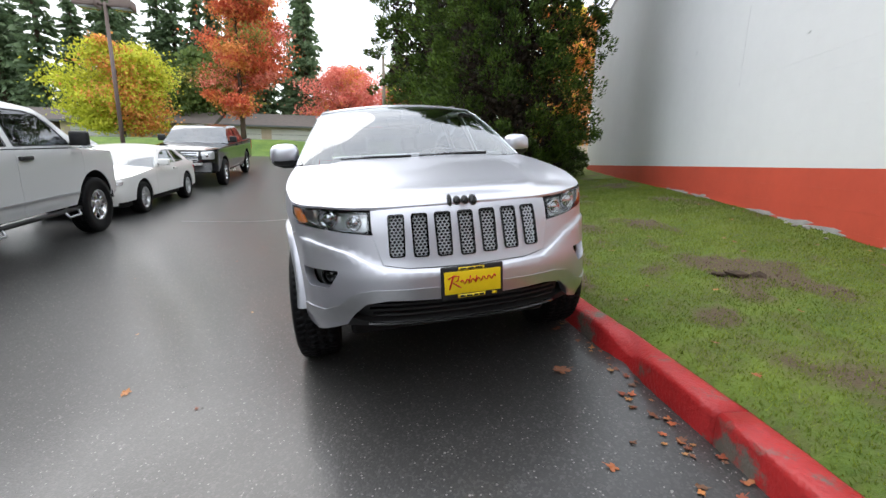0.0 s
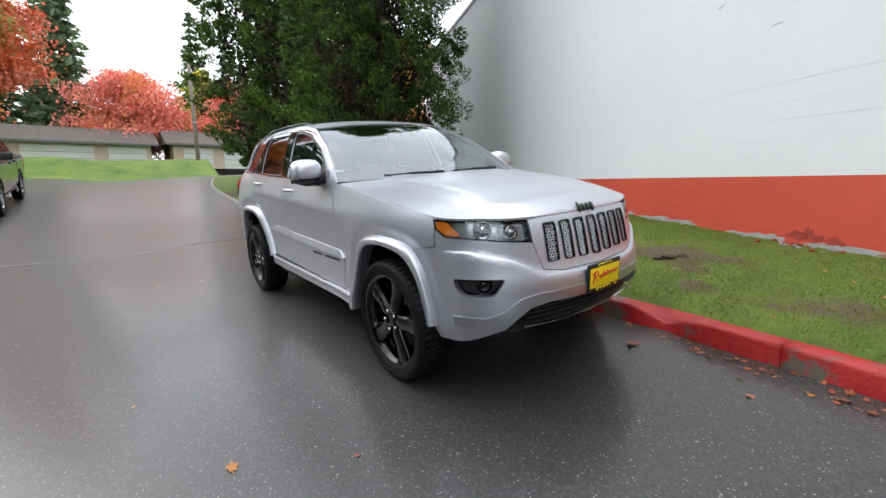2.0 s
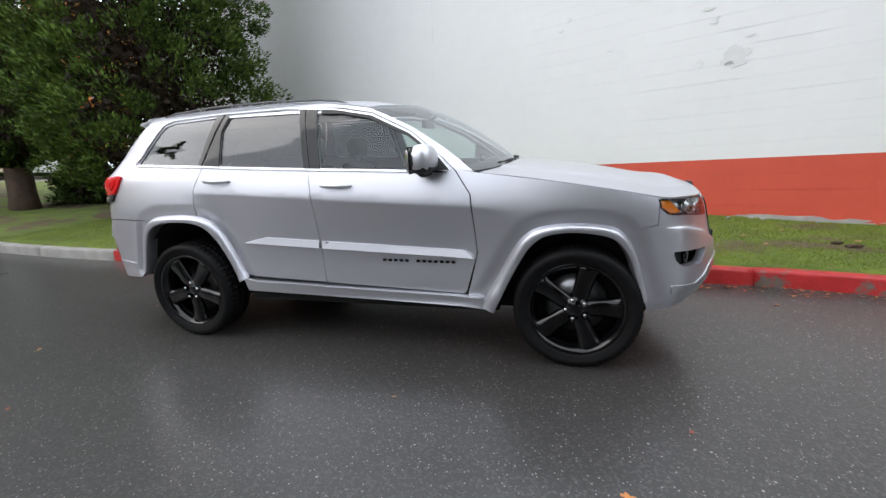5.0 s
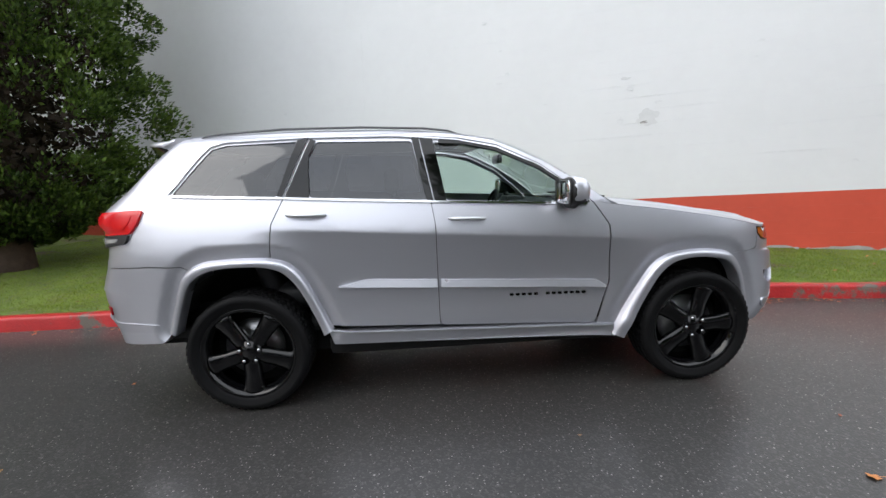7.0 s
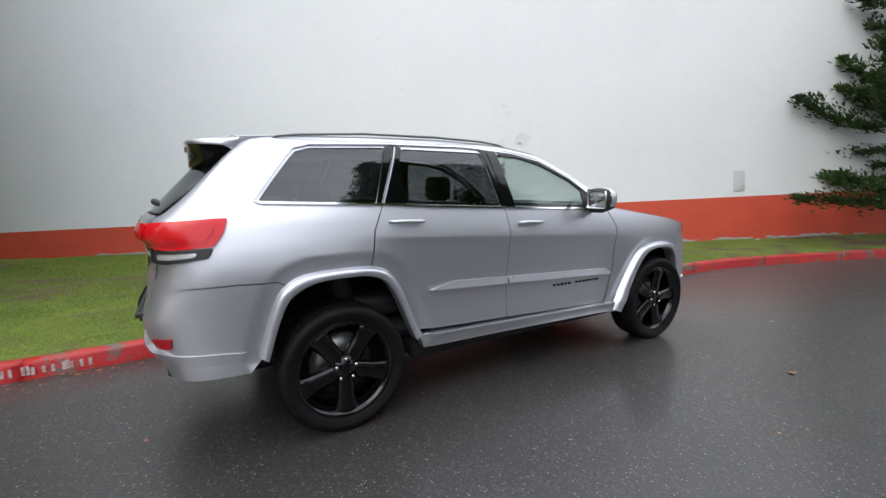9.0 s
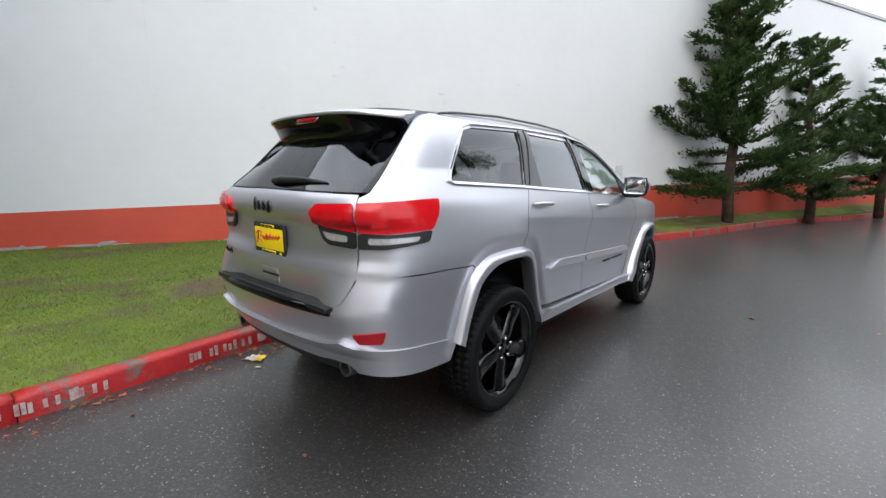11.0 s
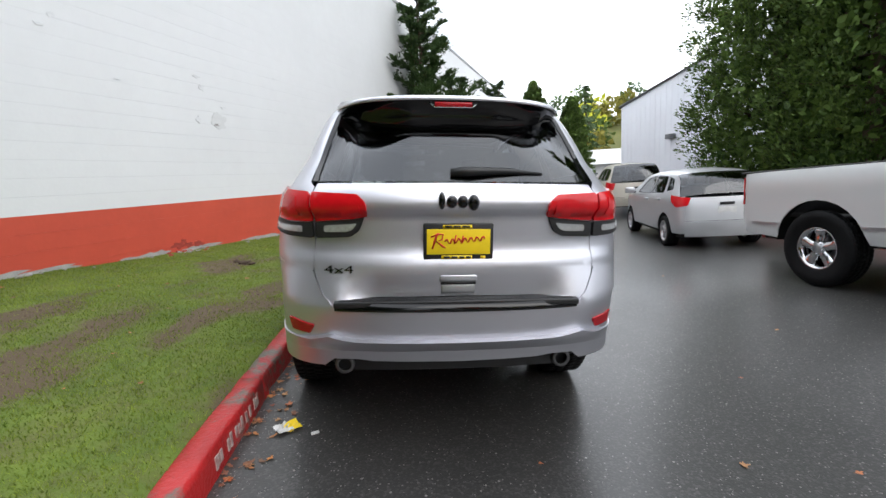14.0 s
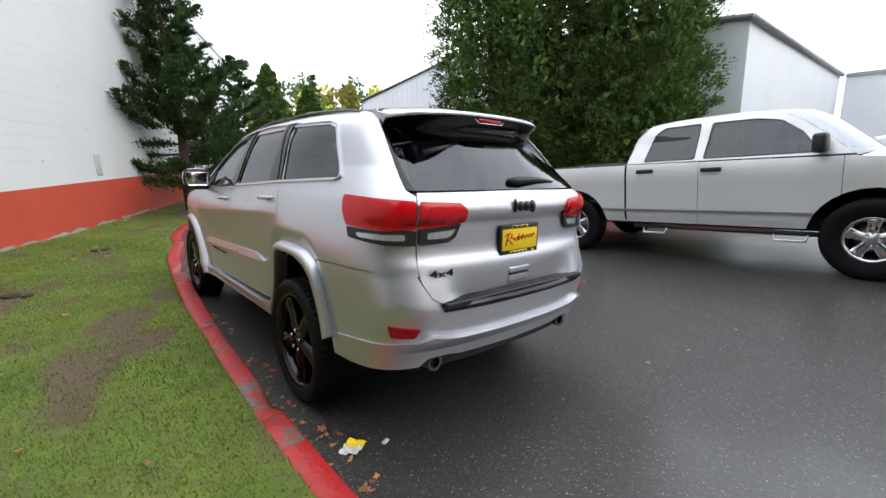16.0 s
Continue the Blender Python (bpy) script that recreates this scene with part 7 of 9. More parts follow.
def column_conifer(x, y, z, height, radius, seed, mat, label, leaves=16000, leaf=0.16, base=0.5, clumps=420, top=0.9, name="cedar_tree", stems=1, lumps=0.34, group="", inner=None):
    """A dense conifer: a trunk, boughs and a crown of many drooping sprays gathered in clumps."""
    rng = np.random.default_rng(seed)
    t = thing(name, label, "tree", group, m=pose(x, y, z))
    for s in range(stems):
        ox, oy = (0, 0) if stems == 1 else (0.35 * math.cos(s * 2.4), 0.35 * math.sin(s * 2.4))
        part("trunk", tube([(ox, oy, -0.3), (ox * 0.9, oy * 0.9, 0.4), (ox * 0.4, oy * 0.4, height * 0.45), (0, 0, height * 0.93)], [radius * 0.16, radius * 0.125, radius * 0.08, 0.02], 10), M_BARK, t)

    def prof(h):
        u = (h - base) / (height - base)
        low = np.clip((h - base) / (0.10 * height), 0, 1) ** 0.5
        return radius * low * np.clip(1 - u ** (2.2 * top), 0, 1) ** 0.62 * (0.25 + 0.75 * 1)
    ch = base + (height - base) * rng.uniform(0, 1, clumps) ** 1.15
    ca = rng.uniform(0, 2 * np.pi, clumps)
    cr = prof(ch) * rng.uniform(0.70, 1.12, clumps)
    centre = np.stack([cr * np.cos(ca), cr * np.sin(ca), ch], 1)
    per = leaves // clumps
    spread_r = lumps * radius * rng.uniform(0.5, 1.15, clumps) * np.clip(prof(ch) / radius + 0.2, 0.25, 1)
    off = rng.normal(0, 1, (clumps, per, 3)) * np.array([0.62, 0.62, 0.45])
    off /= np.maximum(1.0, np.linalg.norm(off, axis=2, keepdims=True))
    off *= (0.55 + 0.45 * rng.random((clumps, per, 1))) / (np.linalg.norm(off, axis=2, keepdims=True) + 0.25)
    pos = centre[:, None, :] + off * spread_r[:, None, None]
    radial = np.stack([np.cos(ca), np.sin(ca), np.full(clumps, 0.25)], 1)
    out = np.repeat(radial[:, None, :], per, 1) + off * 0.8
    round_n = off * 1.5 + radial[:, None, :] * 0.35 + np.array([0, 0, 0.15]) + rng.normal(0, 0.28, off.shape)
    round_n /= np.linalg.norm(round_n, axis=2, keepdims=True)
    pos, out, round_n = pos.reshape(-1, 3), out.reshape(-1, 3), round_n.reshape(-1, 3)
    keep = pos[:, 2] > base * 0.6
    part("crown", leaf_mesh("crown", pos[keep], out[keep], leaf, [mat], aspect=2.4, droop=-0.45, rng=rng, bulge=round_n[keep]), None, t)
    # dark inner boughs
    segs = []
    for i in range(46):
        h = base + (height * 0.95 - base) * (i + rng.random()) / 46
        a = rng.uniform(0, 2 * np.pi)
        r = float(prof(np.array(h))) * 0.8
        segs.append(([(0, 0, h - 0.15), (r * 0.5 * math.cos(a), r * 0.5 * math.sin(a), h), (r * math.cos(a), r * math.sin(a), h + 0.12 * r)], [0.05, 0.03, 0.012]))
    part("branchwork", limb_mesh(segs, 5), M_BARK, t)
    # inner blades; the default twig brown paints shade between the sprays
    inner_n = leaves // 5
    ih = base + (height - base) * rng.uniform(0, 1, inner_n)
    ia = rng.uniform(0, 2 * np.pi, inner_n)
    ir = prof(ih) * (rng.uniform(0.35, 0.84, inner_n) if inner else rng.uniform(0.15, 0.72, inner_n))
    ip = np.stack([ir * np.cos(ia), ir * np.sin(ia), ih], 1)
    part("inner_foliage", leaf_mesh("inner_foliage", ip, rng.normal(0, 1, (inner_n, 3)), leaf * (2.0 if inner else 1.5), [inner or M_TWIGSHADE], aspect=1.4, rng=rng), None, t, "" if inner else "dead brown inner twigs, coloured dark as shade in the crown")
    return t


def open_pine(x, y, z, height, radius, seed, label, lean=0.0, boughs=44, name="pine_tree", mat=None, group="", dense=1.0):
    """An open conifer whose upswept boughs stand apart, with tufted needles along each."""
    rng = np.random.default_rng(seed)
    t = thing(name, label, "tree", group, m=pose(x, y, z))
    spine = [(0, 0, -0.3)] + [(lean * (k / 6) ** 2 + rng.normal(0, 0.04), rng.normal(0, 0.04), height * k / 6) for k in range(1, 7)]
    part("trunk", tube(spine, [0.15, 0.13, 0.11, 0.085, 0.06, 0.035, 0.01], 9), M_BARK, t)
    segs, pos, out = [], [], []
    for i in range(boughs):
        u = (i + rng.random()) / boughs
        h = height * (0.10 + 0.88 * u)
        c = (lean * (h / height) ** 2, 0, h)
        a = rng.uniform(0, 2 * np.pi)
        L = radius * (1.0 - 0.82 * u ** 1.2) * rng.uniform(0.45, 1.3)
        lift = rng.uniform(0.22, 0.80) if u > 0.22 else rng.uniform(-0.05, 0.4)
        pts = [c]
        for q in (0.35, 0.7, 1.0):
            bend = 0.22 * math.sin(q * 3 + i)
            pts.append((c[0] + L * q * math.cos(a + bend), c[1] + L * q * math.sin(a + bend), c[2] + L * lift * q ** 1.9))
        segs.append((pts, [0.035, 0.026, 0.016, 0.006]))
        m = int((150 + 560 * L) * dense)
        q = rng.uniform(0.18, 1.06, m) ** 0.85
        P = np.array(pts)
        f = np.clip(q * 3, 0, 2.999)
        k = f.astype(int)
        fr = (f - k)[:, None]
        base = P[k] * (1 - fr) + P[k + 1] * fr
        tuft = 0.55 + 0.45 * np.cos(q * L * 13 + i)[:, None]
        w = (0.030 + 0.140 * np.sin(np.clip(q, 0, 1) * np.pi * 0.8)[:, None] * (0.45 + 0.4 * L)) * tuft
        o = rng.normal(0, 1, (m, 3)) * np.array([1, 1, 0.38])
        pos.append(base + o * w)
        out.append(o * 0.5 + (P[-1] - P[0]) * 0.6 + np.array([0, 0, 0.45]))
    part("branchwork", limb_mesh(segs, 5), M_BARK, t)
    part("needle_foliage", leaf_mesh("needles", np.concatenate(pos), np.concatenate(out), 0.115, [mat or M_PINE], aspect=3.0, droop=-0.05, rng=rng), None, t)
    return t


def fir(x, y, z, height, radius, seed, label, leaves=4200, leaf=0.8, name="fir_tree", mat=None, group="", low=0.06):
    """A tall far fir: whorls of drooping boughs that thin out to a spire."""
    rng = np.random.default_rng(seed)
    t = thing(name, label, "tree", group, m=pose(x, y, z))
    part("trunk", tube([(0, 0, -1), (0, 0, height * 0.5), (0, 0, height)], [radius * 0.09, radius * 0.06, 0.03], 7), M_BARK, t)
    whorl = int(height * 1.6)
    pos, out = [], []
    for i in range(whorl):
        u = (i + rng.random()) / whorl
        h = height * (low + (1 - low) * u)
        R = radius * (1 - u) ** 0.85 * rng.uniform(0.7, 1.1) + 0.15
        for b in range(7):
            a = rng.uniform(0, 2 * np.pi)
            r = R * rng.uniform(0.6, 1.1)
            m = max(3, int(leaves / whorl / 7 * (1.35 - u)))
            q = rng.uniform(0.1, 1.0, m)
            p = np.stack([r * q * np.cos(a), r * q * np.sin(a), h - 0.32 * r * q], 1) + rng.normal(0, 0.10 * r + 0.05, (m, 3)) * np.array([1, 1, 0.5])
            pos.append(p)
            out.append(np.tile(np.array([np.cos(a), np.sin(a), -0.25]), (m, 1)))
    part("crown", leaf_mesh("crown", np.concatenate(pos), np.concatenate(out), leaf, [mat or M_FIR], aspect=1.9, droop=0.15, rng=rng), None, t)
    return t


def broadleaf(x, y, z, height, radius, seed, label, mats, weights, leaves=9000, leaf=0.30, trunk=0.22, clear=0.2, shape=1.0, name="maple_tree", group="", bands=False):
    """A broadleaf tree: forking limbs and a crown of leaves in uneven clumps with gaps."""
    rng = np.random.default_rng(seed)
    t = thing(name, label, "tree", group, m=pose(x, y, z))
    top = height * 0.8
    part("trunk", tube([(0, 0, -0.4), (0.03, 0, height * clear), (0.0, 0.05, top * 0.6), (0.05, 0, top)], [trunk, trunk * 0.75, trunk * 0.45, trunk * 0.12], 9), M_BARK, t)
    segs, tips = [], []
    nb = 58
    for i in range(nb):
        h = height * (clear + (0.97 - clear) * ((i + rng.random()) / nb))
        u = (h / height - clear) / (1 - clear)
        R = radius * (math.sin(math.pi * min(1, (u * 0.80 + 0.16)) ** shape) ** 0.7)
        a = rng.uniform(0, 2 * np.pi)
        r = R * rng.uniform(0.45, 1.05)
        s = (0, 0, max(height * clear * 0.8, h - 0.45 * r))
        e = (r * math.cos(a), r * math.sin(a), h)
        segs.append(([s, (e[0] * 0.5, e[1] * 0.5, (s[2] + e[2]) / 2 - 0.1), e], [trunk * 0.22, trunk * 0.13, 0.012]))
        for q in (0.5, 0.75, 1.0):
            tips.append((e[0] * q, e[1] * q, s[2] + (e[2] - s[2]) * q, R * 0.22 + 0.16 * radius * rng.random()))
    part("branchwork", limb_mesh(segs, 5), M_BARK, t)
    tips = np.array(tips)
    k = len(tips)
    per = leaves // k
    off = rng.normal(0, 0.55, (k, per, 3)) * np.array([1.1, 1.1, 0.6])
    pos = (tips[:, None, :3] + off * tips[:, None, 3:4]).reshape(-1, 3)
    choice = rng.choice(len(mats), k, p=weights)
    if bands:
        order = np.argsort(tips[:, 0] + 0.25 * tips[:, 2] + rng.normal(0, 0.12 * radius, k))
        cuts = np.cumsum(weights)
        for j, o in enumerate(order):
            choice[o] = int(np.searchsorted(cuts, (j + 0.5) / k))
    pick = np.repeat(choice, per)
    part("crown", leaf_mesh("crown", pos, rng.normal(0, 1, pos.shape), leaf, mats, pick, aspect=1.25, droop=0.25, rng=rng), None, t)
    return t

# near cedars at the verge's far end
C1 = "tall dense cedar with fresh green drooping sprays beside the wall"
def on_verge(x, y):
    return lawn_z(x, y) - 0.02


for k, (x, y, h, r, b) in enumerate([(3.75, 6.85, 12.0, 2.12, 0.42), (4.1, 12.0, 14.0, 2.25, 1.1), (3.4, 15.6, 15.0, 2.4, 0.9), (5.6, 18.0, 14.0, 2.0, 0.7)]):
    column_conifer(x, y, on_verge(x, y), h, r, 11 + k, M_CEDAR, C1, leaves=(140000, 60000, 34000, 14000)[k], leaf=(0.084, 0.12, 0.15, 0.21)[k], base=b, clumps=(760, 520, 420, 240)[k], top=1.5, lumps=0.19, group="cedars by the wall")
# open pines along the far wall
open_pine(-0.65, -10.4, on_verge(-0.65, -10.4), 6.9, 2.1, 21, "open dark green pine with upswept boughs by the wall", boughs=92, dense=1.0)
open_pine(-2.35, -14.4, on_verge(-2.3, -14.4), 5.6, 1.4, 22, "slender open pine with gaps between its boughs", lean=0.3, boughs=64, dense=1.0)
open_pine(-4.3, -18.6, on_verge(-4.2, -18.6), 6.2, 1.9, 23, "leaning open pine with upswept tips by the wall", lean=-0.9, boughs=70, dense=1.0)
# clipped cypresses where the lane bends
for k, (x, y, h, r) in enumerate([(-11.6, -34.2, 9.3, 2.0), (-15.6, -35.5, 8.0, 1.8)]):
    column_conifer(x, y, -0.3, h, r, 31 + k, M_HEDGE, "clipped cypress cone, dense and green", leaves=30000, leaf=0.17, base=0.15, clumps=520, top=0.75, lumps=0.2, name="cypress_tree", inner=M_HEDGE)
# tall screen of cypresses behind the parked pickup
for k, (x, y, h, r) in enumerate([(-11.4, -8.5, 13.5, 2.25), (-11.2, -5.4, 14.5, 2.1), (-11.4, -2.6, 14.0, 1.85)]):
    column_conifer(x, y, -0.3, h, r, 41 + k, M_HEDGE, "tall dense cypress in a close-grown screen", leaves=60000, leaf=0.12, base=0.2, clumps=1000, top=1.7, lumps=0.24, name="cypress_tree", group="cypress screen", inner=M_HEDGE)


def far_z(x, y):
    """Grassy bank and the ground behind it, beyond the junction."""
    return road_z(x, min(y, 29)) + 1.35 * step01((y - 24.6 - 0.25 * noise.noise((x * 0.2, 0, 0))) / 4.5) * (0.85 + 0.25 * noise.noise((x * 0.09, y * 0.1, 2.0))) - 0.35 * step01((y - 33) / 10)


bank = tagged(part("grass_bank", grid_sheet("grass_bank", spread(-120, 120, -24, 14, 0.7), [24.3 + 0.35 * k for k in range(30)] + [35.5 + 2.5 * k for k in range(60)], lambda x, y: far_z(x, y) - (0.2 if y < 24.5 else 0), M_GRASS, keep=lambda x, y: x < 3.2 or y > 40), None, None), "low green grass bank across the junction", "grass", kind="structure")
# autumn trees and firs across the junction
broadleaf(-7.6, 32.2, far_z(-7.6, 32.2) - 0.1, 16.0, 3.05, 51, "tall maple in red, orange and yellow autumn leaf", [M_CRIMSON, M_ORANGELEAF, M_OLIVE, M_REDLEAF], [0.34, 0.34, 0.18, 0.14], leaves=52000, leaf=0.20, clear=0.14, name="maple_tree")
broadleaf(-18.2, 38.5, far_z(-18.2, 38.5) - 0.1, 8.4, 4.2, 52, "maple half yellow-green and half orange", [M_YELLOWLEAF, M_ORANGELEAF, M_YELLOWLEAF], [0.45, 0.35, 0.2], leaves=34000, leaf=0.22, clear=0.2, name="maple_tree", bands=True)
broadleaf(0.4, 52.0, far_z(0.4, 52) - 0.1, 10.2, 5.2, 53, "round red maple before the houses", [M_REDLEAF, M_ORANGELEAF], [0.86, 0.14], leaves=34000, leaf=0.25, clear=0.22, name="maple_tree")
broadleaf(10.0, 50.0, far_z(10, 50) - 0.1, 9.5, 4.4, 54, "bright red maple by the junction", [M_REDLEAF, M_CRIMSON], [0.8, 0.2], leaves=24000, leaf=0.26, clear=0.2, name="maple_tree")
broadleaf(15.5, 26.0, 1.3, 11.0, 4.0, 55, "orange autumn tree behind the wall", [M_ORANGELEAF, M_YELLOWLEAF], [0.85, 0.15], leaves=12000, leaf=0.36, clear=0.18, name="maple_tree")
broadleaf(-14.5, 50.0, far_z(-14.5, 50) - 0.1, 11.0, 5.0, 56, "dull green broadleaf tree behind the houses", [M_BROADGREEN, M_OLIVE], [0.8, 0.2], leaves=9000, leaf=0.5, clear=0.15, name="broadleaf_tree")
frng = np.random.default_rng(77)
for k in range(30):
    x = -66 + 2.1 * k + frng.normal(0, 1.0)
    if -4 < x:
        continue
    y = 56 + frng.uniform(0, 20)
    fir(x, y, 2.5, frng.uniform(20, 31), frng.uniform(3.6, 5.0), 100 + k, "tall dark fir in the wood behind the houses", leaves=4200, leaf=0.85, group="firs behind the houses")
for k, (x, y, h) in enumerate([(-9.0, 85, 17), (-4.5, 90, 13), (-13, 80, 15), (2.0, 95, 12), (14.0, 70, 22), (17.5, 76, 18), (9.5, 95, 14), (22, 80, 20)]):
    fir(x, y, 2.5, h, 3.0, 130 + k, "distant fir beyond the houses", leaves=3000, leaf=0.8, group="distant firs")
# dark shrubs under the cedars, by the wall
for k, (x, y, h, r) in enumerate([(6.2, 9.4, 1.15, 0.85), (7.3, 10.6, 1.3, 0.95), (5.6, 11.6, 1.2, 0.9)]):
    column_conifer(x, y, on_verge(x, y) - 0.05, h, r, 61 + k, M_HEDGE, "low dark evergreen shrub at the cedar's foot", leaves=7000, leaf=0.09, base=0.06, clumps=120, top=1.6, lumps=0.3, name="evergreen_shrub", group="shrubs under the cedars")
# trees that close the view beside the cedars
fir(9.6, 70.0, 2.5, 23.0, 4.2, 171, "tall airy fir standing alone behind the houses", leaves=4200, leaf=0.75)
fir(-7.0, 66.0, 2.5, 13.0, 3.6, 172, "blue-green fir behind the red maple", leaves=3600, leaf=0.75)
fir(-3.2, 68.0, 2.5, 9.5, 3.2, 173, "low blue-green fir behind the red maple", leaves=3000, leaf=0.75)
broadleaf(8.2, 58.0, far_z(8.2, 58) - 0.1, 12.5, 3.4, 174, "yellowing green tree behind the houses", [M_BROADGREEN, M_OLIVE, M_YELLOWLEAF], [0.6, 0.25, 0.15], leaves=12000, leaf=0.32, clear=0.15, name="broadleaf_tree")

# ---- houses across the junction ----
M_ROOF = material("brown_roof_shingle", (0.105, 0.088, 0.078), rough=0.9, vary=0.2, scale=3, bump=0.4, bump_scale=12)
M_HOUSEWALL = material("tan_house_wall", (0.42, 0.34, 0.26), rough=0.8, vary=0.1, scale=2)
M_GARAGE = material("white_garage_door", (0.50, 0.50, 0.485), rough=0.6, vary=0.05, scale=2)
M_METALWALL = material("white_metal_cladding", (0.70, 0.72, 0.76), rough=0.5, vary=0.04, scale=0.8)
M_DARKTRIM = material("dark_gutter", (0.10, 0.105, 0.11), rough=0.5, vary=0.1, scale=4)


def row_house(x0, x1, y, z, seed):
    rnd = random.Random(seed)
    t = thing("row_house", "low house with brown roof and pale garage doors", "house", "houses across the junction")
    d = 8.0
    part("wall", box(x0, y, z - 1.0, x1, y + d, z + 2.5), M_HOUSEWALL, t, smooth=False)
    bm = bmesh.new()
    o = 0.6
    P = [(x0 - o, y - o, z + 2.4), (x1 + o, y - o, z + 2.4), (x1 + o, y + d + o, z + 2.4), (x0 - o, y + d + o, z + 2.4), (x0 - o, y + d / 2, z + 4.0), (x1 + o, y + d / 2, z + 4.0)]
    vs = [bm.verts.new(p) for p in P]
    for f in ((0, 1, 5, 4), (2, 3, 4, 5), (0, 4, 3), (1, 2, 5), (3, 2, 1, 0)):
        bm.faces.new([vs[q] for q in f])
    part("roof", bm, M_ROOF, t, smooth=False)
    part("fascia", box(x0 - o, y - o - 0.03, z + 2.28, x1 + o, y - o, z + 2.46), M_DARKTRIM, t, smooth=False)
    x = x0 + 0.8
    while x < x1 - 2.8:
        w = rnd.choice((2.5, 4.6, 4.6))
        w = min(w, x1 - 0.4 - x)
        g = part("garage_door", box(x, y - 0.06, z, x + w, y - 0.003, z + 2.1, 0.01), M_GARAGE, t, "white garage door", smooth=False)
        for q in range(1, 4):
            part("door_groove", box(x + 0.05, y - 0.065, z + q * 0.52, x + w - 0.05, y - 0.055, z + q * 0.52 + 0.03), M_DARKTRIM, g, smooth=False)
        x += w + rnd.uniform(0.8, 1.6)
    return t


for k, (a, b) in enumerate([(-56, -42), (-40, -27), (-25.5, -13), (-11.5, 1.5), (3.2, 15), (17, 30)]):
    zz = far_z((a + b) / 2, 44) - 0.1
    row_house(a, b, 44.0 + 0.4 * (k % 2), zz, 300 + k)

# timber pole and twin-head lamp
pole = thing("utility_pole", "weathered grey timber utility pole at the junction", "pole")
pz = road_z(3.0, 28.5)
part("pole_shaft", tube([(2.75, 28.4, pz - 0.3), (2.72, 28.4, pz + 3.6), (2.70, 28.4, pz + 7.0)], [0.13, 0.12, 0.10], 12), M_WOOD, pole)
part("pole_band", tube([(2.72, 28.4, pz + 3.3), (2.72, 28.4, pz + 3.4)], 0.14, 12), M_METALGREY, pole)
lz = road_z(-9.9, 18.1)
lamp = thing("street_lamp", "brown twin-head parking lot lamp on a square base", "lamp post")
part("base", tube([(-9.9, 18.1, lz - 0.2), (-9.9, 18.1, lz + 0.55)], 0.25, 14), M_CONC, lamp)
part("mast", tube([(-9.9, 18.1, lz + 0.5), (-9.92, 18.1, lz + 6.6)], [0.09, 0.07], 10), M_BROWNPOLE, lamp)
for sd in (1, -1):
    hd = part("lamp_head", box(-9.92 + sd * 0.25, 17.75, lz + 6.35, -9.92 + sd * 1.05, 18.45, lz + 6.72, 0.05), M_BROWNPOLE, lamp, "brown box lamp head")
    part("lamp_glass", box(-9.92 + sd * 0.32, 17.8, lz + 6.33, -9.92 + sd * 0.98, 18.4, lz + 6.355), M_LAMPCLEAR, hd)
    part("arm", box(-9.92, 18.05, lz + 6.45, -9.92 + sd * 0.27, 18.15, lz + 6.55), M_BROWNPOLE, lamp)

# ---- clad shed across the lane ----
shed = thing("clad_shed", "large white metal-clad shed with a dark gutter", "building")
bm = bmesh.new()
prof = [(-23.2, -1.5), (-23.2, 5.0), (-12.0, 6.35), (-0.7, 4.95), (-0.7, -1.5)]
f0 = [bm.verts.new((-14.0, y, z)) for y, z in prof]
f1 = [bm.verts.new((-28.0, y, z - (0.5 if y > -5 and z > 0 else 0))) for y, z in prof]
bm.faces.new(f0)
bm.faces.new(f1[::-1])
for q in range(5):
    bm.faces.new((f0[q], f1[q], f1[(q + 1) % 5], f0[(q + 1) % 5]))
bmesh.ops.recalc_face_normals(bm, faces=bm.faces)
part("shed_wall", bm, M_METALWALL, shed, smooth=False)
part("gutter", tube([(-13.95, -23.3, 5.02), (-13.95, -12.0, 6.37), (-13.95, -0.62, 4.97)], 0.09, 8), M_DARKTRIM, shed, "dark roof edge")
part("gutter", tube([(-13.9, -0.62, 4.95), (-28.0, -0.62, 4.45)], 0.10, 8), M_METALGREY, shed, "grey gutter")
for q in range(44):
    y = -22.9 + 0.5 * q
    zt = 5.0 + 1.35 * (1 - abs(y + 12.0) / 11.25) - 0.1
    part("cladding_rib", box(-13.995, y, -0.8, -13.984, y + 0.022, zt), M_METALWALL, shed, smooth=False)
wl = part("wall_light", box(-13.96, -18.0, 2.55, -13.7, -17.4, 2.8, 0.04), M_DARKTRIM, shed, "grey wall light")
back_wall = thing("shed_annex", "plain pale metal wall behind the parking rows", "building")
part("annex_wall", box(-32, -0.5, -1.0, -28.2, 24, 4.35), M_METALWALL, back_wall, smooth=False)
part("annex_trim", box(-32.1, -0.5, 4.35, -28.1, 24.1, 4.5), M_METALGREY, back_wall, smooth=False)

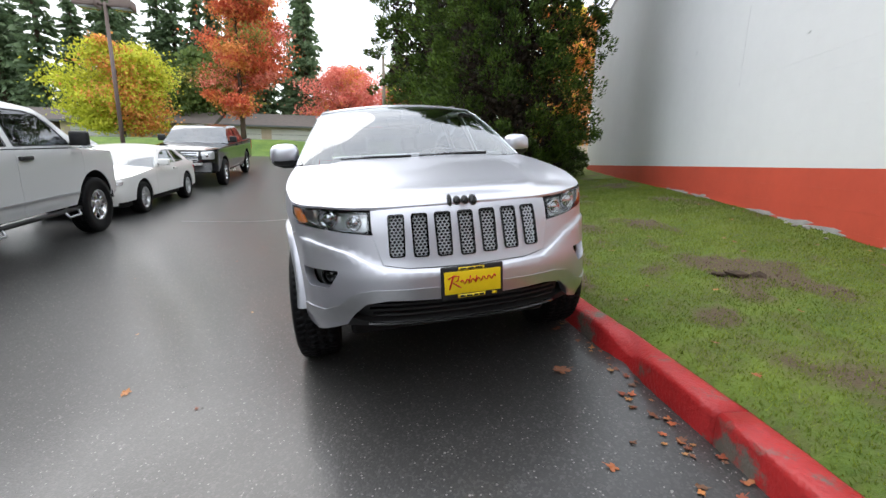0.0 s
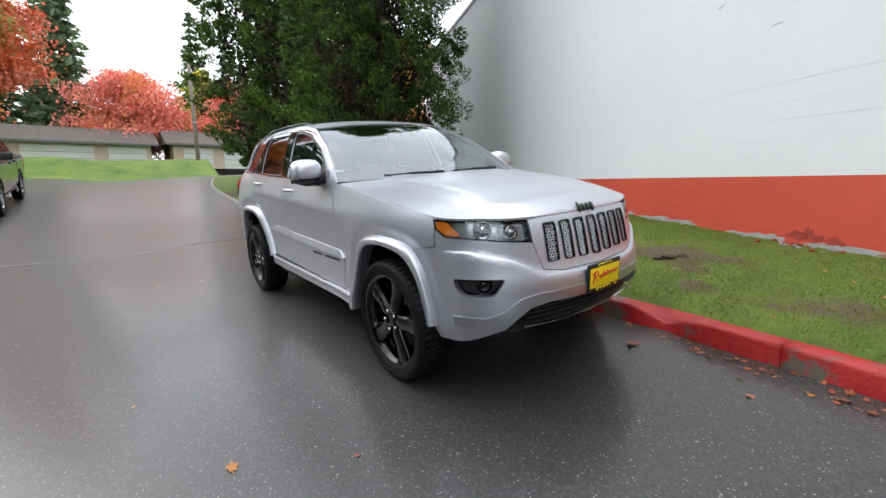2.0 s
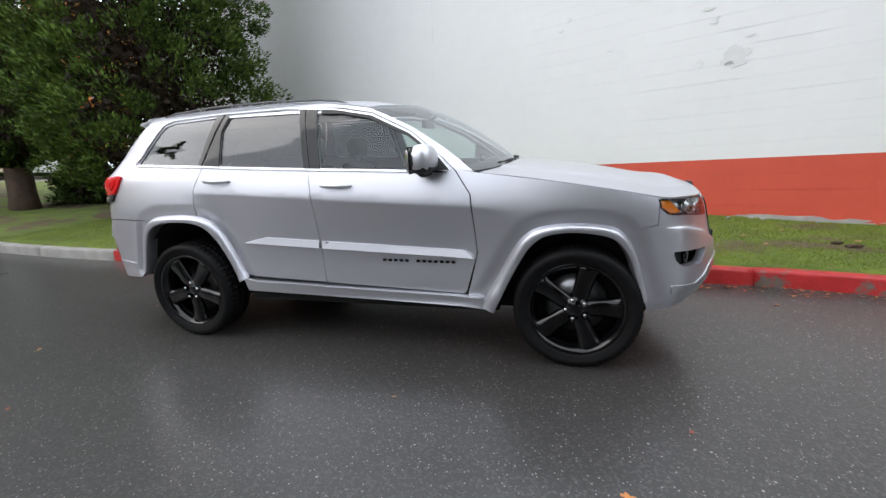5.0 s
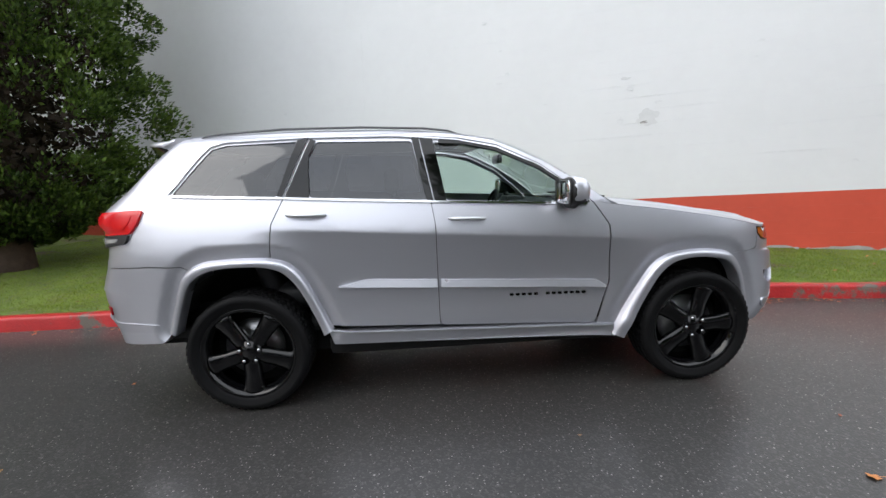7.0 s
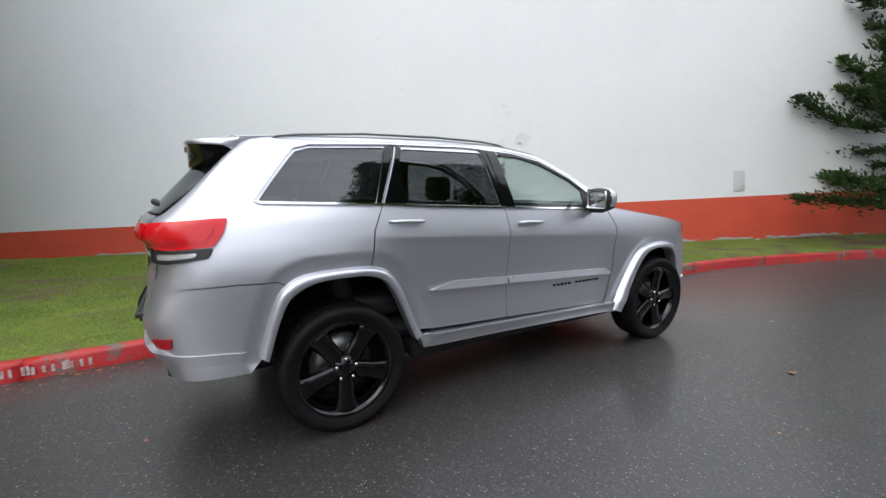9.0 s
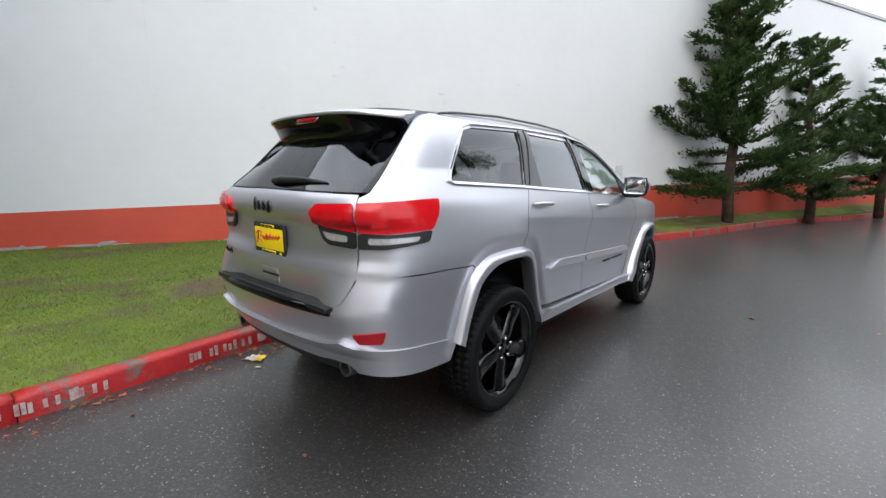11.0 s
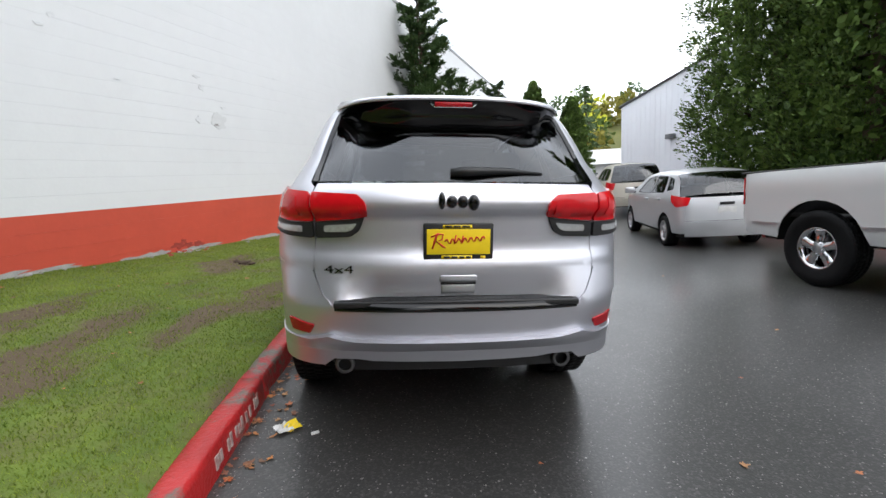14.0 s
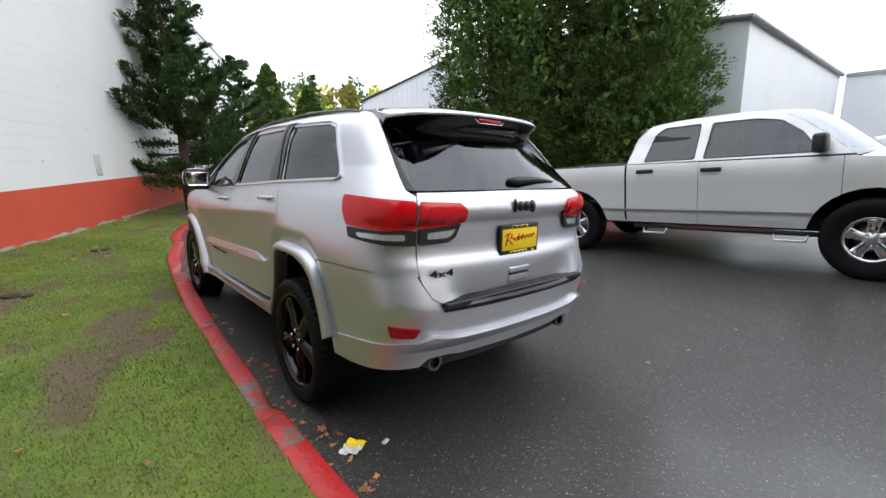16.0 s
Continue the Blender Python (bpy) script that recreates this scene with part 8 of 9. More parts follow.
# ---- end of the lane ----
end_kerb = thing("end_kerb", "red kerb across the end of the lane", "kerb", kind="structure")
for q in range(9):
    xa = -10.4 - 1.6 * q
    part("kerb_stone", box(xa - 1.59, -32.0 + 0.35 * q - 0.075, -0.6, xa, -32.0 + 0.35 * q + 0.075, -0.20, 0.015), M_KERBWORN, end_kerb)
low_shed = thing("storage_building", "long low cream building with a pale roof", "building")
part("wall", box(-31, -46, -1.5, -17.5, -38, 1.6), M_GARAGE, low_shed, smooth=False)
bm = bmesh.new()
P = [(-31.5, -46.5, 1.6), (-17, -46.5, 1.6), (-17, -37.5, 1.6), (-31.5, -37.5, 1.6), (-31.5, -42, 3.2), (-17, -42, 3.2)]
vs = [bm.verts.new(p) for p in P]
for f in ((0, 1, 5, 4), (2, 3, 4, 5), (0, 4, 3), (1, 2, 5), (3, 2, 1, 0)):
    bm.faces.new([vs[q] for q in f])
part("roof", bm, M_GARAGE, low_shed, smooth=False)
post = thing("sign_post", "short post with a small red sign at the lane's end", "sign")
part("post_shaft", box(-10.55, -32.6, -0.5, -10.25, -32.3, 0.75, 0.02), M_WOOD, post)
part("sign_face", box(-10.6, -32.28, 0.55, -10.2, -32.25, 1.05, 0.01), M_WALLRED, post, "plain red sign")
hydrant = thing("fire_hydrant", "small yellow hydrant by the end kerb", "hydrant")
part("barrel", lathe([(-0.5, 0.0), (-0.5, 0.16), (-0.35, 0.16), (-0.35, 0.12), (0.15, 0.12), (0.15, 0.15), (0.2, 0.15), (0.3, 0.06), (0.36, 0.0)], 16, "z"), M_YELLOW, hydrant, m=pose(-13.6, -31.6, -0.15))

# wooded hill behind the lane's end
M_HILL = material("hillside", (0.05, 0.07, 0.02), rough=0.95, scale=0.05, color2=(0.16, 0.15, 0.04))


def hill_z(x, y):
    d = step01((-52 - y) / 60) * (1 + 0.3 * noise.noise((x * 0.02, y * 0.02, 5)))
    return -0.7 + 15 * d * (0.55 + 0.45 * step01((60 - abs(x + 45)) / 60))


tagged(part("hillside", grid_sheet("hillside", [float(v) for v in np.linspace(-160, 60, 45)], [float(v) for v in np.linspace(-170, -44, 30)], hill_z, M_HILL), None, None), "wooded hillside beyond the lane", "hill", kind="structure")
hr = np.random.default_rng(5)
pos, out, pick = [], [], []
for k in range(170):
    x, y = hr.uniform(-110, 15), hr.uniform(-115, -56)
    z = hill_z(x, y)
    h, r = hr.uniform(4, 9), hr.uniform(2.0, 4.2)
    n = 190
    o = hr.normal(0, 1, (n, 3))
    o /= np.linalg.norm(o, axis=1, keepdims=True)
    o *= hr.uniform(0.55, 1.0, (n, 1))
    c = int(hr.choice(4, p=[0.42, 0.25, 0.25, 0.08]))
    taper = 1.0
    p = o * np.array([r, r, h * 0.5]) + np.array([x, y, z + h * 0.55])
    pos.append(p)
    out.append(o)
    pick.append(np.full(n, c))
me = leaf_mesh("hill_trees", np.concatenate(pos), np.concatenate(out), 1.1, [M_BROADGREEN, M_OLIVE, M_YELLOWLEAF, M_FIR], np.concatenate(pick), aspect=1.3, rng=hr)
tagged(part("hill_trees", me, None, None), "mixed autumn woodland on the hillside", "woodland", kind="stuff")
for k, (x, y, h) in enumerate([(-22, -62, 12), (-30, -66, 14), (-36, -60, 11), (-16, -70, 13), (-27, -58, 9)]):
    fir(x, y, hill_z(x, y) - 0.3, h, 2.6, 160 + k, "dark fir standing out of the hillside wood", leaves=3000, leaf=0.7, group="hillside firs")

# ---- marks on the wall ----
M_PEEL = material("bare_block_face", (0.36, 0.355, 0.345), rough=0.9, vary=0.25, scale=9, bump=0.6, bump_scale=60)
M_FLAKE = material("lifted_paint_flake", (0.70, 0.71, 0.72), rough=0.7, vary=0.08, scale=20)
M_STAIN = material("old_filler", (0.66, 0.67, 0.675), rough=0.8, vary=0.06, scale=8)
M_REDFLAKE = material("broken_red_paint", (0.34, 0.05, 0.035), rough=0.8, vary=0.3, scale=14, bump=0.5)
M_PLATEGREY = material("grey_cover_plate", (0.56, 0.575, 0.57), rough=0.5, vary=0.05, scale=9)
drnd = random.Random(404)


def blot(s, z, rx, rz, mat, name, label="", out=0.0012, n=22, rough=0.28, thick=0.002):
    """A thin ragged patch on the wall."""
    ph = drnd.random() * 50
    ring = []
    for q in range(n):
        a = 2 * math.pi * q / n
        r = 1 + rough * 1.6 * noise.noise((math.cos(a) * 1.6 + ph, math.sin(a) * 1.6, 0)) + rough * 0.5 * (drnd.random() - 0.5)
        ring.append((rx * r * math.cos(a), rz * r * math.sin(a)))
    verts = [(x, out, zz) for x, zz in ring] + [(x, out - thick - 0.012, zz) for x, zz in ring]
    faces = [tuple(range(n))[::-1]] + [(q, (q + 1) % n, n + (q + 1) % n, n + q) for q in range(n)]
    return part(name, mesh_from(name, verts, faces, mat), None, building, label, m=wall_pose(s, z))


def crack(s0, z0, s1, z1, mat, w=0.006, name="joint_crack"):
    """A raised, broken line along a mortar joint."""
    bm = bmesh.new()
    L = math.hypot(s1 - s0, z1 - z0)
    k = max(4, int(L / 0.07))
    pts, rad = [], []
    for q in range(k + 1):
        t = q / k
        pts.append((s0 + (s1 - s0) * t + (0.006 * (drnd.random() - 0.5) if z1 - z0 else 0), -0.004, z0 + (z1 - z0) * t + 0.005 * (drnd.random() - 0.5)))
        rad.append(w * (0.25 + 0.75 * drnd.random()))
    bm_tube(bm, pts, rad, 5)
    return part(name, bm, mat, building, m=wall_pose(0))


# the large peeled patch, its satellites and the cover plate
blot(0.0, 2.47, 0.15, 0.135, M_STAIN, "paint_peel", "round peeled patch", n=30, rough=0.34)
blot(0.03, 2.50, 0.085, 0.070, M_STAIN, "paint_peel", out=0.0024, rough=0.45)
blot(-0.06, 2.40, 0.05, 0.022, M_PEEL, "paint_peel", out=0.0030, rough=0.5)
for s, z, rx, rz in ((-0.24, 3.0, 0.05, 0.014), (-0.32, 3.12, 0.07, 0.02), (1.52, 3.42, 0.045, 0.016), (1.46, 3.2, 0.03, 0.01), (2.68, 1.60, 0.05, 0.016), (-0.40, 2.46, 0.05, 0.045), (-6.98, 3.26, 0.04, 0.04), (-2.63, 4.36, 0.05, 0.02), (-2.38, 3.30, 0.05, 0.018), (-0.26, 2.95, 0.055, 0.03), (0.15, 2.70, 0.058, 0.014), (-2.24, 3.44, 0.045, 0.035), (-2.35, 3.85, 0.03, 0.02), (-3.6, 2.7, 0.04, 0.012), (3.7, 2.9, 0.05, 0.014), (4.4, 2.2, 0.03, 0.012), (5.6, 2.6, 0.05, 0.014), (-1.6, 2.85, 0.05, 0.010)):
    blot(s, z, rx, rz, M_FLAKE if rx < 0.06 else M_STAIN, "paint_peel", out=0.0035, n=12, rough=0.5)
for s0, z, s1 in ((-1.30, 2.198, -0.55), (-0.45, 2.198, 0.05), (1.84, 2.196, 2.5), (2.55, 2.196, 3.0), (2.35, 2.600, 3.3), (2.41, 2.397, 3.1), (-0.17, 2.803, 0.43), (-2.6, 2.194, -1.7), (0.5, 1.990, 1.3), (1.2, 1.788, 2.4), (-1.2, 1.788, -0.3), (0.2, 2.600, 0.9), (-4.4, 2.398, -3.3), (-6.2, 2.195, -5.2), (3.6, 2.0, 4.4), (-0.9, 3.006, -0.4)):
    crack(s0, z, s1, z, M_FLAKE, 0.0018)
crack(-5.10, 2.35, -5.06, 4.6, M_FLAKE, 0.0035)
for k in range(5):
    z = BAND_Z - 0.203 * (k + 1)
    for j in range(5):
        a = -7 + 3.2 * j + 1.5 * drnd.random()
        crack(a, z, a + 0.6 + 1.5 * drnd.random(), z, M_WALLRED, 0.0020)
plate = part("cover_plate", box(-0.125, -0.004, -0.21, 0.125, 0.010, 0.21, 0.006), M_PLATEGREY, building, "grey metal cover plate", m=wall_pose(4.57, 1.50))
for dx, dz in ((-0.105, -0.19), (0.105, -0.19), (-0.105, 0.19), (0.105, 0.19)):
    part("screw", lathe([(0.0, 0.0), (0.0, 0.008), (0.004, 0.006), (0.004, 0.0)], 8, "x"), M_METALGREY, plate, m=pose(dx, 0.010, dz, 0, 0, 90))


def wall_foot(s):
    p = WALL_ORIGIN + WALL_DIR * s
    return lawn_z(p.x, p.y)


# bare, broken foot of the wall
s = -8.0
while s < 8.0:
    w = 0.10 + 0.28 * drnd.random()
    if drnd.random() < 0.55:
        blot(s, wall_foot(s) + 0.012, w, 0.022 + 0.035 * drnd.random(), M_PEEL, "bare_foot", out=0.0020 + 0.001 * drnd.random(), n=16, rough=0.55)
    s += w * (0.9 + 0.9 * drnd.random())
for s, z, rx, rz in ((-1.12, 0.56, 0.10, 0.05), (-0.95, 0.54, 0.08, 0.035), (-0.76, 0.52, 0.09, 0.045), (-1.02, 0.60, 0.05, 0.03)):
    blot(s, z, rx, rz, M_REDFLAKE, "broken_block", out=0.004, n=16, rough=0.5, thick=0.004)


def chunk_mesh(seed, size):
    bm = bmesh.new()
    bmesh.ops.create_icosphere(bm, subdivisions=1, radius=size)
    r = random.Random(seed)
    for v in bm.verts:
        v.co *= 0.65 + 0.6 * r.random()
        v.co.z *= 0.55
    me = bpy.data.meshes.new("paint_chip")
    bm.to_mesh(me)
    bm.free()
    return me


CHUNKS = []
for q in range(4):
    me = chunk_mesh(q, 0.035)
    me.materials.append((M_REDFLAKE, M_PEEL, M_REDFLAKE, M_CONC)[q])
    CHUNKS.append(me)
for k in range(46):
    s = (drnd.gauss(-0.95, 0.28) if k < 24 else drnd.uniform(-6.5, 6.5))
    p = WALL_ORIGIN + WALL_DIR * s + WALL_NORMAL * (0.04 + 0.16 * drnd.random() ** 2)
    ob = tagged(new("paint_chip", CHUNKS[k % 4 if k < 24 else (1, 3)[k % 2]]), "broken chip of painted block lying at the wall foot", "rubble", "chips at the wall foot")
    ob.matrix_basis = pose(p.x, p.y, lawn_z(p.x, p.y) + 0.008, 20 * drnd.random(), 20 * drnd.random(), 360 * drnd.random()) @ Matrix.Scale(0.5 + 0.9 * drnd.random(), 4)

# ---- kerb stencil, gutter litter and lane marks ----
M_STENCIL = material("worn_stencil_paint", (0.30, 0.10, 0.09), rough=0.6, scale=30, color2=(0.55, 0.52, 0.50))
for k, (ya, yb) in enumerate([(1.92, 1.99), (2.04, 2.12), (2.16, 2.26), (2.30, 2.36), (2.42, 2.50), (2.98, 3.06), (3.10, 3.17), (3.21, 3.29), (3.33, 3.41), (3.46, 3.53)]):
    bm = bmesh.new()
    ym = (ya + yb) / 2
    for yy in ((ya + 0.012, yb - 0.012) if k % 2 else (ya + 0.012, ym, yb - 0.012)):
        kx, rz = kerb_x(yy), road_z(kerb_x(yy), yy)
        bm_box(bm, kx - 0.006, yy - 0.011, rz + 0.035 + 0.01 * drnd.random(), kx - 0.001, yy + 0.011, rz + 0.112 - 0.02 * drnd.random())
    part("stencil_bar", bm, M_STENCIL, kerb, "worn white stencil bar", smooth=False)


def flat_leaf(seed, lobes, size):
    """A curled, lobed leaf with a stalk."""
    r = random.Random(seed)
    n = lobes * 4
    verts, faces = [(0, 0, 0.004)], []
    for q in range(n):
        a = 2 * math.pi * q / n
        rad = size * (0.45 + 0.55 * abs(math.cos(lobes * a / 2)) ** 1.2) * (0.85 + 0.3 * r.random())
        x, y = rad * math.cos(a), rad * math.sin(a) * 0.85
        verts.append((x, y, 0.003 + 0.10 * (x * x) / size + 0.005 * r.random()))
    for q in range(n):
        faces.append((0, 1 + q, 1 + (q + 1) % n))
    b = len(verts)
    verts += [(0, -0.002, 0.005), (0, 0.002, 0.005), (-size * 1.5, 0.004, 0.012), (-size * 1.5, 0.001, 0.012)]
    faces.append((b, b + 1, b + 2, b + 3))
    return mesh_from("fallen_leaf", verts, faces)


def fallen_material():
    m = material("fallen_leaf", (0.30, 0.10, 0.04), rough=0.55, vary=0.25, scale=40)
    nt = m.node_tree
    p = nt.nodes["Principled BSDF"]
    info, ramp = nt.nodes.new("ShaderNodeObjectInfo"), nt.nodes.new("ShaderNodeValToRGB")
    cr = ramp.color_ramp
    cr.elements[0].color, cr.elements[1].color = (0.26, 0.06, 0.025, 1), (0.50, 0.19, 0.05, 1)
    for pos, col in ((0.3, (0.14, 0.07, 0.035, 1)), (0.5, (0.42, 0.10, 0.03, 1)), (0.75, (0.30, 0.17, 0.07, 1))):
        cr.elements.new(pos).color = col
    nt.links.new(info.outputs["Random"], ramp.inputs["Fac"])
    nt.links.new(ramp.outputs["Color"], p.inputs["Base Color"])
    return m


M_FALLEN = fallen_material()
LEAVES = [flat_leaf(q, (5, 5, 3, 4, 2)[q], (0.040, 0.032, 0.030, 0.034, 0.028)[q]) for q in range(5)]
for me in LEAVES:
    me.materials.append(M_FALLEN)


def drop_leaf(x, y, z, k, scale=1.0, label="fallen orange-brown leaf lying in the gutter"):
    ob = tagged(new("fallen_leaf", LEAVES[k % 5]), label, "leaf", "fallen leaves")
    ob.matrix_basis = pose(x, y, z, drnd.uniform(-12, 12), drnd.uniform(-12, 12), drnd.uniform(0, 360)) @ Matrix.Scale(scale * drnd.uniform(0.45, 0.85), 4)


for k in range(190):
    y = drnd.choice((drnd.uniform(-8.5, -1.2), drnd.uniform(-4.2, -1.6), drnd.uniform(-1.0, 5.8), drnd.uniform(0.6, 3.6), drnd.uniform(1.0, 2.8)))
    x = kerb_x(y) - 0.02 - 0.20 * drnd.random() ** 2
    drop_leaf(x, y, road_z(x, y) + 0.002, k)
for k, (x, y, sc) in enumerate([(0.54, -2.24, 1.7), (-1.90, -1.65, 1.5), (0.98, 2.41, 1.3), (0.97, 2.42, 1.2), (0.59, -3.18, 1.5), (0.62, -3.32, 1.3), (-1.35, 2.6, 1.2), (-3.3, -1.2, 1.4), (0.35, -3.0, 1.2)]):
    drop_leaf(x, y, road_z(x, y) + 0.002, k, sc, "fallen orange leaf lying flat on wet asphalt")
for k in range(34):
    x, y = drnd.uniform(-3.2, 0.7), drnd.uniform(-5.5, 6.5)
    if abs(x) < 1.0 and abs(y) < 2.5:
        continue
    drop_leaf(x, y, road_z(x, y) + 0.002, k, 0.8, "small fallen leaf lying on wet asphalt")
for k in range(80):
    y = drnd.uniform(-7, 6)
    x = kerb_x(y) + 0.25 + (wall_x(y) - kerb_x(y) - 0.4) * drnd.random()
    drop_leaf(x, y, lawn_z(x, y) + 0.03, k, 1.15, "dry brown leaf lying on the lawn")
litter = thing("paper_litter", "crumpled yellow and white wrapper on wet asphalt", "litter", m=pose(0.85, 2.10, road_z(0.85, 2.10), 0, 0, 35))
for q, mt in enumerate((M_YELLOW, M_WHITE)):
    vs, fs = [], []
    for j in range(6):
        for i in range(6):
            vs.append((0.016 * i - 0.03 + q * 0.045, 0.020 * j - 0.05, 0.004 + 0.028 * drnd.random() * (0.4 + q * 0.4)))
    for j in range(5):
        for i in range(5):
            a = j * 6 + i
            fs.append((a, a + 1, a + 7, a + 6))
    part("wrapper", mesh_from("wrapper", vs, fs, mt), None, litter, "yellow wrapper" if q == 0 else "white wrapper")
scrap = tagged(part("plastic_scrap", box(-0.02, -0.012, 0.0, 0.022, 0.012, 0.008, 0.003), M_WHITE, None, m=pose(0.72, 2.18, road_z(0.72, 2.18) + 0.002, 0, 0, 20)), "small pale scrap of plastic on wet asphalt", "litter")

# sealed crack, faint parking line and an iron cover in the lane
M_TAR = material("tar_seal", (0.008, 0.008, 0.008), rough=0.25, vary=0.2, scale=12)
M_FAINTLINE = material("worn_line_paint", (0.13, 0.13, 0.128), rough=0.4, vary=0.45, scale=14)


def road_strip(name, pts, w, mat, label, category):
    vs, fs = [], []
    P = [Vector(p) for p in pts]
    n = 40
    for i in range(n + 1):
        f = i / n * (len(P) - 1)
        q = min(int(f), len(P) - 2)
        c = P[q].lerp(P[q + 1], f - q)
        d = (P[q + 1] - P[q]).normalized()
        nv = Vector((-d.y, d.x))
        ww = w * (0.6 + 0.5 * drnd.random())
        wob = nv * 0.02 * noise.noise((i * 0.4, len(pts), 3)) if w < 0.06 else nv * 0
        for sg in (-0.5, 0.5):
            e = c + nv * sg * ww + wob
            vs.append((e.x, e.y, road_z(e.x, e.y) + 0.004))
    for i in range(n):
        fs.append((2 * i, 2 * i + 1, 2 * i + 3, 2 * i + 2))
    return tagged(part(name, mesh_from(name, vs, fs, mat), None, None), label, category, kind="structure")


road_strip("road_crack", [(0.30, 5.93), (0.05, 5.98), (-0.40, 6.05), (-0.83, 6.08), (-1.3, 6.2)], 0.035, M_TAR, "dark sealed crack in the asphalt", "crack")
road_strip("worn_line", [(-3.6, 4.8), (-0.8, 6.5)], 0.09, M_FAINTLINE, "faint worn white parking line on asphalt", "line")

# ---- planted island behind the parked pickup ----
island = thing("island_kerb", "red-painted kerb of a planted island", "kerb", kind="structure")
for k in range(6):
    ya = -7.6 + 1.6 * k
    part("kerb_stone", box(-7.35, ya + 0.005, -0.4, -7.20, ya + 1.59, road_z(-7.3, ya + 0.8) + 0.15, 0.012), M_KERBWORN, island)
tagged(part("island_lawn", grid_sheet("island_lawn", [-12.9 + 0.55 * k for k in range(11)], [-8.6 + 0.5 * k for k in range(22)], lambda x, y: road_z(x, y) + 0.12 + 0.02 * noise.noise((x, y, 0)), M_GRASS), None, None), "green grass strip under the cypress screen", "grass", kind="structure")

# ---- blades of grass ----
M_CLOD = material("crumbled_soil", (0.10, 0.07, 0.043), rough=0.95, vary=0.4, scale=9)
M_BLADE = leaf_material("grass_blades", (0.078, 0.130, 0.015), (0.270, 0.335, 0.050), rough=0.9)
gr = np.random.default_rng(9)


def grass_mesh(count):
    """Single blades that lean every way, rooted in the verge and thin where the soil is bare."""
    grid = np.array(verge_v).reshape(len(VY), NV, 3)
    soil = np.array([bare(p[0], p[1]) for p in verge_v]).reshape(len(VY), NV)
    rows = [j for j, y in enumerate(VY) if -9.0 < y < 8.0]
    wide = np.array([grid[j, -1, 0] - grid[j, 0, 0] for j in rows]) * np.array([1.0 if -5.5 < VY[j] < 4.6 else 0.45 for j in rows])
    j = gr.choice(rows, count, p=wide / wide.sum())
    i = gr.integers(0, NV - 1, count)
    a, b = gr.random((count, 1)), gr.random((count, 1))
    at = (grid[j, i] * (1 - a) + grid[j, i + 1] * a) * (1 - b) + (grid[j + 1, i] * (1 - a) + grid[j + 1, i + 1] * a) * b
    at = at[gr.random(count) > 0.92 * soil[j, i] + 0.02]
    n = len(at)
    turn, lean = gr.uniform(0, 2 * np.pi, n), gr.normal(0, 1, (n, 2))
    h = gr.uniform(0.006, 0.020, n) + 0.012 * gr.random(n) ** 6
    half = gr.uniform(0.0022, 0.0045, n)
    side = np.stack([np.cos(turn) * half, np.sin(turn) * half, np.zeros(n)], 1)
    tip = at + np.stack([lean[:, 0] * h * 0.55, lean[:, 1] * h * 0.55, h], 1)
    low = at - np.array([0, 0, 0.004])
    verts = np.stack([low - side, low + side, tip], 1).reshape(-1, 3)
    me = bpy.data.meshes.new("grass_blades")
    me.vertices.add(3 * n)
    me.vertices.foreach_set("co", verts.astype(np.float32).ravel())
    me.loops.add(3 * n)
    me.loops.foreach_set("vertex_index", np.arange(3 * n, dtype=np.int32))
    me.polygons.add(n)
    me.polygons.foreach_set("loop_start", np.arange(0, 3 * n, 3, dtype=np.int32))
    me.polygons.foreach_set("loop_total", np.full(n, 3, dtype=np.int32))
    me.materials.append(M_BLADE)
    me.update(calc_edges=True)
    return me


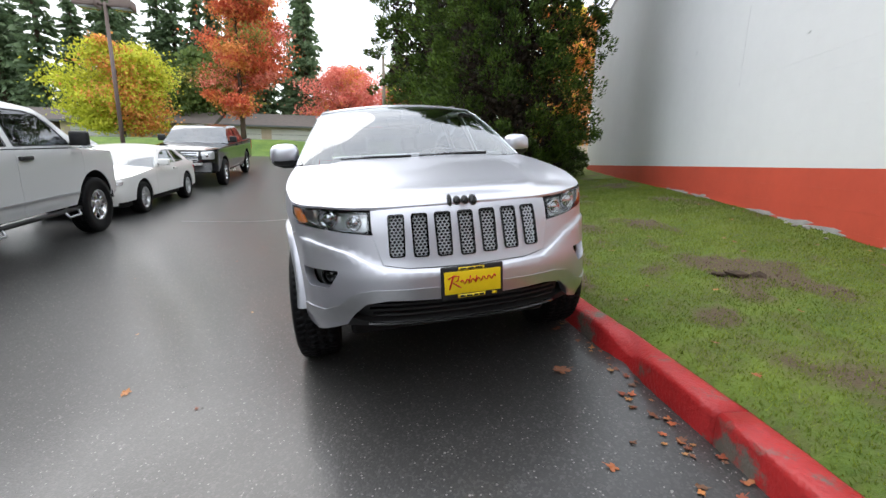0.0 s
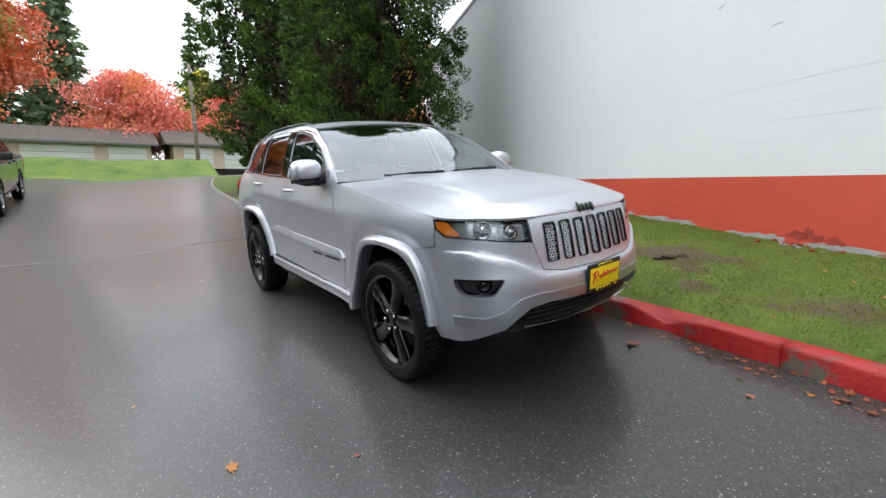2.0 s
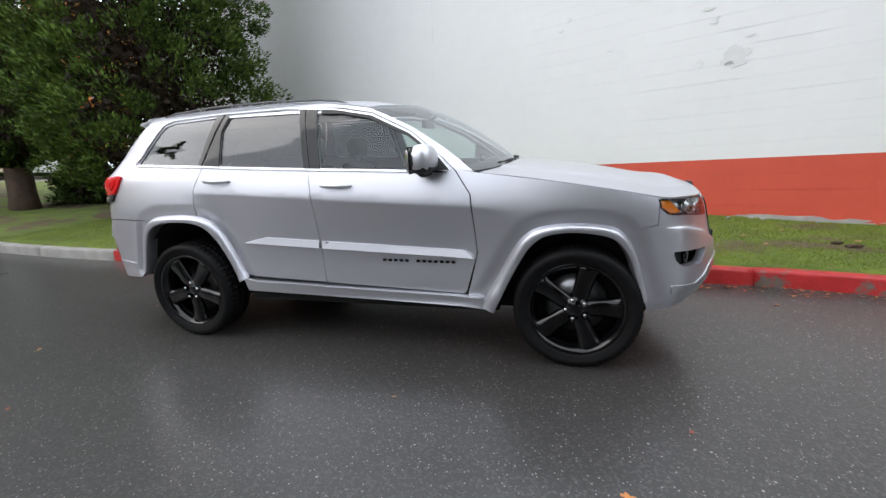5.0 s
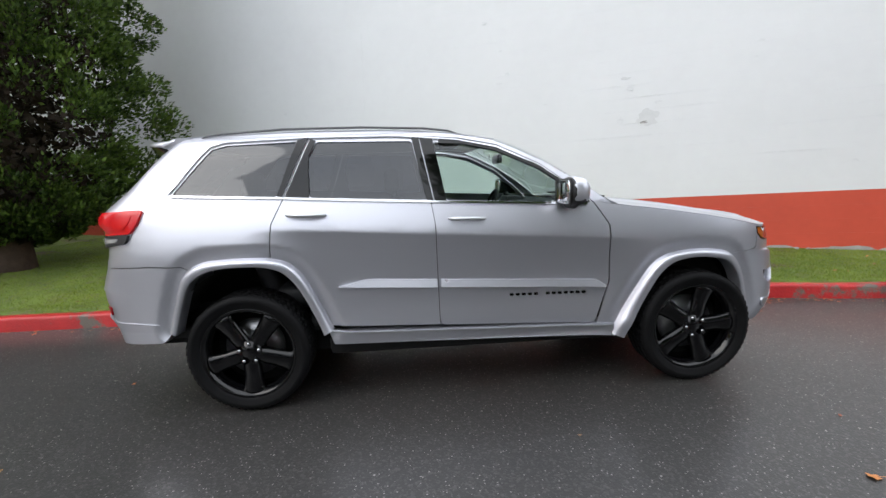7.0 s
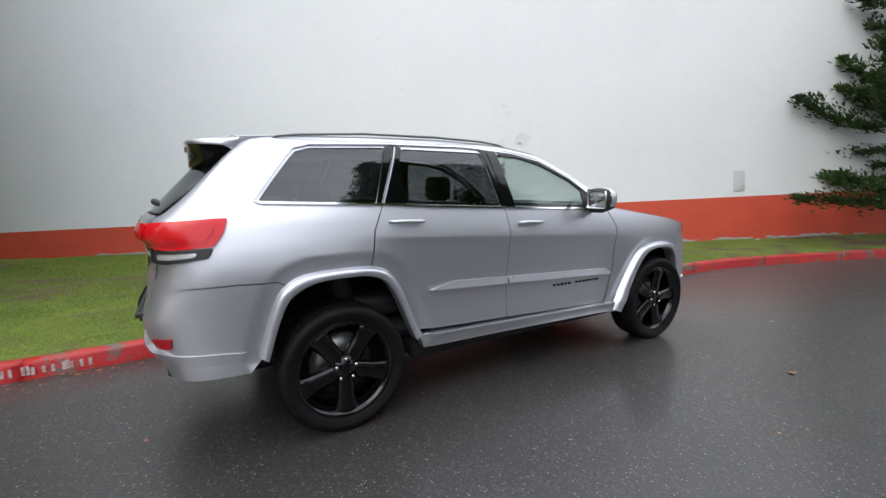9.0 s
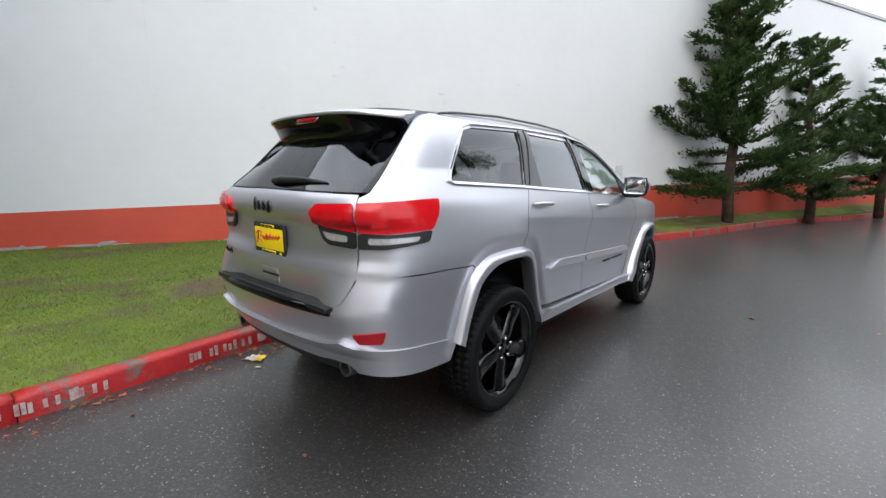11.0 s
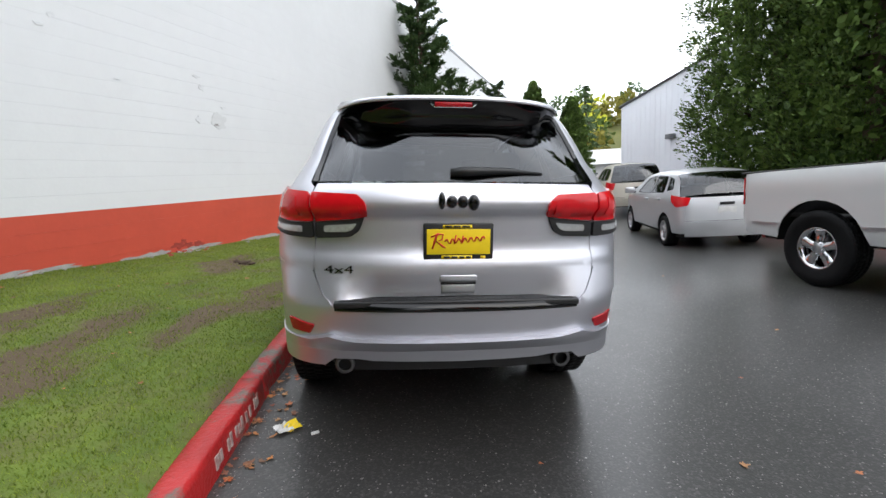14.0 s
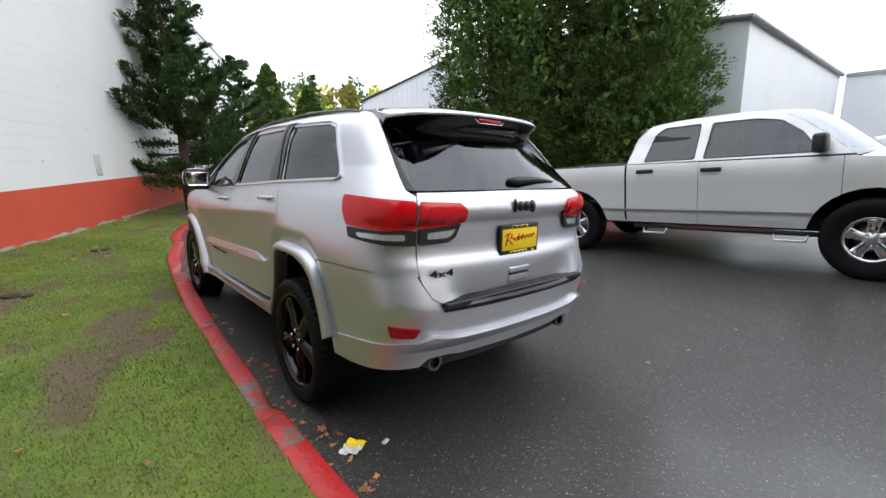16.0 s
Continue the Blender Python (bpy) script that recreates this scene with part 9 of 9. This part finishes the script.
tagged(part("grass_blades", grass_mesh(270000), None, None), "short damp green grass blades on the verge", "grass", kind="stuff")
for k, (x, y, sc) in enumerate(((2.40, -1.62, 1.7), (2.52, -1.70, 1.2), (2.28, -1.56, 1.0), (0.98 + 0.62, -4.1, 1.4), (1.72, -4.02, 1.1))):
    me = chunk_mesh(70 + k, 0.062)
    me.materials.append(M_SOIL)
    ob = tagged(new("turf_clod", me), "dark clod of torn turf lying on the lawn", "clod", "clods on the lawn")
    ob.matrix_basis = pose(x, y, lawn_z(x, y) + 0.012, 0, 0, 77 * k) @ Matrix.Diagonal((sc, sc * 0.8, sc * 0.7, 1))
clods = []
while len(clods) < 600:
    y = float(gr.uniform(-8, 7))
    x = kerb_x(y) + 0.3 + (wall_x(y) - kerb_x(y) - 0.4) * float(gr.random())
    if bare(x, y) > 0.5:
        clods.append((x, y, lawn_z(x, y)))
cv, cf = [], []
for x, y, z in clods:
    b = len(cv)
    r = float(gr.uniform(0.004, 0.016))
    cv += [(x + r * float(gr.uniform(0.6, 1.2)) * dx, y + r * float(gr.uniform(0.6, 1.2)) * dy, z + r * dz) for dx, dy, dz in ((1, 0, -0.2), (0, 1, -0.2), (-1, 0, -0.2), (0, -1, -0.2), (0, 0, 0.8))]
    cf += [(b, b + 1, b + 4), (b + 1, b + 2, b + 4), (b + 2, b + 3, b + 4), (b + 3, b, b + 4)]
tagged(part("soil_clods", mesh_from("soil_clods", cv, cf, M_CLOD), None, None), "crumbled brown soil on the bare patches", "soil", kind="stuff")
# loose pale grit on the lane
gv, gf = [], []
for k in range(5200):
    x, y = float(gr.uniform(-4.2, 0.9)), float(gr.uniform(-5.5, 7.5))
    if k > 3600:
        y = float(gr.uniform(-8, 6))
        x = kerb_x(y) - 0.02 - 0.3 * float(gr.random()) ** 2
    r = float(gr.uniform(0.002, 0.0045) + 0.003 * gr.random() ** 4)
    z = road_z(x, y)
    b = len(gv)
    a = float(gr.uniform(0, 6.3))
    gv += [(x + r * math.cos(a + q * 1.571), y + r * math.sin(a + q * 1.571), z - 0.001) for q in range(4)] + [(x, y, z + r * 0.9)]
    gf += [(b, b + 1, b + 4), (b + 1, b + 2, b + 4), (b + 2, b + 3, b + 4), (b + 3, b, b + 4)]
M_GRIT = material("pale_grit", (0.22, 0.21, 0.195), rough=0.6, vary=0.55, scale=14)
tagged(part("road_grit", mesh_from("road_grit", gv, gf, M_GRIT), None, None), "loose pale grit on wet asphalt", "grit", kind="stuff")
